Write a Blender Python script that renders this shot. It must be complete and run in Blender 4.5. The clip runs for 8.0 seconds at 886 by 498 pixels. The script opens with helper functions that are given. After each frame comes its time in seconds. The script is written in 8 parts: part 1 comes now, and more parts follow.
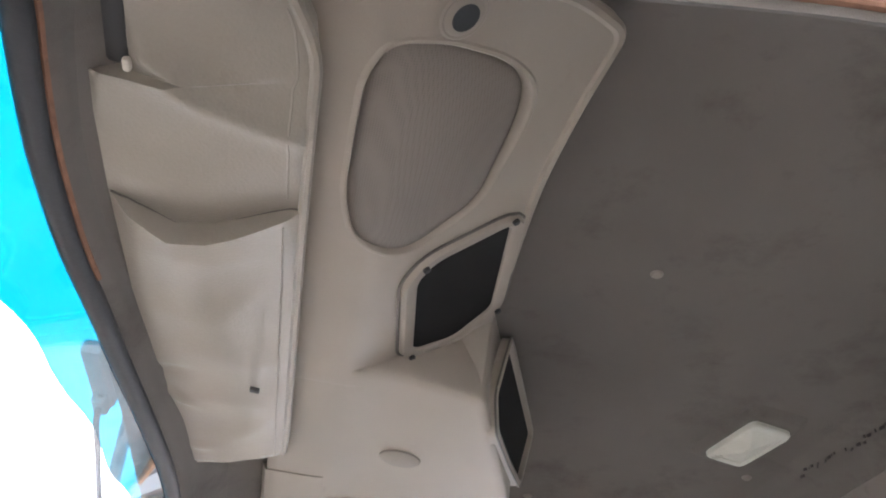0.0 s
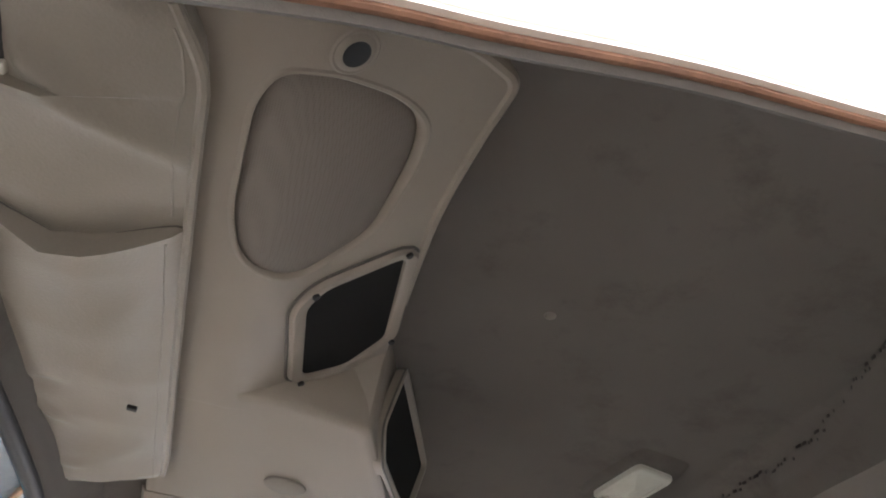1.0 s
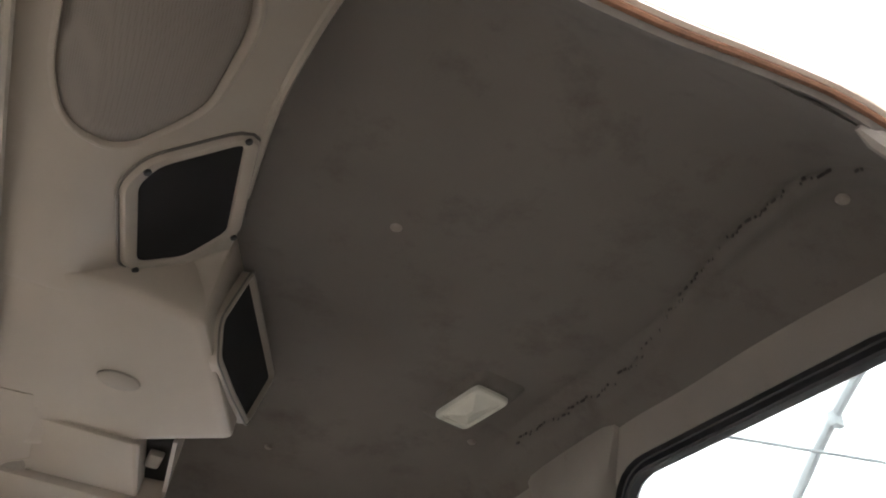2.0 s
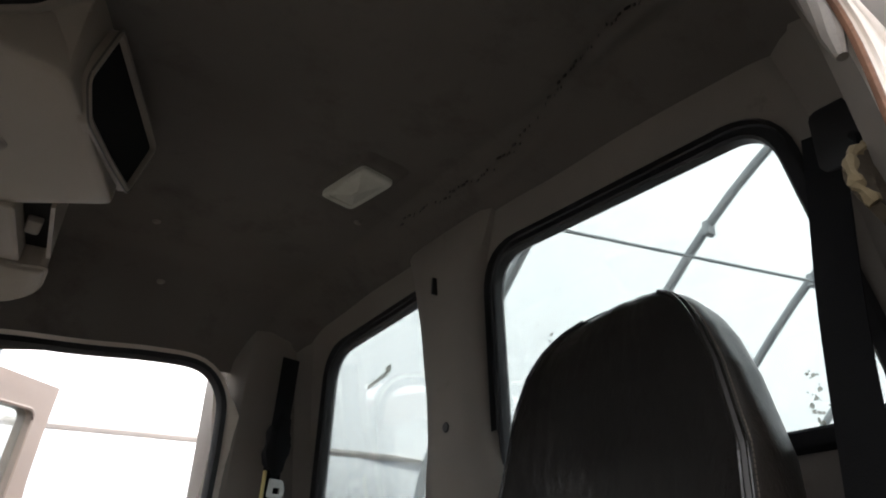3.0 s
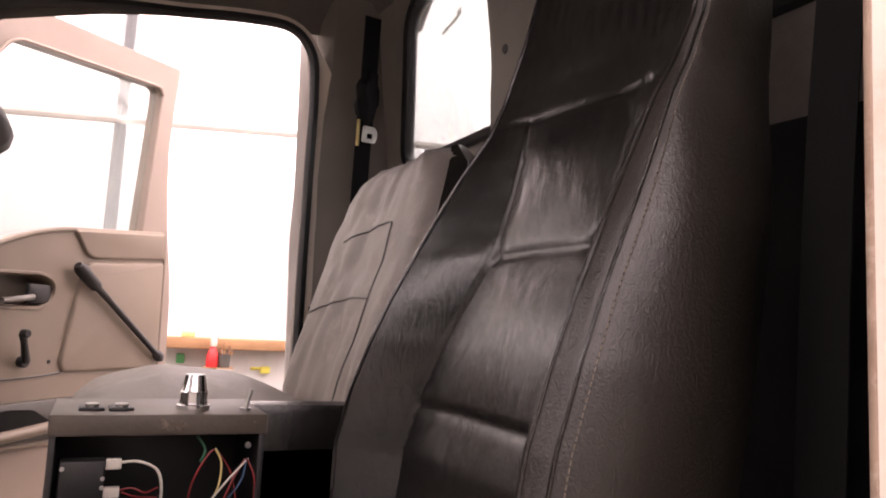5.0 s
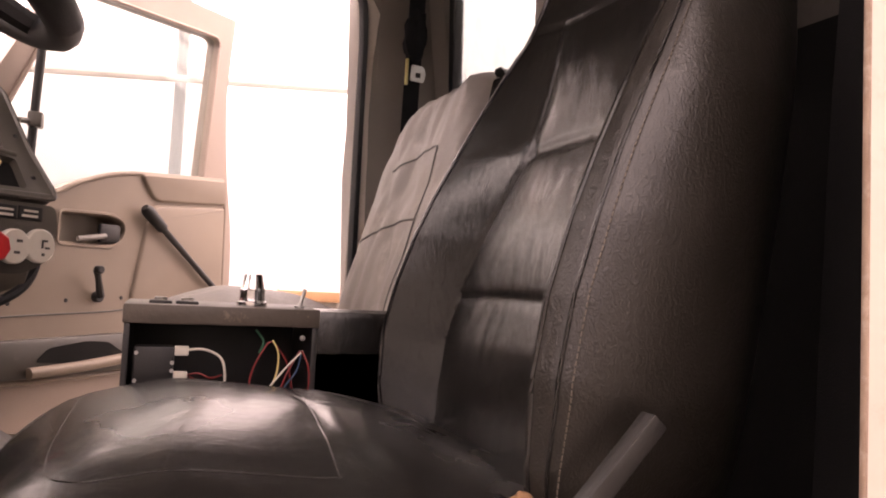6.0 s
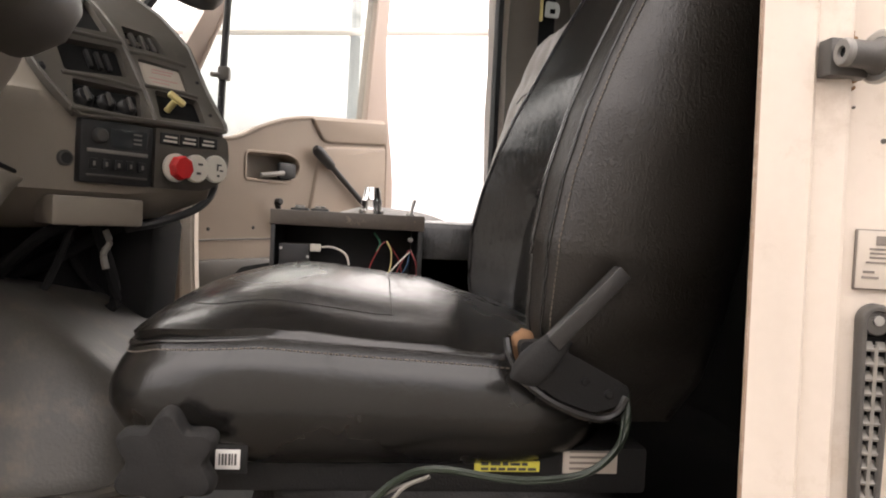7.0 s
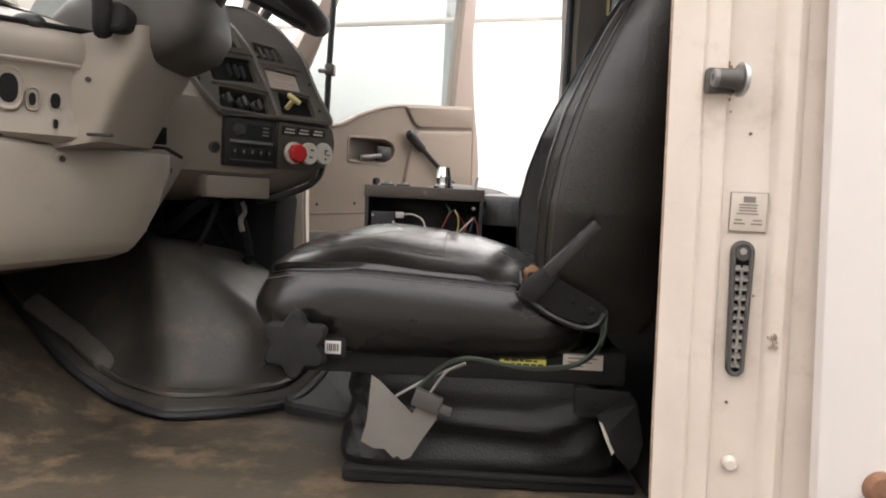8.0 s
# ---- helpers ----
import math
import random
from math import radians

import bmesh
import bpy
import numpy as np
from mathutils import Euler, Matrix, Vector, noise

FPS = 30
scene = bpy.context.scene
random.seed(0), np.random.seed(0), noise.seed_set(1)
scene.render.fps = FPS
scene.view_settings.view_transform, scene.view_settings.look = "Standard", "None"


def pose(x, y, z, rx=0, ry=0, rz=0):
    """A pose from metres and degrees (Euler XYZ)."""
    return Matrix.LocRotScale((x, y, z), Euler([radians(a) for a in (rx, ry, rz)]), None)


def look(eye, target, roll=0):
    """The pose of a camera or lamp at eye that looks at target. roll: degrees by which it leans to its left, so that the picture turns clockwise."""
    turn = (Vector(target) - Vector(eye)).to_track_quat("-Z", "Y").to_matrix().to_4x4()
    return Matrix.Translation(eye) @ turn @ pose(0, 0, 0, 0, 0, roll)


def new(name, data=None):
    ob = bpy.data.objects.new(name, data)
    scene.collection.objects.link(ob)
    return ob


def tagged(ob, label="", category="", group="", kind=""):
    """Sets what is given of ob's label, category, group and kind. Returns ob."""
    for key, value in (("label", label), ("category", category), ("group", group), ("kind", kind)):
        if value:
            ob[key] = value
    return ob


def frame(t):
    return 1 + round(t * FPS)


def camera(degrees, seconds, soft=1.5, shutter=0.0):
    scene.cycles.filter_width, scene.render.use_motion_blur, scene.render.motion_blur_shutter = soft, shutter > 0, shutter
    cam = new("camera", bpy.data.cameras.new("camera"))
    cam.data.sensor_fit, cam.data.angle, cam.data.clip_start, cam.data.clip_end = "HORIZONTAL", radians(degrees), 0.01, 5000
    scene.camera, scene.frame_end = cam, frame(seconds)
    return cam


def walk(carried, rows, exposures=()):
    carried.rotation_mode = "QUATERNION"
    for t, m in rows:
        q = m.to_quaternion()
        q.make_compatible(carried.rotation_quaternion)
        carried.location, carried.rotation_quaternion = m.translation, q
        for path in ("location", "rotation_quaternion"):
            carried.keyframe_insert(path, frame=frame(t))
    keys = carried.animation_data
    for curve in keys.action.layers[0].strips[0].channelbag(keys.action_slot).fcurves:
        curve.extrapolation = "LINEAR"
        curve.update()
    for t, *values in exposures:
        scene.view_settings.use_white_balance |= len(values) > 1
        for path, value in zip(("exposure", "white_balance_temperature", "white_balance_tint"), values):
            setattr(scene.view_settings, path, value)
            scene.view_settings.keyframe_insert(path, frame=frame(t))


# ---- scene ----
from mathutils.bvhtree import BVHTree

cam = camera(63.0, 8.0, 1.9)
PATH = [
    (0, (0.006, 0.141, 1.657), (0.159, 1.631, 2.982), 9.7),
    (0.5, (0.013, 0.124, 1.663), (0.228, 1.556, 3.042), 9.9),
    (1, (0.045, 0.12, 1.661), (0.359, 1.512, 3.063), 9.2),
    (1.2, (0.066, 0.119, 1.66), (0.425, 1.495, 3.066), 8.8),
    (2.3, (0.153, 0.12, 1.578), (0.855, 1.469, 2.878), 5.1),
    (2.5, (0.16, 0.12, 1.581), (0.943, 1.483, 2.818), 4.5),
    (2.7, (0.163, 0.119, 1.58), (1.044, 1.508, 2.719), 3.5),
    (3, (0.181, 0.098, 1.543), (1.166, 1.562, 2.486), 2.9),
    (3.3, (0.202, 0.059, 1.501), (1.227, 1.59, 2.279), 3.3),
    (3.5, (0.211, 0.035, 1.483), (1.253, 1.59, 2.189), 3.1),
    (3.7, (0.224, 0.017, 1.453), (1.269, 1.591, 2.116), 3.6),
    (4, (0.225, 0.009, 1.403), (1.244, 1.634, 1.969), 3.0),
    (4.2, (0.232, -0.002, 1.39), (1.177, 1.702, 1.84), 3.1),
    (4.5, (0.243, 0.001, 1.367), (1.118, 1.772, 1.682), 2.9),
    (4.7, (0.253, -0.004, 1.355), (1.119, 1.78, 1.615), 3.1),
    (5.8, (0.268, -0.044, 1.263), (1.028, 1.801, 1.39), 2.8),
    (6, (0.269, -0.056, 1.251), (0.988, 1.808, 1.352), 3.0),
    (6.2, (0.282, -0.075, 1.24), (0.926, 1.817, 1.311), 2.7),
    (6.5, (0.299, -0.124, 1.225), (0.837, 1.802, 1.256), 2.8),
    (7, (0.359, -0.24, 1.201), (0.603, 1.744, 1.13), 3.0),
    (7.5, (0.4, -0.37, 1.213), (0.422, 1.625, 1.075), 2.9),
    (8, (0.412, -0.544, 1.19), (0.382, 1.451, 1.05), 2.9),
]
EXPOSURES = [(0, 3.38, 5750, 13), (0.5, 3.2, 5900, 13), (1.2, 2.65, 6050, 12), (2.3, 2.65, 6300, 12), (2.6, 2.35, 6300, 12), (3.0, 1.05, 6150, 10), (3.5, 0.42, 6500, 14), (4.0, 0.98, 6750, 22), (4.5, 1.35, 6900, 28), (6.0, 1.65, 7800, 36), (6.5, 1.65, 7700, 33), (7.0, 1.6, 6800, 14), (8, 1.35, 6500, 11)]
SKY, SUN = 0.15, 5.0

walk(cam, [(t, look(eye, target, roll)) for t, eye, target, roll in PATH], EXPOSURES)

# ---- daylight: a bright hazy sky outside a film-covered hoop tent ----
world = bpy.data.worlds.new("sky")
scene.world = world
world.use_nodes = True
wn = world.node_tree
sky = wn.nodes.new("ShaderNodeTexSky")
sky.sky_type, sky.sun_disc = "NISHITA", False
sky.sun_elevation, sky.sun_rotation = radians(75), radians(60)
sky.dust_density, sky.air_density = 8.0, 1.0
wn.links.new(sky.outputs[0], wn.nodes["Background"].inputs[0])
wn.nodes["Background"].inputs[1].default_value = SKY
sun = new("sun", bpy.data.lights.new("sun", "SUN"))
sun.data.energy, sun.data.angle, sun.data.color = SUN, radians(14), (1.0, 0.96, 0.9)
sun.matrix_world = look((0, 0, 0), (0.12, -0.12, -0.96))


# ---- materials ----
def nodes_of(name):
    m = bpy.data.materials.new(name)
    m.use_nodes = True
    return m, m.node_tree.nodes, m.node_tree.links


def surface(name, dark, light, rough=0.6, grain=60.0, stain=4.0, bump=0.15, metal=0.0, dirt=None, dirt_amount=0.45, stretch=(1, 1, 1), relief=None, gloss_var=0.12, depth=0.002, coat=0.0):
    """Two scales of colour variation, worn gloss and fine relief in world metres."""
    m, n, l = nodes_of(name)
    b = n["Principled BSDF"]
    co = n.new("ShaderNodeTexCoord")
    mp = n.new("ShaderNodeMapping")
    mp.inputs["Scale"].default_value = stretch
    l.new(co.outputs["Object"], mp.inputs[0])
    fine, broad = n.new("ShaderNodeTexNoise"), n.new("ShaderNodeTexNoise")
    fine.inputs["Scale"].default_value, fine.inputs["Detail"].default_value = grain, 6
    broad.inputs["Scale"].default_value, broad.inputs["Detail"].default_value = stain, 5
    l.new(mp.outputs[0], fine.inputs[0])
    l.new(co.outputs["Object"], broad.inputs[0])
    mix = n.new("ShaderNodeMix")
    mix.data_type = "RGBA"
    mix.inputs[6].default_value, mix.inputs[7].default_value = (*dark, 1), (*light, 1)
    add = n.new("ShaderNodeMath")
    add.operation = "MULTIPLY_ADD"
    add.inputs[1].default_value, add.inputs[2].default_value = 0.35, 0.0
    l.new(fine.outputs[0], add.inputs[0])
    ramp = n.new("ShaderNodeMapRange")
    ramp.inputs[1].default_value, ramp.inputs[2].default_value = 0.3, 0.7
    l.new(broad.outputs[0], ramp.inputs[0])
    add2 = n.new("ShaderNodeMath")
    add2.operation = "MULTIPLY_ADD"
    add2.inputs[1].default_value = 0.65
    l.new(ramp.outputs[0], add2.inputs[0])
    l.new(add.outputs[0], add2.inputs[2])
    l.new(add2.outputs[0], mix.inputs[0])
    colour = mix.outputs[2]
    if dirt:
        spot = n.new("ShaderNodeTexNoise")
        spot.inputs["Scale"].default_value, spot.inputs["Detail"].default_value, spot.inputs["Roughness"].default_value = stain * 2.3, 9, 0.7
        l.new(co.outputs["Object"], spot.inputs[0])
        cut = n.new("ShaderNodeMapRange")
        cut.inputs[1].default_value, cut.inputs[2].default_value = 1 - dirt_amount - 0.08, 1 - dirt_amount + 0.16
        l.new(spot.outputs[0], cut.inputs[0])
        over = n.new("ShaderNodeMix")
        over.data_type = "RGBA"
        over.inputs[7].default_value = (*dirt, 1)
        l.new(cut.outputs[0], over.inputs[0])
        l.new(colour, over.inputs[6])
        colour = over.outputs[2]
    l.new(colour, b.inputs["Base Color"])
    rg = n.new("ShaderNodeMapRange")
    rg.inputs[3].default_value, rg.inputs[4].default_value = max(0.03, rough - gloss_var), min(1.0, rough + gloss_var)
    l.new(broad.outputs[0], rg.inputs[0])
    l.new(rg.outputs[0], b.inputs["Roughness"])
    b.inputs["Metallic"].default_value = metal
    b.inputs["Coat Weight"].default_value = coat
    bp = n.new("ShaderNodeBump")
    bp.inputs["Strength"].default_value, bp.inputs["Distance"].default_value = bump, depth
    high = fine.outputs[0]
    if relief in ("leather", "hide"):
        vo = n.new("ShaderNodeTexVoronoi")
        vo.feature = "DISTANCE_TO_EDGE"
        vo.inputs["Scale"].default_value = 300
        l.new(co.outputs["Object"], vo.inputs[0])
        fold = n.new("ShaderNodeTexNoise")
        fold.inputs["Scale"].default_value, fold.inputs["Detail"].default_value, fold.inputs["Distortion"].default_value = 60, 4, 0.9
        ms = n.new("ShaderNodeMapping")
        ms.inputs["Scale"].default_value = (1.6, 3.6, 0.62) if relief == "leather" else (2.9, 2.9, 1.5)
        ms.inputs["Rotation"].default_value = (0, 0, 0) if relief == "leather" else (0, radians(38), 0)
        l.new(co.outputs["Object"], ms.inputs[0])
        l.new(ms.outputs[0], fold.inputs[0])
        mm = n.new("ShaderNodeMath")
        mm.operation = "MULTIPLY_ADD"
        mm.inputs[1].default_value = 0.45 if relief == "leather" else 1.0
        l.new(vo.outputs["Distance"], mm.inputs[0])
        m3 = n.new("ShaderNodeMath")
        m3.operation = "MULTIPLY"
        m3.inputs[1].default_value = 1.9
        l.new(fold.outputs[0], m3.inputs[0])
        l.new(m3.outputs[0], mm.inputs[2])
        # narrow crease lines where the fold noise passes its middle
        ce, ab, vl, sm = n.new("ShaderNodeMath"), n.new("ShaderNodeMath"), n.new("ShaderNodeMapRange"), n.new("ShaderNodeMath")
        ce.operation, ab.operation, sm.operation = "SUBTRACT", "ABSOLUTE", "ADD"
        ce.inputs[1].default_value = 0.5
        vl.interpolation_type = "SMOOTHSTEP"
        vl.inputs[2].default_value, vl.inputs[4].default_value = 0.12, 0.6
        l.new(fold.outputs[0], ce.inputs[0])
        l.new(ce.outputs[0], ab.inputs[0])
        l.new(ab.outputs[0], vl.inputs[0])
        l.new(mm.outputs[0], sm.inputs[0])
        l.new(vl.outputs[0], sm.inputs[1])
        high = sm.outputs[0]
    if relief == "mesh":
        vo = n.new("ShaderNodeTexVoronoi")
        vo.feature, vo.inputs["Scale"].default_value, vo.inputs["Randomness"].default_value = "F1", 430, 0.1
        l.new(co.outputs["Object"], vo.inputs[0])
        mm = n.new("ShaderNodeMapRange")
        mm.inputs[1].default_value, mm.inputs[2].default_value = 0.15, 0.5
        l.new(vo.outputs["Distance"], mm.inputs[0])
        high = mm.outputs[0]
        hole = n.new("ShaderNodeMix")
        hole.data_type = "RGBA"
        hole.inputs[6].default_value = (dark[0] * 0.9, dark[1] * 0.9, dark[2] * 0.9, 1)
        l.new(mm.outputs[0], hole.inputs[0])
        l.new(colour, hole.inputs[7])
        l.new(hole.outputs[2], b.inputs["Base Color"])
    l.new(high, bp.inputs["Height"])
    l.new(bp.outputs[0], b.inputs["Normal"])
    return m


def clear(name, tint, gloss=0.12, haze=0.0, haze_colour=(0.8, 0.82, 0.82)):
    """Thin glass: tinted clear pane with a mirror sheen and some dust."""
    m, n, l = nodes_of(name)
    n.remove(n["Principled BSDF"])
    out = n["Material Output"]
    tr, gl, df = n.new("ShaderNodeBsdfTransparent"), n.new("ShaderNodeBsdfGlossy"), n.new("ShaderNodeBsdfTranslucent")
    tr.inputs[0].default_value = (*tint, 1)
    gl.inputs["Roughness"].default_value = 0.04
    df.inputs[0].default_value = (*haze_colour, 1)
    co, no = n.new("ShaderNodeTexCoord"), n.new("ShaderNodeTexNoise")
    no.inputs["Scale"].default_value, no.inputs["Detail"].default_value = 6, 7
    l.new(co.outputs["Object"], no.inputs[0])
    mr = n.new("ShaderNodeMapRange")
    mr.inputs[1].default_value, mr.inputs[2].default_value = 0.35, 0.75
    mr.inputs[3].default_value, mr.inputs[4].default_value = haze * 0.5, haze * 1.5
    l.new(no.outputs[0], mr.inputs[0])
    m1, m2, lw, fr = n.new("ShaderNodeMixShader"), n.new("ShaderNodeMixShader"), n.new("ShaderNodeLayerWeight"), n.new("ShaderNodeMapRange")
    lw.inputs[0].default_value = 0.2
    fr.inputs[3].default_value, fr.inputs[4].default_value = 0.02, 0.45
    l.new(lw.outputs["Facing"], fr.inputs[0])
    l.new(mr.outputs[0], m1.inputs[0])
    l.new(tr.outputs[0], m1.inputs[1])
    l.new(df.outputs[0], m1.inputs[2])
    l.new(fr.outputs[0], m2.inputs[0])
    l.new(m1.outputs[0], m2.inputs[1])
    l.new(gl.outputs[0], m2.inputs[2])
    l.new(m2.outputs[0], out.inputs[0])
    return m


def film_sheet(name):
    """Milky greenhouse film: lets daylight through and scatters some of it."""
    m, n, l = nodes_of(name)
    n.remove(n["Principled BSDF"])
    out = n["Material Output"]
    tr, df = n.new("ShaderNodeBsdfTransparent"), n.new("ShaderNodeBsdfTranslucent")
    tr.inputs[0].default_value = (0.92, 0.93, 0.93, 1)
    co, no = n.new("ShaderNodeTexCoord"), n.new("ShaderNodeTexNoise")
    no.inputs["Scale"].default_value, no.inputs["Detail"].default_value = 1.2, 6
    l.new(co.outputs["Object"], no.inputs[0])
    mr, mc = n.new("ShaderNodeMapRange"), n.new("ShaderNodeMix")
    mr.inputs[3].default_value, mr.inputs[4].default_value = 0.86, 0.96
    l.new(no.outputs[0], mr.inputs[0])
    mc.data_type = "RGBA"
    mc.inputs[6].default_value, mc.inputs[7].default_value = (0.86, 0.86, 0.85, 1), (0.93, 0.935, 0.93, 1)
    l.new(no.outputs[0], mc.inputs[0])
    l.new(mc.outputs[2], df.inputs[0])
    m1 = n.new("ShaderNodeMixShader")
    l.new(mr.outputs[0], m1.inputs[0])
    l.new(tr.outputs[0], m1.inputs[1])
    l.new(df.outputs[0], m1.inputs[2])
    l.new(m1.outputs[0], out.inputs[0])
    return m


FABRIC = surface("headliner_fabric", (0.11, 0.098, 0.086), (0.155, 0.14, 0.124), 0.95, 900, 3, 0.35, dirt=(0.082, 0.072, 0.062), dirt_amount=0.40, relief=None, gloss_var=0.03)
TRIM = surface("grey_trim", (0.19, 0.168, 0.146), (0.26, 0.233, 0.203), 0.7, 500, 5, 0.2, dirt=(0.12, 0.10, 0.083), dirt_amount=0.3)
TAN = surface("tan_plastic", (0.225, 0.192, 0.157), (0.295, 0.256, 0.212), 0.48, 700, 4, 0.15, dirt=(0.18, 0.15, 0.12), dirt_amount=0.28)
DOORT = surface("tan_door_trim", (0.205, 0.160, 0.122), (0.270, 0.215, 0.168), 0.48, 700, 4, 0.15, dirt=(0.165, 0.125, 0.092), dirt_amount=0.28)
TANG = surface("tan_mesh_cloth", (0.15, 0.13, 0.108), (0.20, 0.175, 0.148), 0.7, 900, 4, 0.12, relief="mesh")
VISOR = surface("visor_vinyl", (0.22, 0.193, 0.158), (0.30, 0.266, 0.222), 0.33, 350, 5, 0.25, dirt=(0.175, 0.147, 0.117), dirt_amount=0.28)
PAINT = surface("cream_paint", (0.57, 0.495, 0.42), (0.68, 0.605, 0.525), 0.4, 120, 7, 0.06, dirt=(0.47, 0.38, 0.30), dirt_amount=0.37, coat=0.25)
PAINTW = surface("white_paint", (0.63, 0.59, 0.555), (0.70, 0.66, 0.625), 0.35, 60, 2, 0.02, dirt=(0.62, 0.57, 0.52), dirt_amount=0.2, coat=0.4)
RUST = surface("rusty_edge", (0.13, 0.06, 0.034), (0.28, 0.14, 0.08), 0.8, 130, 25, 0.4, dirt=(0.10, 0.05, 0.03), dirt_amount=0.4)
STAINED = surface("stained_paint_edge", (0.22, 0.14, 0.095), (0.42, 0.31, 0.235), 0.7, 130, 25, 0.3, dirt=(0.52, 0.43, 0.35), dirt_amount=0.4)
RUBBER = surface("black_rubber", (0.012, 0.012, 0.013), (0.028, 0.028, 0.03), 0.55, 250, 8, 0.2, dirt=(0.06, 0.055, 0.05), dirt_amount=0.25)
BLACK = surface("black_plastic", (0.009, 0.009, 0.0095), (0.02, 0.019, 0.019), 0.5, 500, 8, 0.15, dirt=(0.045, 0.04, 0.034), dirt_amount=0.27)
DARK = surface("dark_grey_plastic", (0.055, 0.05, 0.046), (0.085, 0.078, 0.07), 0.5, 500, 6, 0.15, dirt=(0.12, 0.105, 0.09), dirt_amount=0.3)
LEATHER = surface("black_leather", (0.007, 0.0065, 0.006), (0.015, 0.0138, 0.0125), 0.24, 260, 5, 0.25, relief="leather", dirt=(0.019, 0.017, 0.015), dirt_amount=0.28, gloss_var=0.06, depth=0.0012, coat=0.25)
LEATHER.node_tree.nodes["Principled BSDF"].inputs["Coat Roughness"].default_value = 0.22
GUSSET = surface("side_leather", (0.0115, 0.0098, 0.0080), (0.0195, 0.0165, 0.0135), 0.36, 260, 6, 0.25, relief="hide", dirt=(0.025, 0.021, 0.017), dirt_amount=0.32, gloss_var=0.07, depth=0.0013, coat=0.05)
GREENW = surface("green_black_wire", (0.008, 0.013, 0.008), (0.022, 0.033, 0.019), 0.4, 200, 30, 0.1)
LEATHER_C = surface("worn_cushion_leather", (0.007, 0.0065, 0.006), (0.016, 0.0147, 0.0133), 0.27, 260, 5, 0.11, relief="leather", dirt=(0.022, 0.019, 0.016), dirt_amount=0.32, gloss_var=0.09, depth=0.0011, coat=0.12)
BROWN = surface("brown_dash_plastic", (0.21, 0.18, 0.148), (0.28, 0.242, 0.20), 0.5, 600, 5, 0.15, dirt=(0.33, 0.285, 0.235), dirt_amount=0.3)
BEZEL = surface("brown_bezel_plastic", (0.070, 0.063, 0.054), (0.118, 0.105, 0.089), 0.45, 600, 9, 0.15, dirt=(0.15, 0.13, 0.108), dirt_amount=0.34)
SHROUD = surface("dark_shroud_plastic", (0.047, 0.042, 0.036), (0.078, 0.070, 0.060), 0.45, 600, 9, 0.15, dirt=(0.11, 0.097, 0.08), dirt_amount=0.3)
MATTB = surface("matt_black", (0.007, 0.007, 0.007), (0.016, 0.015, 0.0145), 0.8, 400, 9, 0.3, dirt=(0.028, 0.024, 0.02), dirt_amount=0.22, gloss_var=0.05)
PLATE = surface("aged_plate", (0.46, 0.40, 0.335), (0.55, 0.49, 0.42), 0.4, 90, 20, 0.02)
PALEINK = surface("faded_print", (0.16, 0.135, 0.115), (0.22, 0.19, 0.165), 0.6, 90, 14, 0.0)
GREYP = surface("grey_plastic", (0.15, 0.138, 0.12), (0.21, 0.195, 0.172), 0.5, 300, 20, 0.1, dirt=(0.22, 0.20, 0.17), dirt_amount=0.3)
GREYT = surface("brown_grey_thread", (0.085, 0.07, 0.056), (0.14, 0.118, 0.095), 0.9, 400, 9, 0.2)
DUSTY = surface("dusty_grey_vinyl", (0.110, 0.093, 0.083), (0.230, 0.200, 0.180), 0.5, 200, 6, 0.5, relief="leather", dirt=(0.31, 0.27, 0.24), dirt_amount=0.36, depth=0.001)
MAT = surface("rubber_floor_mat", (0.032, 0.028, 0.022), (0.105, 0.084, 0.058), 0.5, 90, 5, 0.35, dirt=(0.25, 0.175, 0.105), dirt_amount=0.42, gloss_var=0.2)
TUNNEL = surface("moulded_grey_rubber", (0.021, 0.019, 0.0165), (0.068, 0.063, 0.054), 0.44, 220, 6, 0.25, dirt=(0.105, 0.083, 0.058), dirt_amount=0.40, gloss_var=0.14)
# carpet black, also the painted-in shade of openings and the space under the dash
CARPET_SHADE = surface("carpet_and_shade_black", (0.006, 0.006, 0.006), (0.013, 0.012, 0.012), 1.0, 600, 6, 0.5, gloss_var=0.0)
CANVAS = surface("black_canvas_boot", (0.007, 0.007, 0.0065), (0.014, 0.013, 0.0125), 0.5, 300, 6, 0.5, dirt=(0.04, 0.034, 0.028), dirt_amount=0.27)
STEEL = surface("worn_steel", (0.32, 0.31, 0.29), (0.55, 0.54, 0.52), 0.4, 200, 18, 0.15, metal=0.9, dirt=(0.22, 0.17, 0.12), dirt_amount=0.3)
CHROME = surface("chrome", (0.62, 0.61, 0.60), (0.75, 0.74, 0.73), 0.15, 150, 12, 0.03, metal=1.0, gloss_var=0.08)
GREYM = surface("grey_painted_metal", (0.16, 0.15, 0.14), (0.24, 0.225, 0.205), 0.5, 150, 12, 0.2, dirt=(0.35, 0.30, 0.25), dirt_amount=0.3)
PURLIN = surface("pale_tube", (0.52, 0.47, 0.43), (0.62, 0.57, 0.53), 0.5, 90, 6, 0.1)
# on the door: body paint made darker, its shade put into the colour
DOORP = surface("shaded_beige_paint", (0.275, 0.212, 0.175), (0.335, 0.265, 0.222), 0.4, 120, 3, 0.04, dirt=(0.22, 0.162, 0.13), dirt_amount=0.24, coat=0.2)
TUBE = surface("galvanised_tube", (0.24, 0.26, 0.275), (0.33, 0.35, 0.36), 0.5, 90, 6, 0.1)
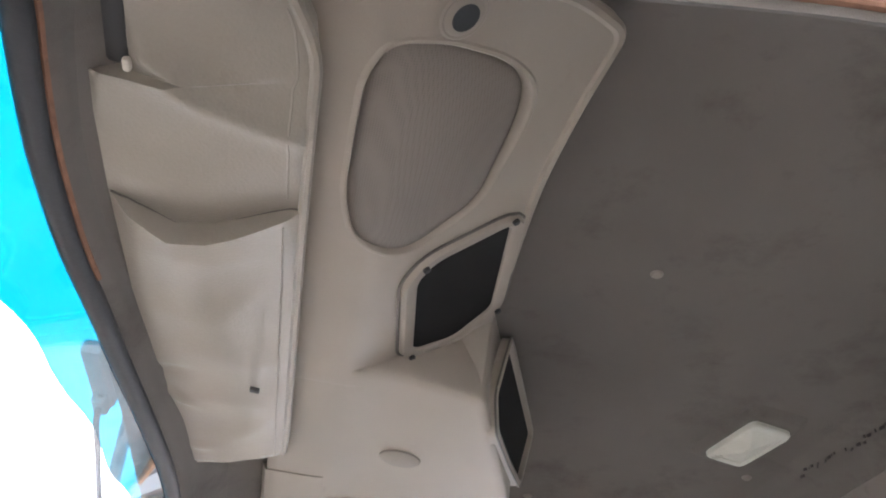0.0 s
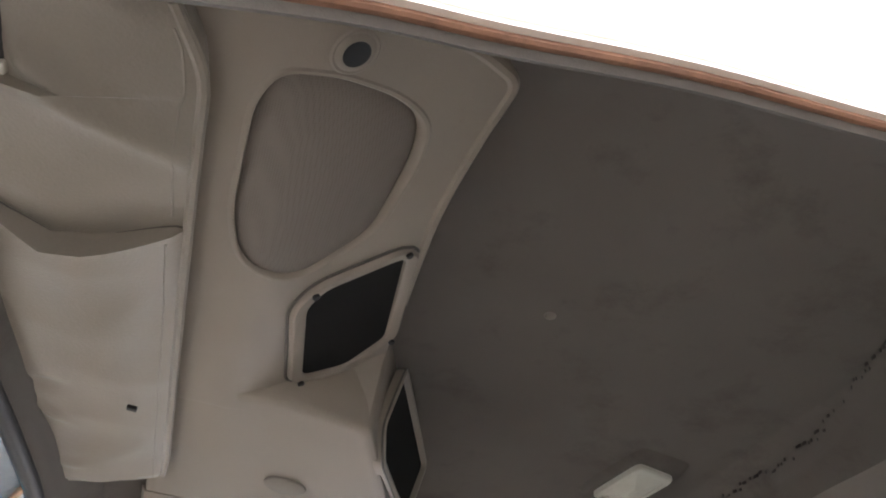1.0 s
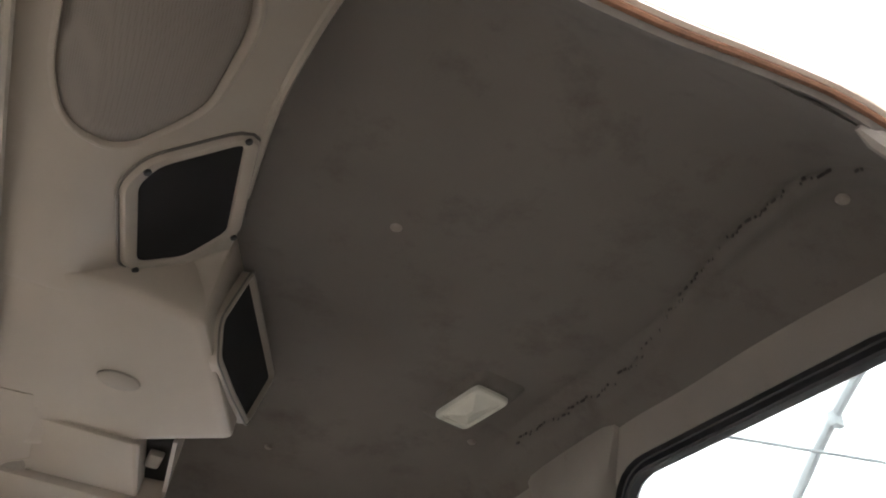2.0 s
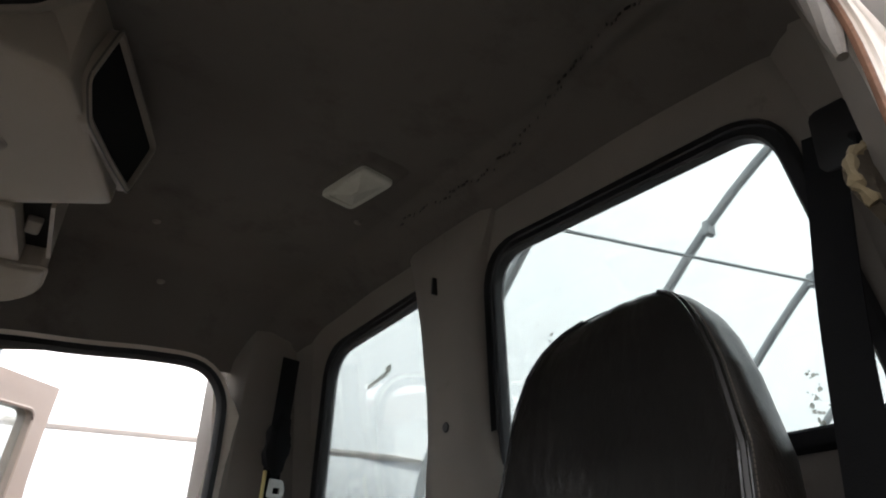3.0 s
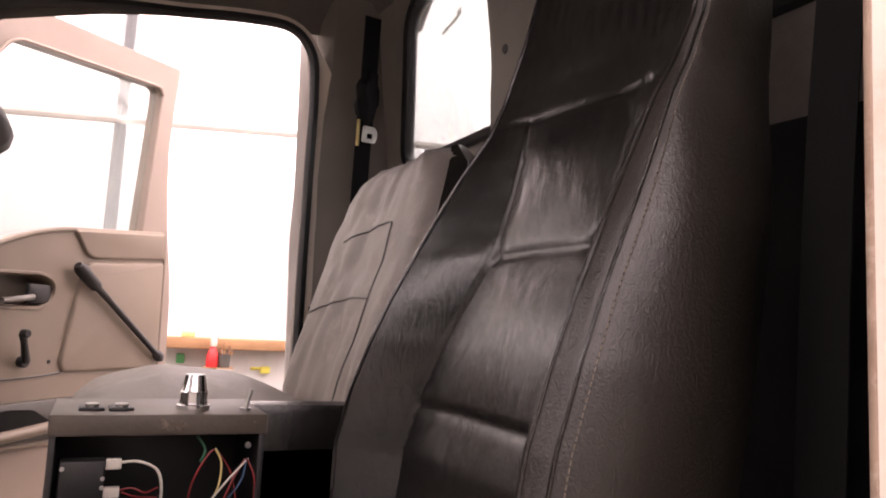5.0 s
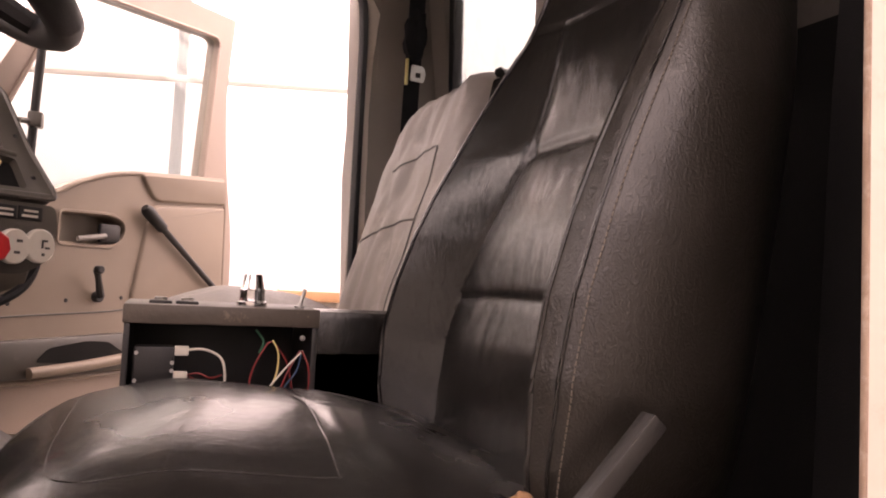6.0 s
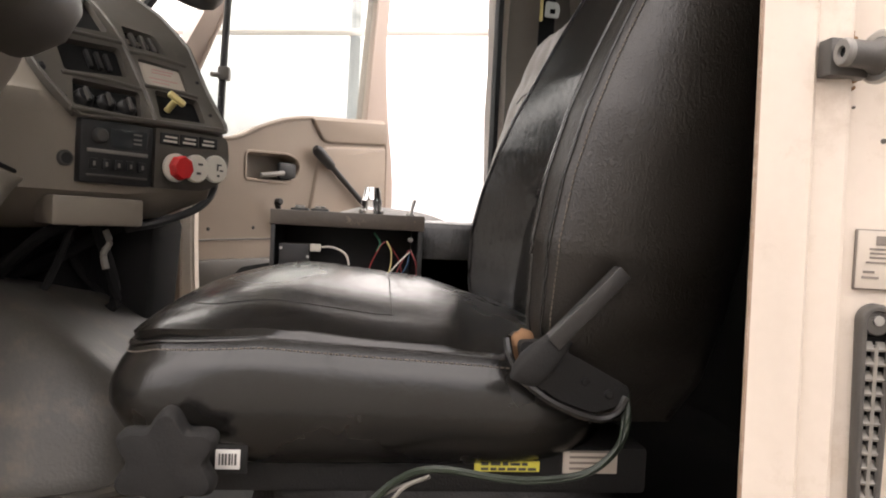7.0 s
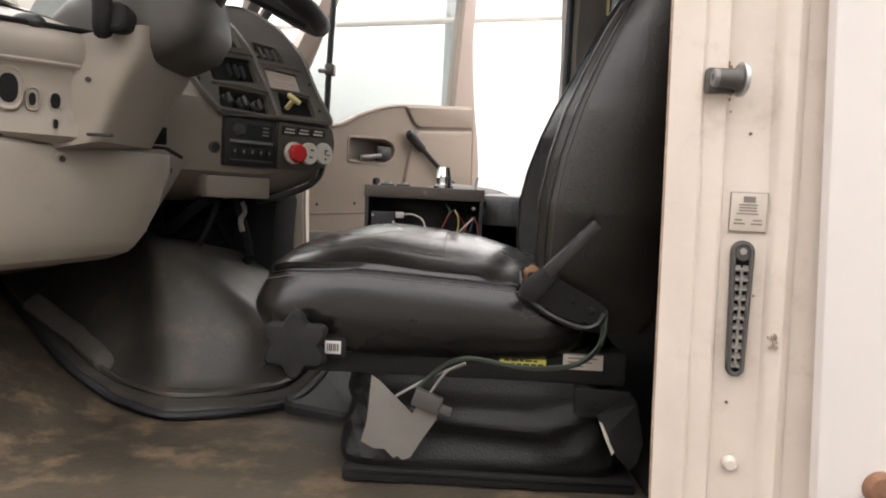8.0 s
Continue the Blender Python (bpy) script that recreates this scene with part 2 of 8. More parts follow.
WOOD = surface("pine_board", (0.30, 0.15, 0.07), (0.46, 0.26, 0.13), 0.7, 14, 5, 0.3, stretch=(0.6, 9, 9))
SIDING = surface("white_siding", (0.60, 0.59, 0.57), (0.70, 0.69, 0.67), 0.6, 40, 2, 0.1)
BOARDS = surface("grey_boards", (0.28, 0.265, 0.245), (0.36, 0.345, 0.32), 0.8, 40, 2, 0.2)
GRAVEL = surface("packed_gravel", (0.075, 0.068, 0.058), (0.15, 0.137, 0.12), 0.95, 35, 1.4, 0.8, dirt=(0.10, 0.09, 0.08), dirt_amount=0.4, depth=0.02)
WEB = surface("seatbelt_webbing", (0.005, 0.005, 0.0055), (0.011, 0.011, 0.0115), 0.8, 700, 9, 0.3)
FOAM = surface("orange_foam", (0.14, 0.07, 0.034), (0.25, 0.14, 0.07), 0.95, 120, 30, 0.8)
LAMPC = surface("lamp_lens_plastic", (0.50, 0.49, 0.42), (0.62, 0.61, 0.54), 0.3, 200, 20, 0.1)
WHITEP = surface("white_label", (0.62, 0.60, 0.56), (0.72, 0.70, 0.67), 0.5, 90, 14, 0.02)
YELLOWP = surface("yellow_label", (0.66, 0.58, 0.06), (0.74, 0.67, 0.12), 0.5, 90, 14, 0.02)
REDP = surface("red_plastic", (0.48, 0.018, 0.02), (0.62, 0.035, 0.035), 0.35, 150, 20, 0.05, dirt=(0.36, 0.03, 0.03), dirt_amount=0.3)
REDW = surface("dark_red_wire", (0.17, 0.016, 0.018), (0.27, 0.03, 0.03), 0.45, 150, 20, 0.05)
BONE = surface("bone_plastic", (0.60, 0.56, 0.48), (0.72, 0.68, 0.60), 0.4, 150, 20, 0.05, dirt=(0.45, 0.39, 0.32), dirt_amount=0.3)
YELLOWK = surface("faded_yellow_plastic", (0.62, 0.50, 0.18), (0.74, 0.63, 0.30), 0.45, 150, 20, 0.05)
INK = surface("dark_print", (0.05, 0.048, 0.045), (0.07, 0.066, 0.06), 0.6, 90, 14, 0.0)
DRIED = clear("dried_dirt", (0.74, 0.74, 0.71), gloss=0.0, haze=0.3, haze_colour=(0.5, 0.48, 0.44))
GLASS = clear("rear_glass", (0.53, 0.565, 0.56), haze=0.04)
DGLASS = clear("door_glass", (0.78, 0.81, 0.79), haze=0.03)
SHADE = clear("blue_shade_glass", (0.002, 0.046, 0.072), haze=0.02, haze_colour=(0.1, 0.6, 0.8))
WIND = clear("windshield_glass", (0.93, 0.96, 0.95), haze=0.04)
FILM = film_sheet("milky_film")
for m_, k_ in ((CARPET_SHADE, 0.3), (MATTB, 0.35), (WEB, 0.2), (CANVAS, 0.35)):
    m_.node_tree.nodes["Principled BSDF"].inputs["Specular IOR Level"].default_value = k_


# ---- building helpers ----
def part(name, bm, material, parent=None, label="", smooth=38, loc=None):
    bmesh.ops.recalc_face_normals(bm, faces=bm.faces)
    me = bpy.data.meshes.new(name)
    bm.to_mesh(me)
    bm.free()
    me.materials.append(material)
    if smooth:
        for p in me.polygons:
            p.use_smooth = True
        me.set_sharp_from_angle(angle=radians(smooth))
    ob = new(name, me)
    if parent is not None:
        ob.parent = parent
        if parent.type == "EMPTY":
            ob.matrix_parent_inverse = parent.matrix_basis.inverted()
    if label:
        ob["label"] = label
    return ob


def thing(name, at, label, category, group="", kind=""):
    ob = new(name)
    ob.empty_display_size = 0.05
    ob.matrix_basis = Matrix.Translation(at)
    return tagged(ob, label, category, group, kind)


def solid(name, bm, material, label, category, kind="", group="", smooth=38):
    return tagged(part(name, bm, material, None, "", smooth), label, category, group, kind)


def V(*a):
    return Vector(a)


def lerp(a, b, t):
    return a + (b - a) * t


def interp(x, xs, ys):
    return float(np.interp(x, xs, ys))


def box(bm, lo, hi, bevel=0.0, m=None, seg=2):
    """A box between two corners with rounded edges, in the frame m."""
    g = bmesh.ops.create_cube(bm, size=1.0)
    for v in g["verts"]:
        v.co = Vector([lerp(lo[k], hi[k], v.co[k] + 0.5) for k in range(3)])
    vs = g["verts"]
    if bevel:
        es = list({e for v in vs for e in v.link_edges})
        r = bmesh.ops.bevel(bm, geom=es, offset=bevel, segments=seg, affect="EDGES", profile=0.5)
        vs = list({v for f in r["faces"] for v in f.verts} | {v for v in vs if v.is_valid})
    if m is not None:
        seen = set(vs)
        todo = list(vs)
        while todo:
            v = todo.pop()
            for e in v.link_edges:
                o = e.other_vert(v)
                if o not in seen:
                    seen.add(o)
                    todo.append(o)
        for v in seen:
            v.co = m @ v.co
    return bm


def loft(bm, rings, closed=True, cap=True):
    """Skin rings of points of one count; caps the first and last."""
    rows = [[bm.verts.new(p) for p in ring] for ring in rings]
    for a, b in zip(rows, rows[1:]):
        k = len(a)
        for i in range(k if closed else k - 1):
            j = (i + 1) % k
            bm.faces.new((a[i], a[j], b[j], b[i]))
    if cap and closed:
        bm.faces.new(rows[0])
        bm.faces.new(rows[-1][::-1])
    return rows


def path_frames(pts, up=Vector((0, 0, 1))):
    out = []
    for i, p in enumerate(pts):
        a, b = pts[max(i - 1, 0)], pts[min(i + 1, len(pts) - 1)]
        t = (Vector(b) - Vector(a)).normalized()
        s = t.cross(up)
        if s.length < 1e-3:
            s = t.cross(Vector((1, 0, 0)))
        s.normalize()
        out.append((Vector(p), s, s.cross(t).normalized()))
    return out


def spline(pts, n=6):
    """A smooth line through the points."""
    p = [Vector(q) for q in pts]
    p = [2 * p[0] - p[1], *p, 2 * p[-1] - p[-2]]
    out = []
    for i in range(1, len(p) - 2):
        for k in range(n):
            t = k / n
            out.append(0.5 * (2 * p[i] + (p[i + 1] - p[i - 1]) * t + (2 * p[i - 1] - 5 * p[i] + 4 * p[i + 1] - p[i + 2]) * t * t + (3 * p[i] - p[i - 1] - 3 * p[i + 1] + p[i + 2]) * t ** 3))
    out.append(p[-2])
    return out


def tube(bm, pts, r, seg=8, up=Vector((0, 0, 1))):
    rs = r if hasattr(r, "__len__") else [r] * len(pts)
    rings = [[p + (s * math.cos(2 * math.pi * k / seg) + u * math.sin(2 * math.pi * k / seg)) * q for k in range(seg)] for (p, s, u), q in zip(path_frames(pts, up), rs)]
    loft(bm, rings)
    return bm


def ribbon(bm, pts, wide, thick, side):
    """A flat band along pts; side: the direction of its width."""
    s = Vector(side).normalized()
    rings = []
    for p, _, _ in path_frames(pts):
        i = pts.index(p) if p in pts else 0
        rings.append(p)
    rows = []
    for i, p in enumerate(pts):
        t = (Vector(pts[min(i + 1, len(pts) - 1)]) - Vector(pts[max(i - 1, 0)])).normalized()
        nrm = t.cross(s).normalized()
        rows.append([p + s * wide / 2 + nrm * thick / 2, p + s * wide / 2 - nrm * thick / 2, p - s * wide / 2 - nrm * thick / 2, p - s * wide / 2 + nrm * thick / 2])
    loft(bm, rows)
    return bm


def rounded(pts, r, n=5):
    """2D outline with its corners rounded by r (one number or one each)."""
    out, k = [], len(pts)
    for i in range(k):
        a, b, c = Vector(pts[i - 1]), Vector(pts[i]), Vector(pts[(i + 1) % k])
        q = r[i] if hasattr(r, "__len__") else r
        u, v = a - b, c - b
        q = min(q, u.length * 0.48, v.length * 0.48)
        if q < 1e-5:
            out.append(b)
            continue
        s, e = b + u.normalized() * q, b + v.normalized() * q
        for j in range(n + 1):
            t = j / n
            out.append(s * (1 - t) ** 2 + b * 2 * t * (1 - t) + e * t * t)
    return out


def shrink(pts, d):
    """The 2D outline moved inwards by d."""
    k, out = len(pts), []
    area = sum(pts[i - 1][0] * pts[i][1] - pts[i][0] * pts[i - 1][1] for i in range(k))
    sg = 1 if area > 0 else -1
    for i in range(k):
        a, b, c = Vector(pts[i - 1]), Vector(pts[i]), Vector(pts[(i + 1) % k])
        e1, e2 = (b - a), (c - b)
        n1 = Vector((-e1.y, e1.x)).normalized() if e1.length > 1e-7 else Vector((0, 0))
        n2 = Vector((-e2.y, e2.x)).normalized() if e2.length > 1e-7 else n1
        m = (n1 + n2)
        m = m.normalized() if m.length > 1e-6 else n1
        out.append(b + m * d * sg)
    return out


def plate(bm, outline, to, holes=(), thick=0.01, bends=()):
    """A sheet with holes, as thick as given along its own depth; to(a, b, d) lays it into the world."""
    loops = []
    for loop in (outline, *holes):
        vs = [bm.verts.new((p[0], p[1], 0)) for p in loop]
        loops.append([bm.edges.new((vs[i - 1], vs[i])) for i in range(len(vs))])
    es = [e for lp in loops for e in lp]
    fill = bmesh.ops.triangle_fill(bm, use_beauty=True, use_dissolve=False, edges=es)
    faces = [g for g in fill["geom"] if isinstance(g, bmesh.types.BMFace)]
    for a in bends:
        bmesh.ops.bisect_plane(bm, geom=bm.verts[:] + bm.edges[:] + bm.faces[:], plane_co=(a, 0, 0), plane_no=(1, 0, 0))
    faces = bm.faces[:] if bends else faces
    vs0 = {v for f in faces for v in f.verts}
    ex = bmesh.ops.extrude_face_region(bm, geom=faces)
    vs1 = {g for g in ex["geom"] if isinstance(g, bmesh.types.BMVert)}
    for v in vs1:
        v.co.z = thick
    for v in vs0 | vs1:
        v.co = to(v.co.x, v.co.y, v.co.z)
    return bm


def gridmesh(bm, us, vs, f):
    rows = [[bm.verts.new(f(u, v)) for v in vs] for u in us]
    for a, b in zip(rows, rows[1:]):
        for i in range(len(vs) - 1):
            bm.faces.new((a[i], a[i + 1], b[i + 1], b[i]))
    return rows


def lin(a, b, n):
    return [lerp(a, b, i / (n - 1)) for i in range(n)]


def bump_noise(p, scale, amp):
    return noise.noise(Vector(p) * scale) * amp


def disc(bm, centre, axis, r, h, seg=20, bevel=0.0, r2=None):
    """A round boss along an axis, with a rounded rim."""
    z = Vector(axis).normalized()
    x = z.orthogonal().normalized()
    y = z.cross(x)
    r2 = r if r2 is None else r2
    prof = [(0, r), (h - bevel, lerp(r, r2, 1)), (h, r2 - bevel)] if bevel else [(0, r), (h, r2)]
    rings = [[Vector(centre) + z * a + (x * math.cos(2 * math.pi * k / seg) + y * math.sin(2 * math.pi * k / seg)) * q for k in range(seg)] for a, q in prof]
    loft(bm, rings)
    return bm


B = bmesh.new
MID = 1.142  # the cab's middle line

# ---- setting: ground, tent, cab shell ----
bm = B()
gridmesh(bm, [-400, -60, -20, -8, 0, 8, 20, 60, 400], [-400, -60, -20, -8, 0, 8, 20, 60, 400], lambda x, y: V(x, y, -0.30))
solid("ground", bm, GRAVEL, "packed grey gravel ground under the tent", "ground", "structure")

ARCH = spline([(0, -2.75, -0.3), (0, -2.72, 1.2), (0, -2.6, 2.6), (0, -1.55, 3.95), (0, -0.3, 5.0), (0, 1.14, 5.55), (0, 2.6, 5.0), (0, 3.85, 3.95), (0, 4.9, 2.6), (0, 5.0, 1.2), (0, 5.03, -0.3)], 5)
bm = B()
loft(bm, [[p + V(x, 0.03 * math.sin(x * 2.1 + i * 0.7), 0.02 * math.sin(x * 3 + i)) for i, p in enumerate(ARCH)] for x in lin(-8.5, 12.5, 43)], closed=False, cap=False)
solid("tent_film", bm, FILM, "milky white plastic film stretched over the tent hoops", "tent cover", "structure")
for x in (-8.55, 12.55):
    bm = B()
    vs = [bm.verts.new(p + V(x, 0, 0)) for p in ARCH]
    bm.faces.new(vs)
    solid("tent_end_wall", bm, FILM, "milky plastic film end wall of the tent", "tent wall", "structure")
for k in range(-5, 9):
    bm = B()
    pts = [p.lerp(V(0, MID, 1.5), 0.012) + V(0.3 + 1.5 * k, 0, 0) for p in ARCH]
    tube(bm, pts, 0.038, 8, V(1, 0, 0))
    hoop = thing("tent_hoop", (0.3 + 1.5 * k, 5.0, -0.3), "galvanised steel hoop of the film tent", "tent hoop", "tent hoops")
    part("tube", bm, TUBE, hoop)
    if k >= 0:
        bm = B()
        box(bm, (-0.05, -0.03, -0.06), (0.05, 0.03, 0.06), 0.008, Matrix.Translation(pts[32] + V(0, 0, -0.03)))
        part("clamp", bm, TUBE, hoop)
for a, b, r in ((V(-6.0, 4.86, 2.0), V(9.0, 4.86, 3.17), 0.026), (V(1.7, 3.59, 3.96), V(8.0, 2.20, 4.34), 0.013), (V(-8.4, -0.9, 4.32), V(12.4, -0.9, 4.32), 0.020)):
    bm = B()
    tube(bm, [a.lerp(b, t) for t in lin(0, 1, 15)], r, 8)
    solid("tent_purlin", bm, TUBE if r < 0.015 else PURLIN, "long pale purlin tube tying the tent hoops", "purlin", "", "tent purlins")
bm = B()
loft(bm, [[V(x, 4.86 + 0.012 * (i % 2), -0.3), V(x, 4.86 + 0.012 * (i % 2), 1.10), V(x, 4.90, 1.10), V(x, 4.90, -0.3)] for i, x in enumerate(lin(-6, 10, 161))])
solid("wall_low", bm, SIDING, "low white ribbed siding along the tent side", "wall", "structure", smooth=0)
# unseen wall, added on the near side to cut light and reflections
bm = B()
loft(bm, [[V(x, -2.52 - 0.012 * (i % 2), -0.3), V(x, -2.52 - 0.012 * (i % 2), 2.1), V(x, -2.58, 2.1), V(x, -2.58, -0.3)] for i, x in enumerate(lin(-8.4, 12.4, 161))])
solid("near_light_block", bm, BOARDS, "unseen grey board wall added to block light from the near side", "wall", "structure", smooth=0)
bm = B()
box(bm, (-6, 4.68, 1.10), (10, 4.92, 1.165), 0.006)
solid("ledge", bm, WOOD, "rough pine ledge board on top of the siding", "ledge", "structure")


# cab floor, lower body and rear wall
def rear_x(z):
    return 0.965 + (2.16 - z) * 0.143


bm = B()
gridmesh(bm, lin(-0.75, 1.22, 50), lin(0.155, 2.13, 48), lambda x, y: V(x, y, 0.80 + bump_noise((x, y, 3), 5, 0.006) + bump_noise((x, y, 9), 22, 0.002) + max(0, -0.18 - x) * 0.45))
ex = bmesh.ops.extrude_face_region(bm, geom=bm.faces[:])
for v in [g for g in ex["geom"] if isinstance(g, bmesh.types.BMVert)]:
    v.co.z -= 0.06
solid("floor", bm, MAT, "worn dirty rubber cab floor mat with brown stains", "floor", "structure")

WIN_D = rounded([(0.440, 1.776), (0.500, 2.166), (1.075, 2.192), (1.103, 1.776)], [0.05, 0.06, 0.075, 0.05], 7)
WIN_P = rounded([(1.850, 1.776), (1.745, 2.172), (1.25, 2.192), (1.25, 1.776)], [0.05, 0.075, 0.06, 0.05], 7)
bm = B()
plate(bm, rounded([(0.24, 0.78), (0.24, 1.5), (0.30, 2.31), (0.6, 2.36), (MID, 2.38), (1.68, 2.36), (1.98, 2.31), (2.045, 1.5), (2.045, 0.78)], 0.03), lambda a, b, d: V(rear_x(b) + d, a, b), [WIN_D, WIN_P], 0.014)
wall = solid("wall_rear", bm, TRIM, "grey-brown painted rear cab wall with two window openings", "wall", "structure")


def window_unit(name, outline, label):
    ob = thing(name, (rear_x(1.78), sum(p[0] for p in outline) / len(outline), 1.78), label, "window", "rear cab windows", "structure")
    prof = [(0.021, -0.015), (0.027, -0.006), (0.018, -0.001), (0.003, -0.009), (-0.001, -0.006), (-0.002, 0.010), (0.004, 0.02), (0.020, 0.016)]
    bm = B()
    rings = []
    for d, h in prof:
        loop = shrink(outline, -d)
        rings.append([V(rear_x(b) + h, a, b) for a, b in loop])
    rings = [[r[i] for r in rings] for i in range(len(outline))]
    loft(bm, rings + rings[:1], cap=False)
    part("rubber_seal", bm, RUBBER, ob, "black rubber window seal")
    bm = B()
    plate(bm, shrink(outline, -0.004), lambda a, b, d: V(rear_x(b) + 0.008 + d, a, b), (), 0.005)
    g = part("pane", bm, GLASS, ob, "dusty hazy glass pane", 0)
    g.visible_shadow = False
    return ob


w1 = window_unit("window_1", WIN_D, "rear cab window with black rubber seal and hazy glass")
w2 = window_unit("window_2", WIN_P, "rear cab window behind the passenger seat with stained glass")

# tape and dirt left on the rear panes
rng = random.Random(8)
bm = B()
tm = Matrix.Translation((rear_x(2.063) + 0.004, 1.53, 2.064)) @ pose(0, 0, 0, -10, 0, 0)
box(bm, (-0.001, -0.035, -0.005), (0.001, 0.052, 0.005), 0.0005, tm)
box(bm, (-0.001, -0.052, -0.002), (0.001, -0.030, 0.016), 0.0005, tm)
part("tape_scrap", bm, DRIED, w2, "grey scrap of old tape on the pane")
for win, cy, cz, n, sp in ((w1, 0.532, 1.822, 12, 0.009), (w2, 1.79, 1.83, 9, 0.010), (w1, 0.54, 1.795, 7, 0.006), (w1, 0.97, 2.02, 4, 0.02)):
    bm = B()
    for k in range(n):
        y, z, r = rng.gauss(cy, sp), rng.gauss(cz, sp), rng.uniform(0.0008, 0.0038)
        ring = [(y + r * math.cos(q) * rng.uniform(0.6, 1.3), z + r * math.sin(q) * rng.uniform(0.6, 1.4)) for q in [i * math.pi / 4 for i in range(8)]]
        loft(bm, [[V(rear_x(b) + d, a, b) for a, b in ring] for d in (0.0068, 0.0076)])
    part("dirt_spots", bm, DRIED, win, "grey dried dirt spots on the pane")["kind"] = "stuff"

# padded pillar cover between the two rear windows
bm = B()
rings = []
for z in lin(1.66, 2.33, 22):
    t = (z - 1.66) / 0.67
    half = interp(z, [1.66, 1.74, 1.79, 1.86, 1.95, 2.1, 2.2, 2.33], [0.19, 0.145, 0.115, 0.092, 0.086, 0.094, 0.112, 0.17])
    out = interp(z, [1.66, 1.8, 2.2, 2.33], [0.02, 0.052, 0.048, 0.01])
    cy = 1.208
    x = rear_x(z) + 0.002
    prof = [(-half, 0.0), (-half * 0.97, -out * 0.45), (-half * 0.8, -out * 0.85), (-half * 0.5, -out), (0, -out * 1.04), (half * 0.5, -out), (half * 0.8, -out * 0.85), (half * 0.97, -out * 0.45), (half, 0.0)]
    rings.append([V(x + b, cy + a, z) for a, b in prof])
loft(bm, rings)
pil = thing("window_pillar_cover", (0.95, MID, 1.66), "moulded grey-brown pillar cover between the rear windows", "pillar cover")
part("cover", bm, TRIM, pil)
bm = B()
disc(bm, (0.957, 1.206, 1.887), (-1, -0.1, -0.14), 0.010, 0.006, 14, 0.002)
part("plug", bm, BLACK, pil, "dark hole plug")
bm = B()
box(bm, (0.905, 1.205, 2.148), (0.925, 1.211, 2.184), 0.002)
part("slot", bm, BLACK, pil, "dark coat hook slot")

# headliner: crowned, falling to the door headers and the rear wall
HX = [-0.27, -0.2, -0.1, 0.0, 0.08, 0.15, 0.2, 0.3, 0.4, 0.5, 0.6, 0.7, 0.75] + [0.77 + 0.006 * k for k in range(26)] + [0.93, 0.95]


def roof_z(x, y):
    e = min(y - 0.315, 2 * MID - 0.315 - y)
    edge = interp(x, [-0.27, 0.0, 0.1, 0.24, 0.38, 0.58, 0.95], [1.86, 2.004, 2.032, 2.076, 2.102, 2.135, 2.14])
    top = interp(x, [-0.27, -0.2, 0.0, 0.17, 0.3, 0.84, 0.875, 0.95], [2.058, 2.115, 2.225, 2.315, 2.345, 2.345, 2.325, 2.285]) - 0.02 * ((y - MID) / 0.7) ** 2
    t = min(1.0, max(0.0, e) / interp(x, [-0.2, 0.12], [0.05, 0.20]))
    f = 1 - (1 - t) ** 2.3
    return edge + (top - edge) * f


HY = [0.315, 0.33, 0.345, 0.36, 0.38, 0.40, 0.42, 0.44, 0.46, 0.48, 0.50, 0.52, 0.55, 0.58] + [0.61 + 0.03 * k for k in range(18)] + [MID]
HY = HY + [2 * MID - y for y in HY[-2::-1]]


def tear_x(y):
    """Where the rear seam of the headliner has come apart."""
    return interp(y, [0.36, 0.44, 0.50, 0.63, 0.73, 0.82, 0.92, 1.0, 1.12, 1.26, 1.5], [0.800, 0.787, 0.787, 0.797, 0.827, 0.852, 0.874, 0.882, 0.874, 0.866, 0.866])


bm = B()
gridmesh(bm, HX, HY, lambda x, y: V(x, y, roof_z(x, y) + bump_noise((x, y, 0), 6, 0.004) + (0.005 * math.exp(-((x - tear_x(y)) / 0.009) ** 2) - 0.004 * math.exp(-((x - tear_x(y) - 0.02) / 0.014) ** 2) if 0.36 < y < 1.4 else 0)))
ex = bmesh.ops.extrude_face_region(bm, geom=bm.faces[:])
for v in [g for g in ex["geom"] if isinstance(g, bmesh.types.BMVert)]:
    v.co.z += 0.035
solid("ceiling", bm, FABRIC, "dark grey-brown fabric headliner with pin buttons", "headliner", "structure", smooth=60)
# torn seam along the rear of the headliner
bm = B()
rng = random.Random(4)
y = 0.405
while y < 1.29:
    w = rng.choice((0.003, 0.004, 0.005, 0.007, 0.010, 0.013))
    x = tear_x(y) + rng.uniform(-0.005, 0.005)
    turn = math.degrees(math.atan2(tear_x(y) - tear_x(y + 0.02), 0.02)) + rng.uniform(-14, 14)
    z = roof_z(x, y) + bump_noise((x, y, 0), 6, 0.004) + 0.002
    box(bm, (-rng.uniform(0.0002, 0.0009), 0, -0.004), (rng.uniform(0.0002, 0.0009), w * 0.8, 0.002), 0.0002, Matrix.Translation((x, y, z)) @ pose(0, 0, 0, 0, 0, turn))
    y += w + rng.choice((0.001, 0.002, 0.004, 0.009, 0.02))
solid("headliner_tear", bm, SHROUD, "dark torn stitching along the rear headliner seam", "torn seam", "stuff")


# outer roof skin and side walls behind the doors
bm = B()
gridmesh(bm, lin(-0.32, 1.08, 12), lin(0.33, 2 * MID - 0.33, 16), lambda x, y: V(x, y, roof_z(min(max(x, -0.27), 0.95), min(max(y, 0.315), 2 * MID - 0.315)) + 0.05 + 0.03 * math.sin(math.pi * (y - 0.27) / 1.744)))
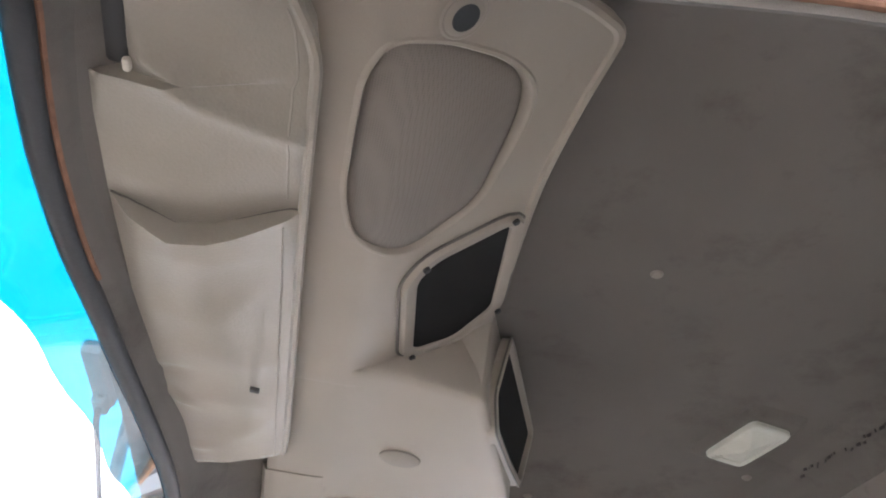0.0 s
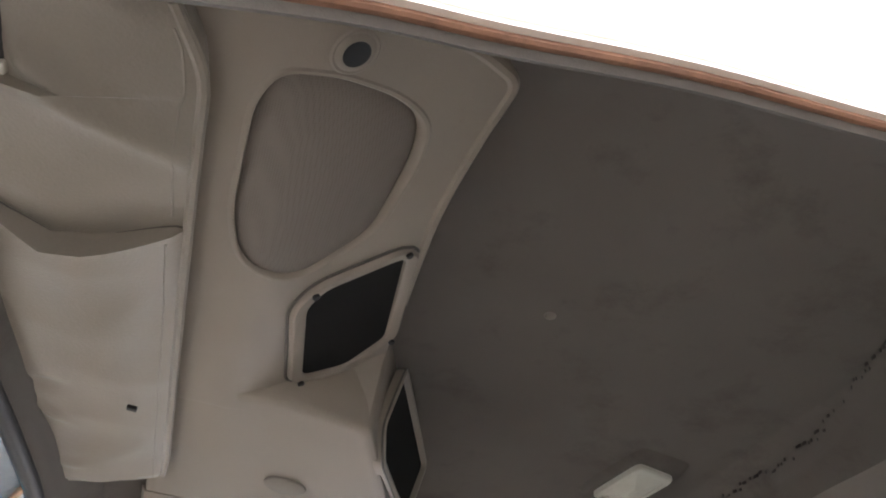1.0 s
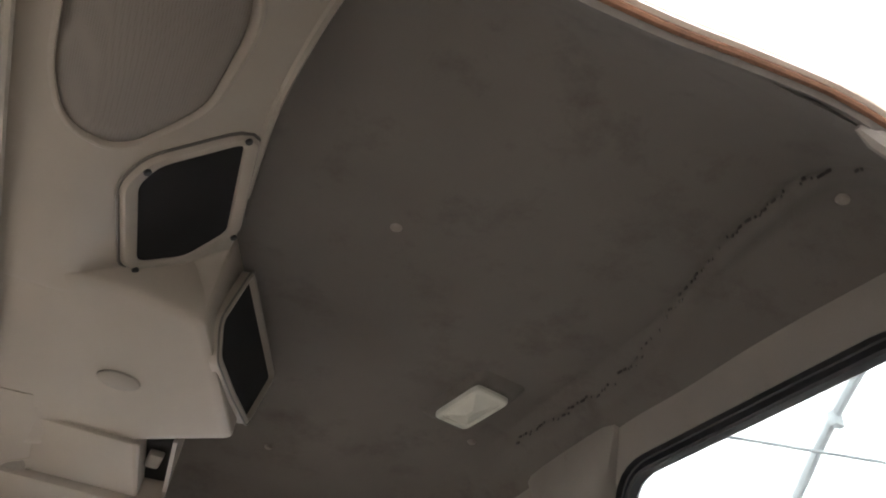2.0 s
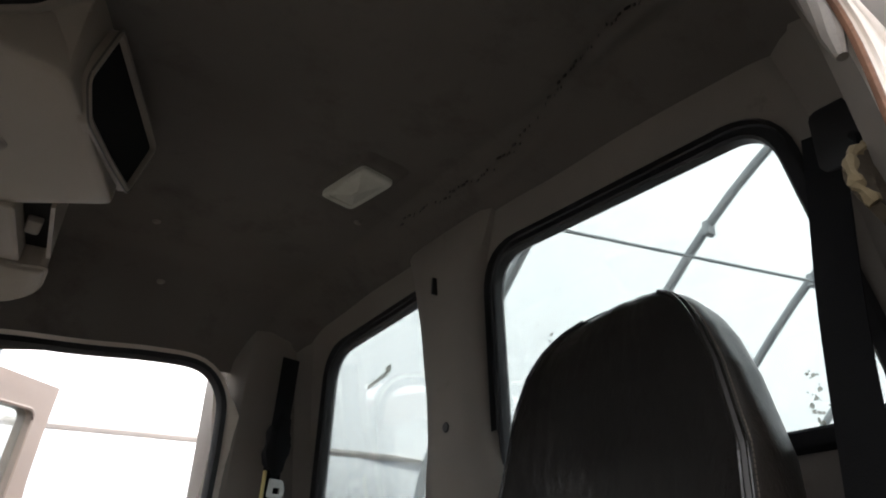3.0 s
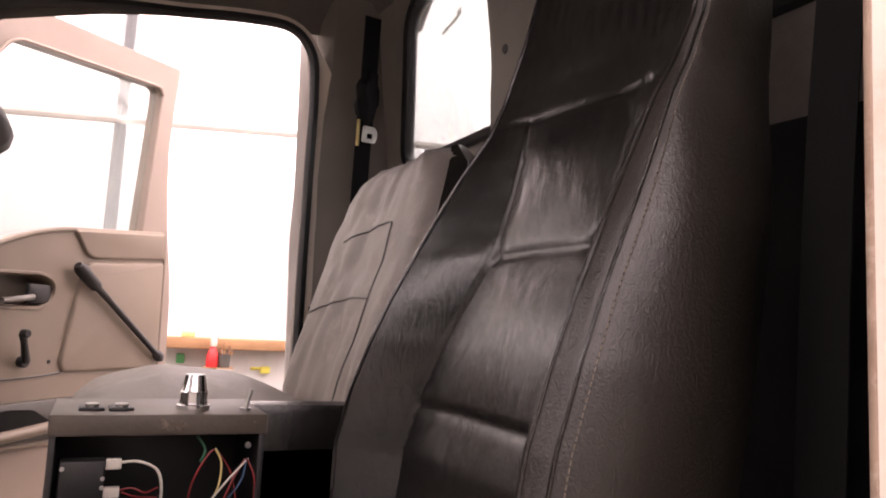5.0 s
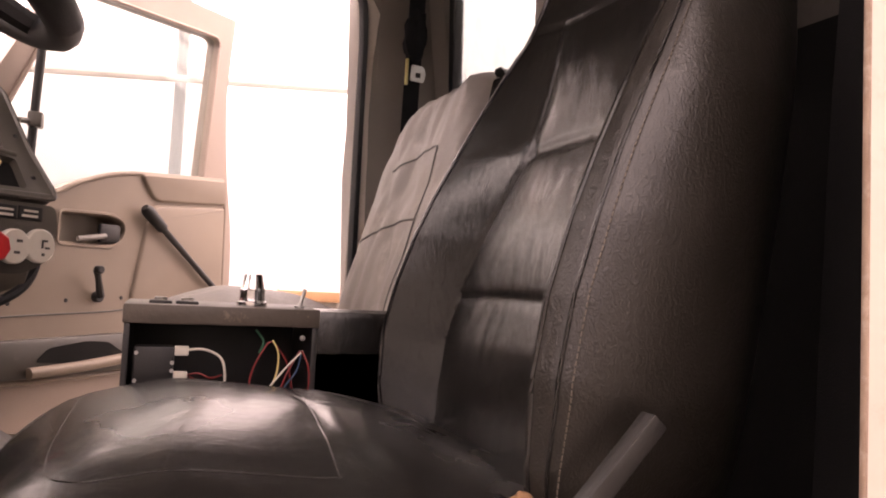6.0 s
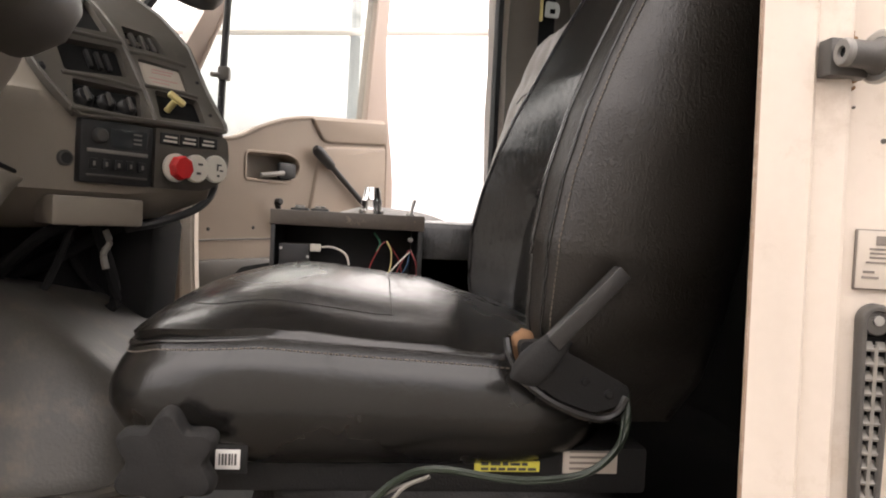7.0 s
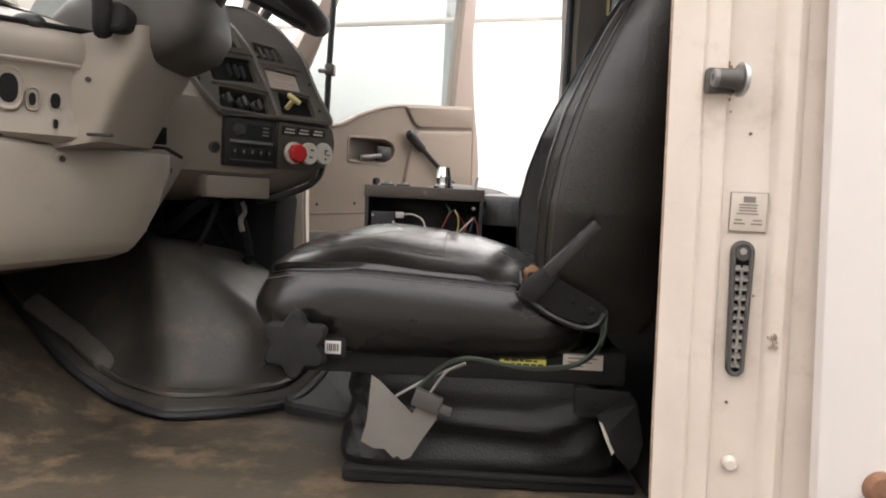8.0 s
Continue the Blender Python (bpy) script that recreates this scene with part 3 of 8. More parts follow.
solid("roof_skin", bm, PAINTW, "white painted steel cab roof skin", "roof", "structure")

# door aperture: painted flange sweeping from the header round to the latch pillar
EDGE = spline([(-0.36, 0.26, 1.66), (-0.25, 0.29, 1.82), (-0.12, 0.308, 1.93), (0.014, 0.31, 1.998), (0.106, 0.31, 2.026), (0.235, 0.31, 2.069), (0.378, 0.308, 2.096), (0.476, 0.302, 2.115), (0.58, 0.297, 2.13), (0.655, 0.286, 2.085), (0.676, 0.268, 1.99), (0.660, 0.252, 1.85), (0.638, 0.236, 1.7), (0.626, 0.230, 1.5), (0.632, 0.231, 1.2), (0.640, 0.234, 0.9), (0.655, 0.237, 0.5), (0.66, 0.237, 0.2)], 5)
EDGE_P = spline([(-0.36, 0.26, 1.66), (-0.25, 0.29, 1.82), (-0.12, 0.33, 1.95), (0.014, 0.345, 2.035), (0.21, 0.350, 2.078), (0.40, 0.350, 2.100), (0.56, 0.350, 2.122), (0.68, 0.350, 2.122), (0.745, 0.345, 2.06), (0.760, 0.338, 1.95), (0.762, 0.335, 1.8), (0.763, 0.333, 1.6), (0.764, 0.333, 1.4), (0.77, 0.333, 1.0), (0.775, 0.333, 0.8)], 5)


def flange_frames(line):
    out = []
    for i, p in enumerate(line):
        a, b = line[max(i - 1, 0)], line[min(i + 1, len(line) - 1)]
        t = V(b.x - a.x, 0, b.z - a.z).normalized()
        n = V(-t.z, 0, t.x)  # away from the opening
        wide = interp(p.z, [1.55, 1.8, 1.95, 2.06], [1.0, 0.75, 0.4, 0.12]) if p.x > 0.5 else 0.12
        out.append((p, n, wide))
    return out


def sweep_flange(prof, m=1):
    rings = []
    for p, n, wide in flange_frames(EDGE if m > 0 else EDGE_P):
        ring = []
        for a, d in prof:  # a: away from the opening, d: inwards
            deep = 0.008 * min(1, max(0, (p.z - 1.215) / 0.05)) * (0.0565 < a < 0.1015) if m > 0 and p.z < 1.7 else 0
            q = p + V(0, deep, 0) + n * a * (wide if a > 0.013 else 1) + V(0, d * (wide if d < -0.012 else 1), 0)
            ring.append(V(q.x, q.y if m > 0 else 2 * MID - q.y, q.z))
        rings.append(ring)
    return rings


for m in (1, -1):
    jamb = thing("door_1_frame" if m > 0 else "door_2_frame", (0.65, 0.237 if m > 0 else 2 * MID - 0.237, 0.2), "cream painted steel door opening with scuffed latch pillar", "door frame", "", "structure")
    bm = B()
    prof = [(a, 0.0035 - 0.226 * a - r) for a, r in ((0.0, 0.0035), (0.006, 0.005), (0.016, 0.006), (0.020, 0.011), (0.030, 0.012), (0.034, 0.008), (0.046, 0.011), (0.051, 0.0125), (0.054, 0.011), (0.057, 0.006), (0.080, 0.005), (0.101, 0.006), (0.104, 0.011), (0.108, 0.0155), (0.116, 0.017), (0.124, 0.011), (0.129, 0.004), (0.136, 0.003), (0.150, 0.002), (0.19, 0.0))] + [(0.19, 0.02), (0.08, 0.016), (0.006, 0.004)]
    loft(bm, sweep_flange(prof, m))
    part("flange", bm, PAINT, jamb)
    bm = B()
    loft(bm, sweep_flange([(-0.0012, 0.003), (-0.0018, 0.0012), (-0.0008, -0.0012), (0.003, -0.0012), (0.004, 0.004), (0.001, 0.006)], m)[8:64])
    part("rust_strip", bm, RUST, jamb, "rusty brown pinch weld edge")
    bm = B()
    loft(bm, sweep_flange([(-0.0007, 0.002), (-0.0010, 0.0008), (-0.0005, -0.0006), (0.0014, -0.0006), (0.0020, 0.003), (0.0006, 0.004)], m)[63:])
    part("stained_edge", bm, STAINED, jamb, "brown stained pillar edge")
    if m < 0:
        bm = B()
        loft(bm, sweep_flange([(-0.010, 0.022), (-0.014, 0.013), (-0.008, 0.004), (0.002, 0.0), (0.010, 0.006), (0.010, 0.024), (-0.004, 0.028)], m))
        part("seal", bm, RUBBER, jamb, "black rubber door seal")
    else:
        bm = B()
        loft(bm, [[p + V(0, 0.004, 0.002), p + V(0, 0.010, -0.003), p + V(0, 0.016, 0.004), p + V(0, 0.018, 0.02), p + V(0, 0.008, 0.02)] for p in EDGE[8:44]])
        part("header_lip", bm, FABRIC, jamb, "grey header trim lip")
        bm = B()
        loft(bm, [[p + V(0, -0.004, 0.016), p + V(0, -0.012, 0.030), p + V(0, -0.010, 0.075), p + V(0, 0.03, 0.085), p + V(0, 0.02, 0.03)] for p in EDGE[6:46]])
        part("drip_rail", bm, PAINTW, jamb, "white roof drip rail")
        bm = B()
        run = [p + V(0.004, 0.016, 0.0) for p in EDGE if p.x > 0.59 and p.z > 1.96]
        tube(bm, run, [0.004, 0.010] + [0.010] * (len(run) - 3) + [0.005], 9)
        part("loose_seal", bm, TRIM, jamb, "loose grey rubber door seal")

# outer cab skin behind the latch pillar and sill
for m in (1, -1):
    ys = (lambda y: y) if m > 0 else (lambda y: 2 * MID - y)
    bm = B()
    loft(bm, [[V(0.778 + (1.15 - z) * 0.045, ys(0.186), z), V(0.779 + (1.15 - z) * 0.045, ys(0.172), z), V(0.788 + (1.15 - z) * 0.045, ys(0.165), z), V(0.87, ys(0.163), z), V(1.02, ys(0.17), z), V(1.09, ys(0.19), z), V(1.10, ys(0.24), z), V(1.10, ys(0.27), z), V(0.83, ys(0.235), z)] for z in lin(0.2, 1.56, 12)] + [[V(0.765 - 0.04 * k, ys(0.195 + 0.08 * k), z), V(0.767 - 0.04 * k, ys(0.182 + 0.09 * k), z), V(0.775 - 0.04 * k, ys(0.175 + 0.09 * k), z), V(0.87 - 0.1 * k, ys(0.172 + 0.09 * k), z), V(1.02, ys(0.185 + 0.09 * k), z), V(1.06, ys(0.20 + 0.09 * k), z), V(1.07, ys(0.24 + 0.07 * k), z), V(1.07, ys(0.27 + 0.05 * k), z), V(0.83 - 0.1 * k, ys(0.235 + 0.06 * k), z)] for k, z in ((0.2, 1.7), (0.5, 1.9), (0.85, 2.1), (1.0, 2.2))])
    solid("body_side", bm, PAINTW, "smooth white painted outer cab side", "cab side", "structure")
    bm = B()
    loft(bm, [[V(-0.62, ys(y), z), V(0.66, ys(y), z)] for y, z in ((0.16, 0.806), (0.15, 0.80), (0.145, 0.77), (0.15, 0.55), (0.15, 0.2), (0.23, 0.2), (0.23, 0.795))], closed=False, cap=False)
    solid("sill", bm, PAINT, "painted door sill edge of the cab floor", "sill", "structure")
    # inner side trim behind the seats
    x0 = 0.80 if m > 0 else 0.772
    y0 = 0.285 if m > 0 else 0.325
    bm = B()
    loft(bm, [[V(x0 - 0.02 * k, ys(y0 + 0.2 * k), z), V(x0 + 0.03, ys(y0 + 0.02 + k), z), V(0.90, ys(y0 + 0.03 + k), z), V(rear_x(z) - 0.03, ys(0.345 + k), z), V(rear_x(z) + 0.01, ys(0.40 + k), z), V(rear_x(z) + 0.03, ys(0.245), z), V(x0, ys(0.245), z)] for z, k in ((z_, k_ * (1 if m > 0 else 0.45)) for z_, k_ in ((0.8, 0), (1.4, 0), (1.6, 0.005), (1.8, 0.02), (2.0, 0.035), (2.12, 0.05), (2.3, 0.09)))])
    solid("side_trim", bm, TRIM, "grey-brown side trim behind the door opening", "trim", "structure")
bm = B()
box(bm, (-0.85, 0.2, 0.78), (-0.72, 2.08, 1.45), 0.01)
solid("wall_front", bm, DARK, "dark firewall behind the dashboard", "firewall", "structure")

# black carpet lining the lower rear wall and sides behind the seats
bm = B()
gridmesh(bm, lin(0.245, 2 * MID - 0.245, 60), lin(0.79, 1.61, 24), lambda y, z: V(rear_x(z) - 0.014 - 0.01 * math.exp(-((z - 1.6) / 0.02) ** 2) + bump_noise((0, y, z), 6, 0.008) - (0.05 if min(y, 2 * MID - y) < 0.30 else 0), y, z))
ex = bmesh.ops.extrude_face_region(bm, geom=bm.faces[:])
for v in [g for g in ex["geom"] if isinstance(g, bmesh.types.BMVert)]:
    v.co.x += 0.02
solid("rear_carpet", bm, CARPET_SHADE, "black carpet lining the lower rear cab wall", "carpet", "structure")
for m in (1, -1):
    ys = (lambda y: y) if m > 0 else (lambda y: 2 * MID - y)
    bm = B()
    gridmesh(bm, lin(0.72 if m > 0 else 0.79, 1.18, 14), lin(0.79, 1.60 if m > 0 else 1.36, 20), lambda x, z: V(x, ys(interp(x, [0.68, 0.72, 0.80, 0.86, 1.06], [0.262, 0.290, 0.325, 0.350, 0.362]) + (0.02 if m < 0 else 0) + bump_noise((x, 1, z), 7, 0.006)), z))
    ex = bmesh.ops.extrude_face_region(bm, geom=bm.faces[:])
    for v in [g for g in ex["geom"] if isinstance(g, bmesh.types.BMVert)]:
        v.co.y -= 0.012 * m
    solid("side_carpet", bm, CARPET_SHADE, "black carpet lining the cab side behind the seat", "carpet", "structure")

# thin sheet added to turn the floor behind the seats black
bm = B()
gridmesh(bm, lin(0.69, 1.20, 14), lin(0.25, 2 * MID - 0.25, 40), lambda x, y: V(x, y, 0.811 + bump_noise((x, y, 5), 7, 0.005)))
ex = bmesh.ops.extrude_face_region(bm, geom=bm.faces[:])
for v in [g for g in ex["geom"] if isinstance(g, bmesh.types.BMVert)]:
    v.co.z -= 0.012
solid("floor_black_sheet", bm, CARPET_SHADE, "thin black sheet on the floor behind the seats", "carpet", "structure")


# brown fabric panel added to paint in the shade under the driver's rear window
bm = B()
gridmesh(bm, lin(0.262, 1.11, 30), lin(1.598, 1.752, 8), lambda y, z: V(rear_x(z) - 0.004 - 0.003 * math.sin(math.pi * (z - 1.598) / 0.154) + bump_noise((0, y, z), 9, 0.002), y, z))
ex = bmesh.ops.extrude_face_region(bm, geom=bm.faces[:])
for v in [g for g in ex["geom"] if isinstance(g, bmesh.types.BMVert)]:
    v.co.x += 0.012
solid("rear_shade_panel", bm, FABRIC, "brown fabric panel added to paint the shade below the rear window", "lining", "structure")

# ---- seats ----
def superloop(hw, hd, k=40, e=3.2):
    """Rounded-rectangle loop: half width, half depth."""
    out = []
    for i in range(k):
        a = 2 * math.pi * i / k
        c, s = math.cos(a), math.sin(a)
        out.append((math.copysign(abs(c) ** (2 / e), c) * hw, math.copysign(abs(s) ** (2 / e), s) * hd))
    return out


def ridge(p, scale, amp):
    """Soft folds: sharp valleys between rounded swells."""
    return amp * (1 - abs(noise.noise(Vector(p) * scale)) * 2)


def cushion(bm, x0, x1, y0, y1, zb, zp, zt, k=168, seed=1.0, seams=True):
    """A stuffed seat cushion: sides bulge, top is crowned, front edge rolls, with sunk seams and folds."""
    cx, cy, hx, hy = (x0 + x1) / 2, (y0 + y1) / 2, (x1 - x0) / 2, (y1 - y0) / 2
    us, ds = [-1, -0.8, -0.4, 0.3, 0.75, 1.0], [-0.016, -0.002, 0.006, -0.003, -0.010, -0.014]
    rows = []
    levels = [(0, -0.034), (0.05, -0.020), (0.11, -0.010), (0.18, -0.003), (0.27, 0.004), (0.37, 0.009), (0.47, 0.0118), (0.57, 0.0120), (0.67, 0.0104), (0.77, 0.0078), (0.85, 0.0045), (0.91, 0.000), (0.955, -0.0015), (0.985, -0.002), (1.0, -0.004), (1.015, -0.006)]
    for q, s in levels:
        ring = []
        z = lerp(zb, zp, q)
        for a, b in superloop(hx, hy, k, 5.0):
            w = min(1, max(0, (q - 0.35) / 0.5))
            fold = ridge((a * 0.5, b * 0.5, z * 2 + seed), 16, 0.0022) * math.sin(math.pi * min(1, q)) + bump_noise((a, b, z + seed), 8, 0.004)
            ring.append(V(cx + a * (1 + s / hx) + fold * a / hx, cy + b * (1 + s / hy) + fold * b / hy, z + w * interp(a / hx, us, ds)))
        rows.append(ring)
    for f in (0.975, 0.955, 0.93, 0.90, 0.86, 0.82, 0.77, 0.72, 0.66, 0.6, 0.54, 0.48, 0.42, 0.36, 0.3, 0.24, 0.18, 0.12, 0.06, 0.02):
        ring = []
        for a, b in superloop(hx, hy, k, 3.4 + 1.6 * f):
            u, v = a * f / hx, b * f / hy
            crown = (zt - zp) * (1 - f ** 2.3) ** lerp(0.95, 0.6, min(1.0, max(0.0, -u) * 1.2)) * interp(u, [-1, -0.3, 0.25, 0.7, 1.0], [0.95, 1.05, 0.95, 0.72, 0.6])
            if seams:
                crown -= 0.0035 * math.exp(-((u - 0.10 - 0.03 * v) / 0.020) ** 2) * min(1, (1 - f) * 3)
                crown -= 0.0015 * math.exp(-((v + 0.78) / 0.025) ** 2) * (1 if u < 0.12 else 0.2)
                crown += 0.002 * math.exp(-((u - 0.55 - 0.3 * v) / 0.05) ** 2) * (1 if v < 0 else 0.3) - 0.002 * math.exp(-((u - 0.66 - 0.3 * v) / 0.04) ** 2) * (1 if v < 0 else 0.3)
            p = V(a * f, b * f, seed)
            crown += bump_noise(p, 6, 0.003) + ridge(p + V(3, 0, 0), 13, 0.0012) * (0.3 + 0.7 * max(0, u))
            ring.append(V(cx + a * f, cy + b * f, zp + interp(u, us, ds) + crown))
        rows.append(ring)
    loft(bm, rows)
    return bm


# the high driver backrest by height: driver-side ridge (x, y), far ridge (x, y), middle of the front, back
BACK = [(1.02, 0.548, 0.425, 0.556, 0.800, 0.588, 0.680), (1.06, 0.530, 0.412, 0.540, 0.812, 0.588, 0.705), (1.12, 0.520, 0.407, 0.530, 0.818, 0.591, 0.724), (1.19, 0.520, 0.405, 0.531, 0.818, 0.599, 0.738), (1.25, 0.530, 0.405, 0.543, 0.811, 0.612, 0.748), (1.31, 0.547, 0.404, 0.562, 0.804, 0.630, 0.757),
        (1.36, 0.567, 0.407, 0.583, 0.801, 0.646, 0.766), (1.42, 0.595, 0.412, 0.613, 0.797, 0.665, 0.778), (1.48, 0.630, 0.424, 0.642, 0.786, 0.687, 0.792), (1.53, 0.661, 0.437, 0.668, 0.777, 0.702, 0.803), (1.57, 0.690, 0.446, 0.693, 0.775, 0.714, 0.811), (1.62, 0.716, 0.452, 0.716, 0.780, 0.727, 0.820),
        (1.70, 0.742, 0.466, 0.741, 0.780, 0.742, 0.838), (1.79, 0.768, 0.498, 0.767, 0.788, 0.763, 0.856), (1.84, 0.782, 0.522, 0.782, 0.781, 0.777, 0.866), (1.87, 0.792, 0.541, 0.793, 0.766, 0.787, 0.870), (1.892, 0.801, 0.562, 0.802, 0.738, 0.798, 0.871), (1.905, 0.810, 0.584, 0.811, 0.705, 0.808, 0.869), (1.912, 0.819, 0.606, 0.819, 0.675, 0.818, 0.862)]
col = list(zip(*BACK))
FRONT_N = 90


def back_at(z):
    return [interp(z, col[0], col[j]) for j in range(1, 7)]


def panel_edge(z):
    """Half width of the sewn middle panels, as a share of the front."""
    return interp(z, [1.06, 1.18, 1.25, 1.33, 1.412, 1.5, 1.57], [0.80, 0.80, 0.76, 0.64, 0.47, 0.55, 0.62])


def back_front(u, z):
    """Front of the tall backrest between its ridges: sunk puffed panels, sloping bolsters, sewn grooves, a head pad."""
    xn, yn, xf, yf, xm, xr = back_at(z)
    f, xe = abs(u), (xn if u < 0 else xf)
    sw = panel_edge(z)
    low = interp(z, [1.525, 1.605], [1, 0])
    start = lerp(0.25, sw, low)
    t = max(0.0, (f - start) / (1 - start))
    x = xm + (xe - xm) * (t ** lerp(1.8, 1.15, low))
    if 1.06 < z < 1.58:
        if f < sw:
            part_z = (z - 1.068) / 0.17 % 1.0
            x -= (0.010 if z > 1.238 else 0.004) * math.sin(math.pi * part_z) * (1 - (f / sw) ** 2.4) ** 0.8
        x += (0.0050 if u > 0 else 0.0015) * math.exp(-((f - sw) / 0.020) ** 2) * low
        for zc in (1.238, 1.408):
            if f < sw + 0.02:
                x += 0.0024 * math.exp(-((z - zc - 0.003 * (1 - (f / sw) ** 2)) / 0.0052) ** 2)
        x += 0.006 * math.exp(-((f - 0.47) / 0.05) ** 2 - ((z - 1.412) / 0.010) ** 2)
    head = 1.574 + 0.010 * u
    reach = min(1, max(0, (0.99 - f) / 0.12))
    x += 0.0024 * math.exp(-((z - head) / 0.0036) ** 2) * reach
    x += 0.002 * math.exp(-((u + 0.68) / 0.05) ** 2 - ((z - head) / 0.012) ** 2)
    p = V(u * 0.2, z, 0.3)
    x += bump_noise(p, 9, 0.0035) * min(1, (1 - f) * 5) + ridge(V(u * 0.36, z * 0.9, 0.9), 20, 0.0004) * min(1, (1 - f) * 6)
    return V(x, lerp(yn, yf, (u + 1) / 2), z)


def side_run(z):
    """The gusset from ridge to back: share of the depth, and how far it stands out sideways."""
    k = interp(z, [1.03, 1.08, 1.12, 1.18, 1.42, 1.52, 1.6, 1.85, 1.912], [0.1, 0.25, 0.6, 0.95, 0.95, 0.65, 0.35, 0.25, 0.1])
    return [(0.012, 0.0045 * k), (0.025, 0.010 * k), (0.04, 0.0165 * k), (0.05, 0.0185 * k), (0.06, 0.0205 * k), (0.085, 0.026 * k), (0.12, 0.031 * k), (0.18, 0.037 * k), (0.27, 0.041 * k), (0.38, 0.043 * k), (0.5, 0.042 * k), (0.63, 0.037 * k), (0.75, 0.028 * k), (0.85, 0.016 * k), (0.92, 0.002), (0.97, -0.012), (1.0, -0.03)]


def side_point(z, j, sd):
    """Point j of the gusset on one side; sd -1: the driver's door side."""
    xn, yn, xf, yf, xm, xr = back_at(z)
    a, out = side_run(z)[j]
    xe, ye = (xn, yn) if sd < 0 else (xf, yf)
    w = bump_noise((a * 0.3, z, sd), 9, 0.005) + ridge((a * 0.14 + z * 0.35, z * 0.5, sd), 17, 0.0012)
    return V(lerp(xe, xr, a), ye + sd * (out + w * math.sin(math.pi * min(1, a * 1.4)) ), z)


def back_ring(z):
    pts = [back_front(-1 + i / FRONT_N, z) for i in range(2 * FRONT_N + 1)]
    k = len(side_run(z))
    return pts + [side_point(z, j, 1) for j in range(k)] + [side_point(z, j, -1) for j in range(k - 1, -1, -1)]


SEAT_Y = 0.63
seat = thing("truck_seat", (0.40, SEAT_Y, 0.80), "black leather high-back driver seat on a boot-covered suspension base", "seat")
bm = B()
cushion(bm, 0.137, 0.625, 0.405, 0.905, 0.970, 1.086, 1.139)
part("seat_cushion", bm, LEATHER_C, seat, "shiny black leather cushion with creases")
bm = B()
loft(bm, [back_ring(z) for z in lin(1.02, 1.886, 190) + [1.892, 1.898, 1.903, 1.908, 1.912]])
back = part("backrest", bm, LEATHER, seat, "tall black leather backrest with creased panels", 70)
# the side gussets are cut from a matter brown-black hide
back.data.materials.append(GUSSET)
RING_N = len(back_ring(1.5))
for p in back.data.polygons[:-2]:
    if p.index % RING_N >= 2 * FRONT_N:
        p.material_index = 1


def stitches(bm, line, pitch=0.0046, size=0.0034, r=0.0005):
    """Short thread stitches along a line."""
    run, nxt = 0.0, 0.0
    for a, b in zip(line, line[1:]):
        d = (b - a).length
        while nxt < run + d and d > 1e-6:
            t = (nxt - run) / d
            p = a.lerp(b, t)
            dv = (b - a).normalized() * size / 2
            tube(bm, [p - dv, p + dv], r, 4)
            nxt += pitch
        run += d


# raised welts along the ridges, with a stitched band on the gusset behind them
for sd in (1, -1):
    zl = lin(1.06, 1.905, 80)
    sb_ = B()
    for run, r in (([back_front(sd, z) for z in zl], 0.0024), ([side_point(z, 3, sd) + V(0, sd * 0.0004, 0) for z in zl], 0.0017)):
        bm = B()
        tube(bm, run, r, 7)
        wl = part("welt", bm, LEATHER, seat, "raised double-stitched leather welt")
    stitches(sb_, [side_point(z, 5, sd) + V(-0.0006, sd * 0.0010, 0) for z in zl], 0.0052, 0.0036, 0.0007)
    part("stitching", sb_, GREYT, wl, "pale brown thread stitches")
top = B()
cushion(top, 0.137, 0.625, 0.405, 0.905, 0.970, 1.086, 1.139)
bmesh.ops.recalc_face_normals(top, faces=top.faces)
tree = BVHTree.FromBMesh(top)
# piping round the cushion with its stitches, and the sewn lines on its top
CX, CY, CU = 0.379, 0.655, ([-1, -0.8, -0.4, 0.3, 0.75, 1.0], [-0.016, -0.002, 0.006, -0.003, -0.010, -0.014])
ring = [V(CX + 0.002 + a * 0.975, CY + b * 0.980, 1.0845 + interp(a / 0.246, *CU)) for a, b in superloop(0.246, 0.25, 160, 5.0)]
bm, sb_ = B(), B()
tube(bm, ring + ring[:1], 0.0020, 7)
side_line = []
for p in ring:
    n_ = (p - V(CX, CY, p.z)).normalized()
    hit = tree.ray_cast(p + n_ * 0.06 + V(0, 0, -0.007), -n_)[0]
    side_line.append((hit if hit else p) + n_ * 0.0003)
stitches(sb_, side_line, 0.0052, 0.0036, 0.0007)
wl = part("piping", bm, LEATHER, seat, "raised cushion piping")
part("stitching", sb_, GREYT, wl, "pale brown thread stitches")
for line in ([(0.40, 0.462), (0.36, 0.460), (0.28, 0.458), (0.222, 0.466), (0.204, 0.50), (0.20, 0.60), (0.20, 0.72), (0.206, 0.81), (0.24, 0.85)], [(0.398, 0.46), (0.399, 0.53), (0.401, 0.60), (0.405, 0.68), (0.409, 0.78), (0.412, 0.86)]):
    bm = B()
    pts = []
    for p in spline([V(a, b, 0) for a, b in line], 8):
        hit = tree.ray_cast(V(p.x, p.y, 1.4), V(0, 0, -1))[0]
        pts.append((hit if hit else V(p.x, p.y, 1.1)) + V(0, 0, -0.0003))
    tube(bm, pts, 0.0009, 5)
    part("stitching", bm, LEATHER, seat, "black seam line on the cushion")
top.free()
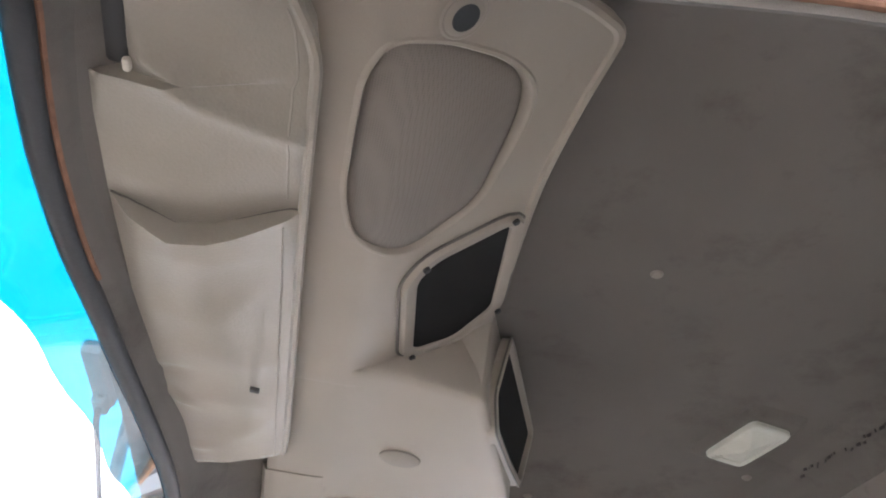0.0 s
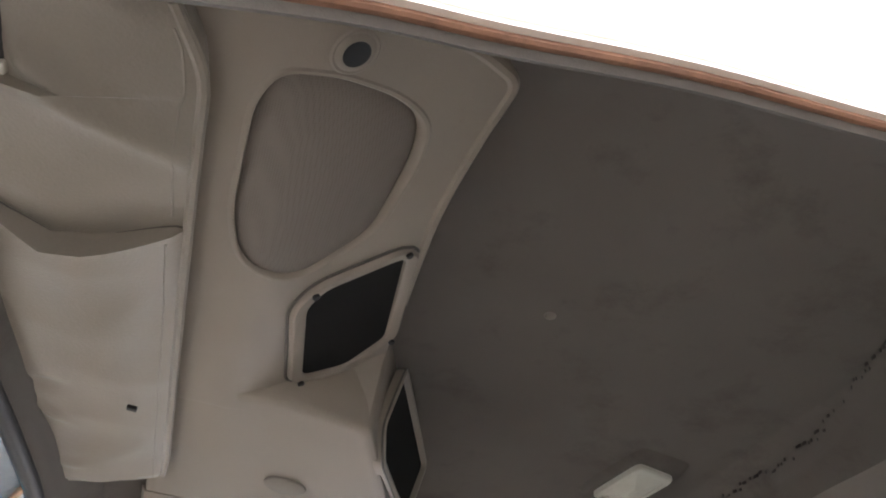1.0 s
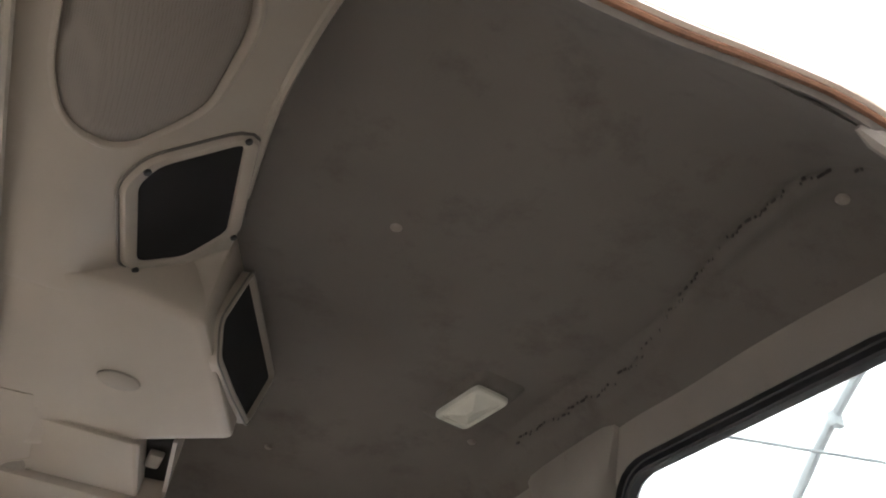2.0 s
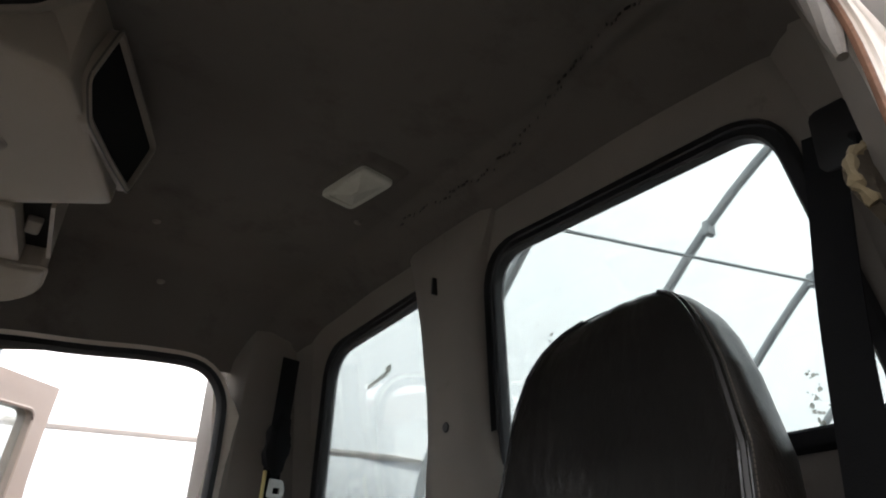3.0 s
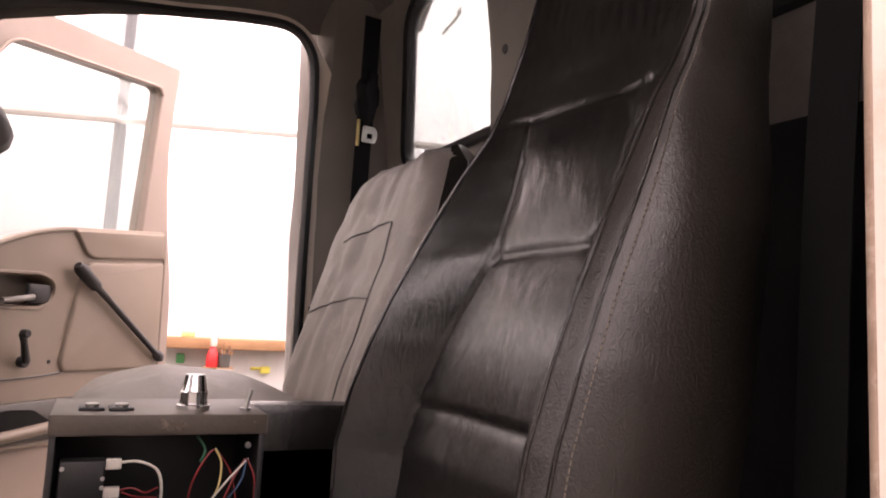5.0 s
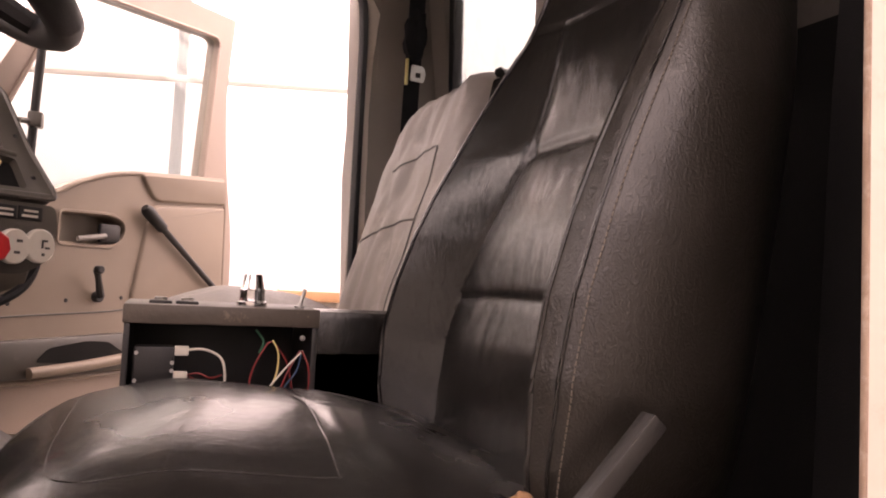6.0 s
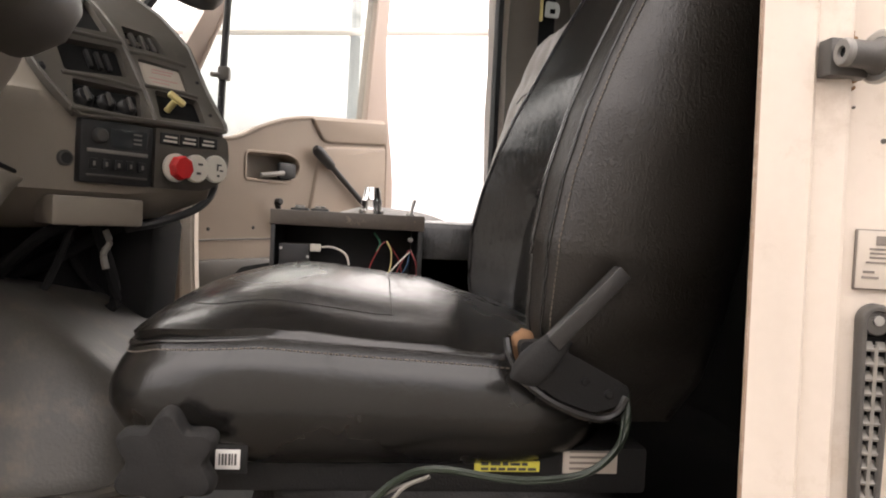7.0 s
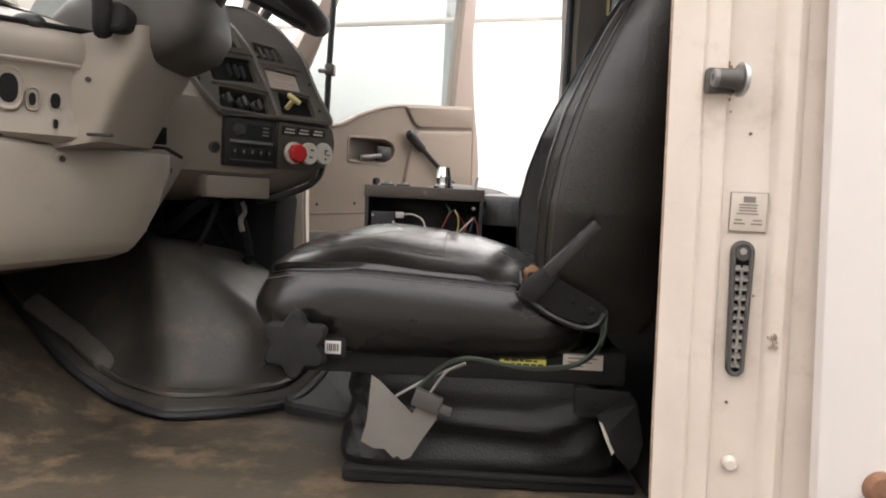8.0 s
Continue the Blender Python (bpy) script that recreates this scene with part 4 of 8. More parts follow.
# recliner side: bracket, torn corner with foam, lever
bm = B()
plate(bm, rounded([(0.508, 1.100), (0.516, 1.069), (0.545, 1.049), (0.581, 1.037), (0.606, 1.046), (0.615, 1.060), (0.578, 1.079), (0.536, 1.100)], 0.008), lambda a, b, d: V(a, 0.384 + d, b), (), 0.022)
bra = part("recliner_bracket", bm, MATTB, seat, "black steel recliner bracket")
for x, z, r in ((0.593, 1.055, 0.0045), (0.570, 1.066, 0.004)):
    bm = B()
    disc(bm, (x, 0.384, z), (0, -1, 0), r, 0.004, 14, 0.0015)
    part("bolt", bm, MATTB, bra)
bm = B()
tube(bm, spline([(0.500, 0.400, 1.100), (0.503, 0.394, 1.083), (0.514, 0.388, 1.065), (0.544, 0.384, 1.045), (0.580, 0.383, 1.033), (0.600, 0.383, 1.037), (0.610, 0.385, 1.052)], 6), 0.0042, 8)
part("welt", bm, LEATHER, seat, "curved edge welt of the cushion cover")
bm = B()
bmesh.ops.create_icosphere(bm, subdivisions=3, radius=0.0125)
for v in bm.verts:
    v.co = V(0.517, 0.407, 1.092) + V(v.co.x * 1.0, v.co.y * 0.8, v.co.z * 1.3) * (1 + noise.noise(v.co * 120) * 0.25 + noise.noise(v.co * 330) * 0.12)
part("torn_foam", bm, FOAM, seat, "orange foam showing through a torn corner")
bm = B()
lev = Matrix.Translation((0.508, 0.350, 1.082)) @ pose(0, 0, 0, 0, -47, 0)
# folded channel: two flanges and a web
box(bm, (0.030, -0.004, -0.0072), (0.117, -0.001, 0.0072), 0.0012, lev)
box(bm, (0.032, -0.003, -0.0072), (0.117, 0.011, -0.0050), 0.0012, lev)
box(bm, (0.032, -0.003, 0.0050), (0.117, 0.011, 0.0072), 0.0012, lev)
lv = part("recliner_lever", bm, surface("worn_lever_paint", (0.016, 0.015, 0.0145), (0.032, 0.030, 0.028), 0.45, 150, 20, 0.2, dirt=(0.07, 0.062, 0.054), dirt_amount=0.25), seat, "dark grey folded steel recliner lever")
bm = B()
loft(bm, [[lev @ V(x - a * 0.5 * (1 - s), 0.006 + b * s, a * s - 0.004) for a, b in superloop(0.0135, 0.009, 24, 3)] for x, s in ((-0.012, 0.55), (-0.006, 0.95), (0.006, 1.15), (0.016, 1.1), (0.030, 0.9), (0.042, 0.72))])
part("lever_boot", bm, MATTB, lv, "black rubber boot at the lever root")
# height knob with lobes
bm = B()
rings = []
for d, s in ((0.0, 0.90), (0.004, 1.0), (0.018, 1.0), (0.024, 0.9), (0.026, 0.45)):
    rings.append([V(0.2145 + math.cos(a) * q * s, 0.385 - d, 0.993 + math.sin(a) * q * s) for a, q in ((2 * math.pi * i / 84, 0.0385 + 0.0065 * math.cos(6 * 2 * math.pi * i / 84 - math.pi)) for i in range(84))])
loft(bm, rings)
kn = part("height_knob", bm, MATTB, seat, "dark six-lobed plastic height knob")
bm = B()
disc(bm, (0.2145, 0.46, 0.993), (0, -1, 0), 0.009, 0.08, 12)
part("shaft", bm, BLACK, kn)
# suspension: upper pan, boot, base rails
bm = B()
box(bm, (0.20, 0.43, 0.945), (0.655, 0.885, 0.992), 0.006)
part("seat_pan", bm, MATTB, seat, "black steel seat pan")
for x0, x1, z0, z1, m_, lb in ((0.248, 0.269, 0.977, 0.994, WHITEP, "white barcode sticker"), (0.482, 0.545, 0.968, 0.978, YELLOWP, "yellow warning sticker"), (0.568, 0.622, 0.967, 0.988, PLATE, "aged pale printed sticker")):
    bm = B()
    dy = -0.027 if x0 < 0.4 else 0.0
    box(bm, (x0, 0.4265 + dy, z0), (x1, 0.4295 + dy, z1), 0.0005)
    if dy:
        tab = B()
        box(tab, (0.215, 0.4023, 0.972), (0.275, 0.4055, 0.998), 0.001)
        box(tab, (0.23, 0.405, 0.974), (0.25, 0.44, 0.984), 0.001)
        part("knob_bracket", tab, MATTB, seat, "black steel knob bracket")
    st = part("sticker", bm, m_, seat, lb)
    rg = random.Random(int(x0 * 1000))
    bm = B()
    if m_ is YELLOWP:
        for r in range(2):
            x = x0 + 0.006
            while x < x1 - 0.01:
                w = rg.uniform(0.004, 0.010)
                box(bm, (x, 0.4258, z0 + 0.0015 + r * 0.0048), (x + w, 0.4266, z0 + 0.004 + r * 0.0048))
                x += w + 0.002
    elif x0 < 0.4:
        x = x0 + 0.003
        while x < x1 - 0.004:
            w = rg.choice((0.0007, 0.0012, 0.0018))
            box(bm, (x, 0.4258 + dy, z0 + 0.004), (x + w, 0.4266 + dy, z1 - 0.003))
            x += w + rg.choice((0.0008, 0.0013))
    else:
        for r in range(4):
            box(bm, (x0 + 0.006, 0.4258, z0 + 0.004 + r * 0.0055), (x0 + rg.uniform(0.025, 0.05), 0.4266, z0 + 0.006 + r * 0.0055))
    part("print", bm, PALEINK if x0 > 0.55 else INK, st)
bm = B()
rows = []
for z in lin(0.815, 0.948, 26):
    ring = []
    sc = interp(z, [0.815, 0.83, 0.86, 0.90, 0.93, 0.948], [1.0, 1.01, 0.965, 0.94, 0.965, 0.955])
    for a, b in superloop(0.200 * sc, 0.238 * sc, 150, 7.0):
        m_ = math.sin(math.pi * (z - 0.815) / 0.133)
        sag = (0.012 * math.sin((a + 0.2) * 15 + z * 18) + 0.010 * math.exp(-((z - 0.885 - 0.25 * (a + 0.02) ** 2 * 4) / 0.012) ** 2) + ridge((a, b, z * 1.4), 13, 0.010) + ridge((a * 1.5 + z, b, z * 0.8), 27, 0.004)) * m_
        ring.append(V(0.462 + a + (sag * 0.5 * math.copysign(1, a) if abs(a) > 0.17 else 0), 0.66 + b - sag * (1 if b < 0 else -1), z))
    rows.append(ring)
loft(bm, rows)
part("boot", bm, CANVAS, seat, "sagging black canvas suspension boot")
bm = B()
box(bm, (0.275, 0.415, 0.800), (0.675, 0.905, 0.818), 0.004)
box(bm, (0.277, 0.412, 0.812), (0.673, 0.424, 0.821), 0.003)
part("base_rail", bm, MATTB, seat, "black steel seat base")
bm = B()
box(bm, (0.585, 0.416, 0.905), (0.660, 0.425, 0.943), 0.003)
br = part("rear_bracket", bm, MATTB, seat, "black steel rear bracket")
bm = B()
disc(bm, (0.607, 0.412, 0.925), (0, -1, 0), 0.006, 0.004, 12, 0.001)
part("bolt", bm, MATTB, br)
# torn flaps of the boot
bm = B()
flap = [(0.312, 0.952), (0.322, 0.946), (0.368, 0.902), (0.372, 0.911), (0.397, 0.914), (0.401, 0.897), (0.385, 0.872), (0.368, 0.842), (0.357, 0.838), (0.351, 0.843), (0.345, 0.840), (0.333, 0.852), (0.318, 0.852), (0.301, 0.861), (0.308, 0.89)]
plate(bm, flap, lambda a, b, d: V(a, 0.395 + 0.06 * (0.95 - b) + d, b), (), 0.003)
part("torn_flap", bm, GREYP, seat, "torn grey vinyl flap hanging off the boot", 0)
bm = B()
plate(bm, [(0.612, 0.914), (0.655, 0.945), (0.662, 0.935), (0.674, 0.882), (0.668, 0.857), (0.658, 0.845), (0.640, 0.862), (0.625, 0.89)], lambda a, b, d: V(a, 0.398 + d - 0.010 * math.sin((a - 0.61) * 40), b), (), 0.003)
fl = part("torn_flap", bm, CANVAS, seat, "torn black vinyl flap with a pale edge", 0)
bm = B()
plate(bm, [(0.614, 0.908), (0.619, 0.905), (0.637, 0.868), (0.634, 0.863), (0.624, 0.884)], lambda a, b, d: V(a, 0.3915 + d, b), (), 0.002)
part("pale_edge", bm, BONE, fl)
# loose wires under the cushion
for nm, pts, mt, r, lb in (
    ("wire", [(0.613, 0.394, 1.055), (0.613, 0.386, 1.03), (0.603, 0.382, 1.005), (0.577, 0.379, 0.985), (0.54, 0.379, 0.978), (0.50, 0.382, 0.977), (0.44, 0.389, 0.983), (0.405, 0.398, 0.968), (0.372, 0.398, 0.935)], GREENW, 0.0036, "dark green cable"),
    ("wire", [(0.610, 0.392, 1.05), (0.607, 0.382, 1.022), (0.597, 0.378, 1.001), (0.57, 0.376, 0.982), (0.52, 0.378, 0.975), (0.46, 0.384, 0.981)], GREENW, 0.0016, "thin green wire"),
    ("wire", [(0.435, 0.388, 0.977), (0.41, 0.393, 0.962), (0.388, 0.39, 0.93)], GREYP, 0.0018, "pale wire"),
    ("wire", [(0.435, 0.392, 0.975), (0.395, 0.402, 0.955), (0.345, 0.40, 0.925)], GREYM, 0.002, "grey wire"),
):
    bm = B()
    tube(bm, spline(pts, 5), r, 7)
    part(nm, bm, mt, seat, lb)
bm = B()
box(bm, (-0.022, -0.005, -0.012), (0.016, 0.006, 0.012), 0.002, Matrix.Translation((0.390, 0.39, 0.922)) @ pose(0, 0, 0, 0, 20, 0))
box(bm, (0.016, -0.004, -0.008), (0.032, 0.004, 0.004), 0.002, Matrix.Translation((0.390, 0.39, 0.922)) @ pose(0, 0, 0, 0, 20, 0))
part("wire_connector", bm, DARK, seat, "grey plastic wire connector")

# ---- passenger seat ----
ps = thing("truck_seat", (0.40, 1.40, 0.80), "dusty grey vinyl passenger seat with black sides", "seat")
bm = B()
cushion(bm, 0.235, 0.68, 1.075, 1.68, 1.06, 1.165, 1.225, seed=5.0, seams=False)
part("seat_cushion", bm, DUSTY, ps, "dusty grey vinyl cushion with faint folds")
bm = B()
box(bm, (0.25, 1.085, 1.0), (0.675, 1.67, 1.062), 0.02)
box(bm, (0.27, 1.060, 1.02), (0.72, 1.090, 1.150), 0.014)
box(bm, (0.44, 1.060, 1.02), (0.74, 1.095, 1.205), 0.016)
part("cushion_side", bm, LEATHER, ps, "black vinyl side of the cushion")
bm = B()
box(bm, (0.28, 1.12, 0.80), (0.64, 1.64, 1.01), 0.015)
part("base_box", bm, BLACK, ps, "black seat base box")
PB = [(1.13, 0.640, 0.70, 0.270), (1.18, 0.640, 0.75, 0.285), (1.30, 0.672, 0.80, 0.287), (1.42, 0.705, 0.82, 0.285), (1.52, 0.735, 0.835, 0.274), (1.59, 0.758, 0.845, 0.252), (1.63, 0.775, 0.85, 0.225), (1.652, 0.795, 0.84, 0.18)]
pc = list(zip(*PB))
bm = B()
rings = []
for z in lin(1.13, 1.652, 60):
    xf, xr, hw = (interp(z, pc[0], pc[j]) for j in (1, 2, 3))
    ring = []
    for i in range(49):
        u = -1 + i / 24
        f = abs(u)
        ring.append(V(xf + (0.012 * (1 - min(1, f / 0.6)) - 0.006) + 0.035 * max(0, (f - 0.7) / 0.3) ** 2 + bump_noise((u, z, 2), 5, 0.006) + ridge((u * 0.35, z * 0.6, 4), 14, 0.0055), 1.325 + u * hw * (1.0 if u > 0 else 1.0), z))
    for a, b in ((1.02, 0.55), (0.98, 0.85), (0.85, 1.0), (0, 1.0), (-0.85, 1.0), (-0.98, 0.85), (-1.02, 0.55)):
        ring.append(V(lerp(xf, xr, b), 1.325 + a * hw, z))
    rings.append(ring)
loft(bm, rings)
pbk = part("backrest", bm, DUSTY, ps, "dusty grey vinyl backrest with seams")
bm = B()
loft(bm, [[V(interp(z, pc[0], pc[1]) + 0.022, 1.325 - interp(z, pc[0], pc[3]) * 0.93 - 0.012, z), V(lerp(interp(z, pc[0], pc[1]), interp(z, pc[0], pc[2]), 0.55), 1.325 - interp(z, pc[0], pc[3]) * 1.03 - 0.014, z), V(interp(z, pc[0], pc[2]) + 0.002, 1.325 - interp(z, pc[0], pc[3]) * 0.98 - 0.012, z), V(interp(z, pc[0], pc[2]) + 0.004, 1.325 - interp(z, pc[0], pc[3]) * 0.5, z), V(interp(z, pc[0], pc[1]) + 0.06, 1.325 - interp(z, pc[0], pc[3]) * 0.7, z)] for z in lin(1.15, 1.655, 12)])
part("side_panel", bm, LEATHER, pbk, "black vinyl side panel of the backrest")
bm = B()


def pfront(y, z):
    xf = interp(z, pc[0], pc[1])
    hw = interp(z, pc[0], pc[3])
    f = abs(y - 1.325) / hw
    return V(xf + bump_noise(((y - 1.325) / hw, z, 2), 5, 0.006) + ridge(((y - 1.325) / hw * 0.35, z * 0.6, 4), 14, 0.0055) + (0.012 * (1 - min(1, f / 0.6)) - 0.006) + 0.035 * max(0, (f - 0.7) / 0.3) ** 2 - 0.0006, y, z)


tube(bm, [pfront(p.x, p.y) for p in spline([V(1.20, 1.17, 0), V(1.19, 1.30, 0), V(1.185, 1.42, 0), V(1.19, 1.49, 0), V(1.21, 1.513, 0), V(1.33, 1.51, 0), V(1.46, 1.495, 0)], 14)], 0.0022, 5)
tube(bm, [pfront(p.x, p.y) for p in spline([V(1.19, 1.37, 0), V(1.30, 1.372, 0), V(1.42, 1.36, 0), V(1.55, 1.34, 0)], 14)], 0.0022, 5)
part("stitching", bm, DARK, pbk, "dark seam lines")

# ---- overhead console, visor, roof lamp ----
def slope(x, y, d=0.0):
    """The console's speaker panel: rises to the rear; d: out of it, downwards."""
    n = V(0.584, 0, -0.811)
    return V(x, y, 2.14 + 0.05 * x + 0.67 * 0.008 * math.log(1 + math.exp(min(60, x / 0.008)))) + n * d


def con_side(m):
    return (lambda y: y) if m > 0 else (lambda y: 2 * MID - y)


console = thing("overhead_console", (0.1, MID, 2.32), "tan plastic overhead console with speaker panels and dark grilles", "console")
for m in (1, -1):
    ys = con_side(m)
    outline = rounded([(-0.10, 0.392), (0.02, 0.400), (0.11, 0.428), (0.172, 0.474), (0.160, 0.55), (0.152, 0.66), (0.160, 0.78), (0.178, 0.98), (-0.10, 0.98)], [0.02, 0.05, 0.05, 0.018, 0.06, 0.05, 0.05, 0.0, 0.0], 6)
    spk = rounded([(-0.044, 0.50), (-0.026, 0.462), (0.012, 0.457), (0.070, 0.484), (0.104, 0.520), (0.108, 0.570), (0.093, 0.673), (0.030, 0.732), (-0.030, 0.700), (-0.046, 0.635)], 0.026, 6)
    grl = rounded([(0.136, 0.721), (0.159, 0.902), (0.121, 0.949), (0.070, 0.947), (0.048, 0.785), (0.062, 0.754)], 0.012, 4)
    bm = B()
    plate(bm, outline, lambda a, b, d: slope(a, ys(b), -d), [spk, grl], 0.012, (-0.03, -0.02, -0.012, -0.006, 0.0, 0.006, 0.012, 0.02, 0.03))
    pan = part("speaker_panel", bm, TAN, console, "smooth tan plastic speaker panel")
    # rolled lip round the panel
    bm = B()
    rim = [slope(a, ys(b), -0.002) for a, b in outline[:-2]]
    tube(bm, rim, 0.007, 8)
    part("rolled_lip", bm, TAN, pan)
    bm = B()
    loft(bm, [[slope(a, ys(b), -0.004) + V(0, 0, dz) + V(dx, 0, 0) for a, b in outline] for dz, dx in ((0, 0), (0.05, 0.004), (0.11, 0.012))], cap=False)
    part("side_skirt", bm, TAN, pan)
    bm = B()
    rows = [[slope(a, ys(b), h) for a, b in shrink(spk, d)] for d, h in ((-0.006, -0.001), (-0.003, 0.0018), (0.0, 0.0015), (0.0025, -0.002), (0.0035, -0.014))]
    loft(bm, rows, cap=False)
    part("speaker_rim", bm, TAN, pan)
    bm = B()
    rows = [[slope(lerp(0.035, a, s), ys(lerp(0.585, b, s)), -0.003 - 0.010 * max(0.0, min(1.0, (0.70 - b) / 0.22)) * s + h) for a, b in shrink(spk, 0.0030)] for s, h in ((1.0, -0.002), (0.97, 0.0), (0.8, 0.002), (0.5, 0.003), (0.2, 0.003), (0.02, 0.003))]
    loft(bm, rows)
    part("speaker_cloth", bm, TANG, pan, "fine brown-grey mesh speaker cover")
    # grille frame, recess and slats
    bm = B()
    fr = [[slope(a, ys(b), h) for a, b in shrink(grl, d)] for d, h in ((-0.017, -0.002), (-0.016, 0.004), (-0.013, 0.0075), (-0.004, 0.0075), (-0.001, 0.005), (0.0, 0.0))]
    loft(bm, fr, cap=False)
    gf = part("grille_frame", bm, TAN, pan, "raised tan grille frame")
    bm = B()
    grv = [slope(a, ys(b), 0.0006) for a, b in shrink(grl, -0.0185)]
    tube(bm, grv + grv[:1], 0.0022, 6)
    part("frame_groove", bm, BEZEL, gf, "thin dark groove line round the frame")
    for a, b in ((0.136, 0.712), (0.167, 0.908), (0.068, 0.956), (0.050, 0.757)):
        bm = B()
        disc(bm, slope(a, ys(b), 0.008), (0.584, 0, -0.811), 0.0045, 0.004, 12, 0.001)
        part("screw", bm, BLACK, gf)
    # walls and back are black so the recess shade is in the colour
    bm = B()
    loft(bm, [[slope(a, ys(b), h) for a, b in shrink(grl, d)] for d, h in ((0.0, 0.002), (0.001, -0.022), (0.004, -0.026))])
    part("recess", bm, CARPET_SHADE, gf, "grille opening with its shade painted black")
    # small round socket
    bm = B()
    c = slope(0.022, ys(0.436))
    ax = V(0.584, 0, -0.811)
    x = V(0, 1, 0)
    y = ax.cross(x)
    loft(bm, [[c + ax * h + (x * math.cos(q * math.pi / 12) + y * math.sin(q * math.pi / 12)) * r for q in range(24)] for r, h in ((0.022, 0.0004), (0.020, 0.0016), (0.018, 0.0012), (0.0135, 0.0035), (0.0115, 0.0035))], cap=False)
    so = part("socket", bm, TAN, pan)
    # the socket is tan throughout; this black disc paints its depth shade
    bm = B()
    disc(bm, c + ax * 0.0030, ax, 0.0122, 0.0006, 20)
    part("socket_hole", bm, BLACK, so, "flat black disc painting the shade in the round socket")
# middle pod with flat underside and angled grille
UNDER = [(-0.10, 0.955), (-0.03, 0.955), (0.02, 0.955), (0.07, 0.957), (0.180, 0.972), (0.304, 1.276), (0.160, 1.388), (0.02, 1.495), (-0.10, 1.50)]
bm = B()
und = rounded(UNDER, [0, 0.01, 0.01, 0.01, 0.014, 0.016, 0.01, 0.02, 0.0], 4)
pod_z = lambda a: interp(a, [-0.11, 0.0, 0.02, 0.045, 0.075], [2.1365, 2.1415, 2.146, 2.152, 2.154])
rows = [[V(lerp(0.08, a, s), lerp(1.2, b, s), pod_z(lerp(0.08, a, s)) + h) for a, b in und] for s, h in ((0.02, 0.0), (0.2, 0.0), (0.4, 0.0), (0.6, 0.0), (0.8, 0.0), (0.9, 0.0), (0.984, 0.0), (0.992, 0.0012), (0.998, 0.004), (1.0, 0.010))] + [[V(a, b, 2.21) for a, b in und], [V(a - 0.004 * (a > 0.1), b, 2.37) for a, b in und]]
loft(bm, rows)
# soft moulded shoulder that runs the speaker panel into the pod
edge0 = lambda x: interp(x, [-0.1, 0.02, 0.05, 0.065, 0.125, 0.15, 0.176], [0.930, 0.935, 0.950, 0.968, 0.968, 0.955, 0.950])
shoulder = B()


def shoulder_at(x, t):
    w = interp(x, [-0.1, 0.02, 0.06, 0.176], [0.075, 0.070, 0.045, 0.030])
    k = t * t * (3 - 2 * t)
    return V(x, edge0(x) + w * t, lerp(slope(x, 0).z - 0.0006, pod_z(x) - 0.0008, k) + 0.0030 * max(0.0, (t - 0.8) / 0.2) ** 2)


gridmesh(shoulder, lin(-0.10, 0.174, 40), lin(0, 1, 14), shoulder_at)
pod = part("middle_pod", bm, TAN, console, "tan plastic middle pod with flat underside")
bm = B()
part("shoulder", shoulder, TAN, pod, "soft moulded shoulder")
rows = []
for h, r in ((0.0, 1.0), (0.003, 0.98), (0.0045, 0.9)):
    rows.append([V(0.103 + math.cos(q * math.pi / 14) * 0.033 * r, 1.200 + math.sin(q * math.pi / 14) * 0.026 * r, 2.1545 - h) for q in range(28)])
loft(bm, rows)
part("round_cover", bm, TRIM, pod, "round grey plastic cover")
# angled grille on the pod's rear face
G0, G1 = V(0.182, 0.98, 0), V(0.306, 1.278, 0)
gd = (G1 - G0).normalized()
gn = V(gd.y, -gd.x, 0)


def gface(s, z, d=0.0):
    return V(G0.x, G0.y, z) + gd * s + gn * (d + 0.006 + 0.10 * (z - 2.17))


g2 = rounded([(0.036, 2.187), (0.062, 2.292), (0.375, 2.312), (0.332, 2.200), (0.2, 2.176), (0.085, 2.162)], 0.010, 4)
bm = B()
loft(bm, [[gface(a, b, h) for a, b in shrink(g2, d)] for d, h in ((-0.012, -0.012), (-0.011, 0.002), (-0.007, 0.005), (-0.002, 0.004), (0.0, 0.0), (0.0, -0.01))], cap=False)
gf = part("grille_frame", bm, TAN, pod, "angled tan grille frame")
bm = B()
grv = [gface(a, b, 0.002) for a, b in shrink(g2, -0.0125)]
tube(bm, grv + grv[:1], 0.0018, 6)
part("frame_groove", bm, BEZEL, gf, "thin dark groove line round the frame")
# black backing paints the shade behind the angled grille
bm = B()
plate(bm, shrink(g2, -0.004), lambda a, b, d: gface(a, b, -0.004 - d), (), 0.004)
part("recess", bm, CARPET_SHADE, gf, "grille opening with its shade painted black")
# passenger-side pod below it: box, dark slot with a pale block, rounded end panel
bm = B()
podl = rounded([(-0.10, 1.39), (0.172, 1.385), (0.210, 1.615), (-0.10, 1.62)], [0, 0.010, 0.012, 0], 5)
loft(bm, [[V(lerp(0.05, a, s), lerp(1.5, b, s), z) for a, b in podl] for s, z in ((0.97, 2.146), (0.99, 2.148), (1.0, 2.155), (1.0, 2.36))])
pod2 = part("side_pod", bm, TAN, console, "tan plastic side pod")
# the slot is filled solid; its black paints the shade inside
bm = B()
slotl = rounded([(0.15, 1.392), (0.222, 1.385), (0.250, 1.60), (0.19, 1.61)], 0.008, 4)
loft(bm, [[V(a, b, z) for a, b in slotl] for z in (2.185, 2.36)])
part("slot", bm, CARPET_SHADE, pod2, "black infill painting the shade of an open slot")
bm = B()
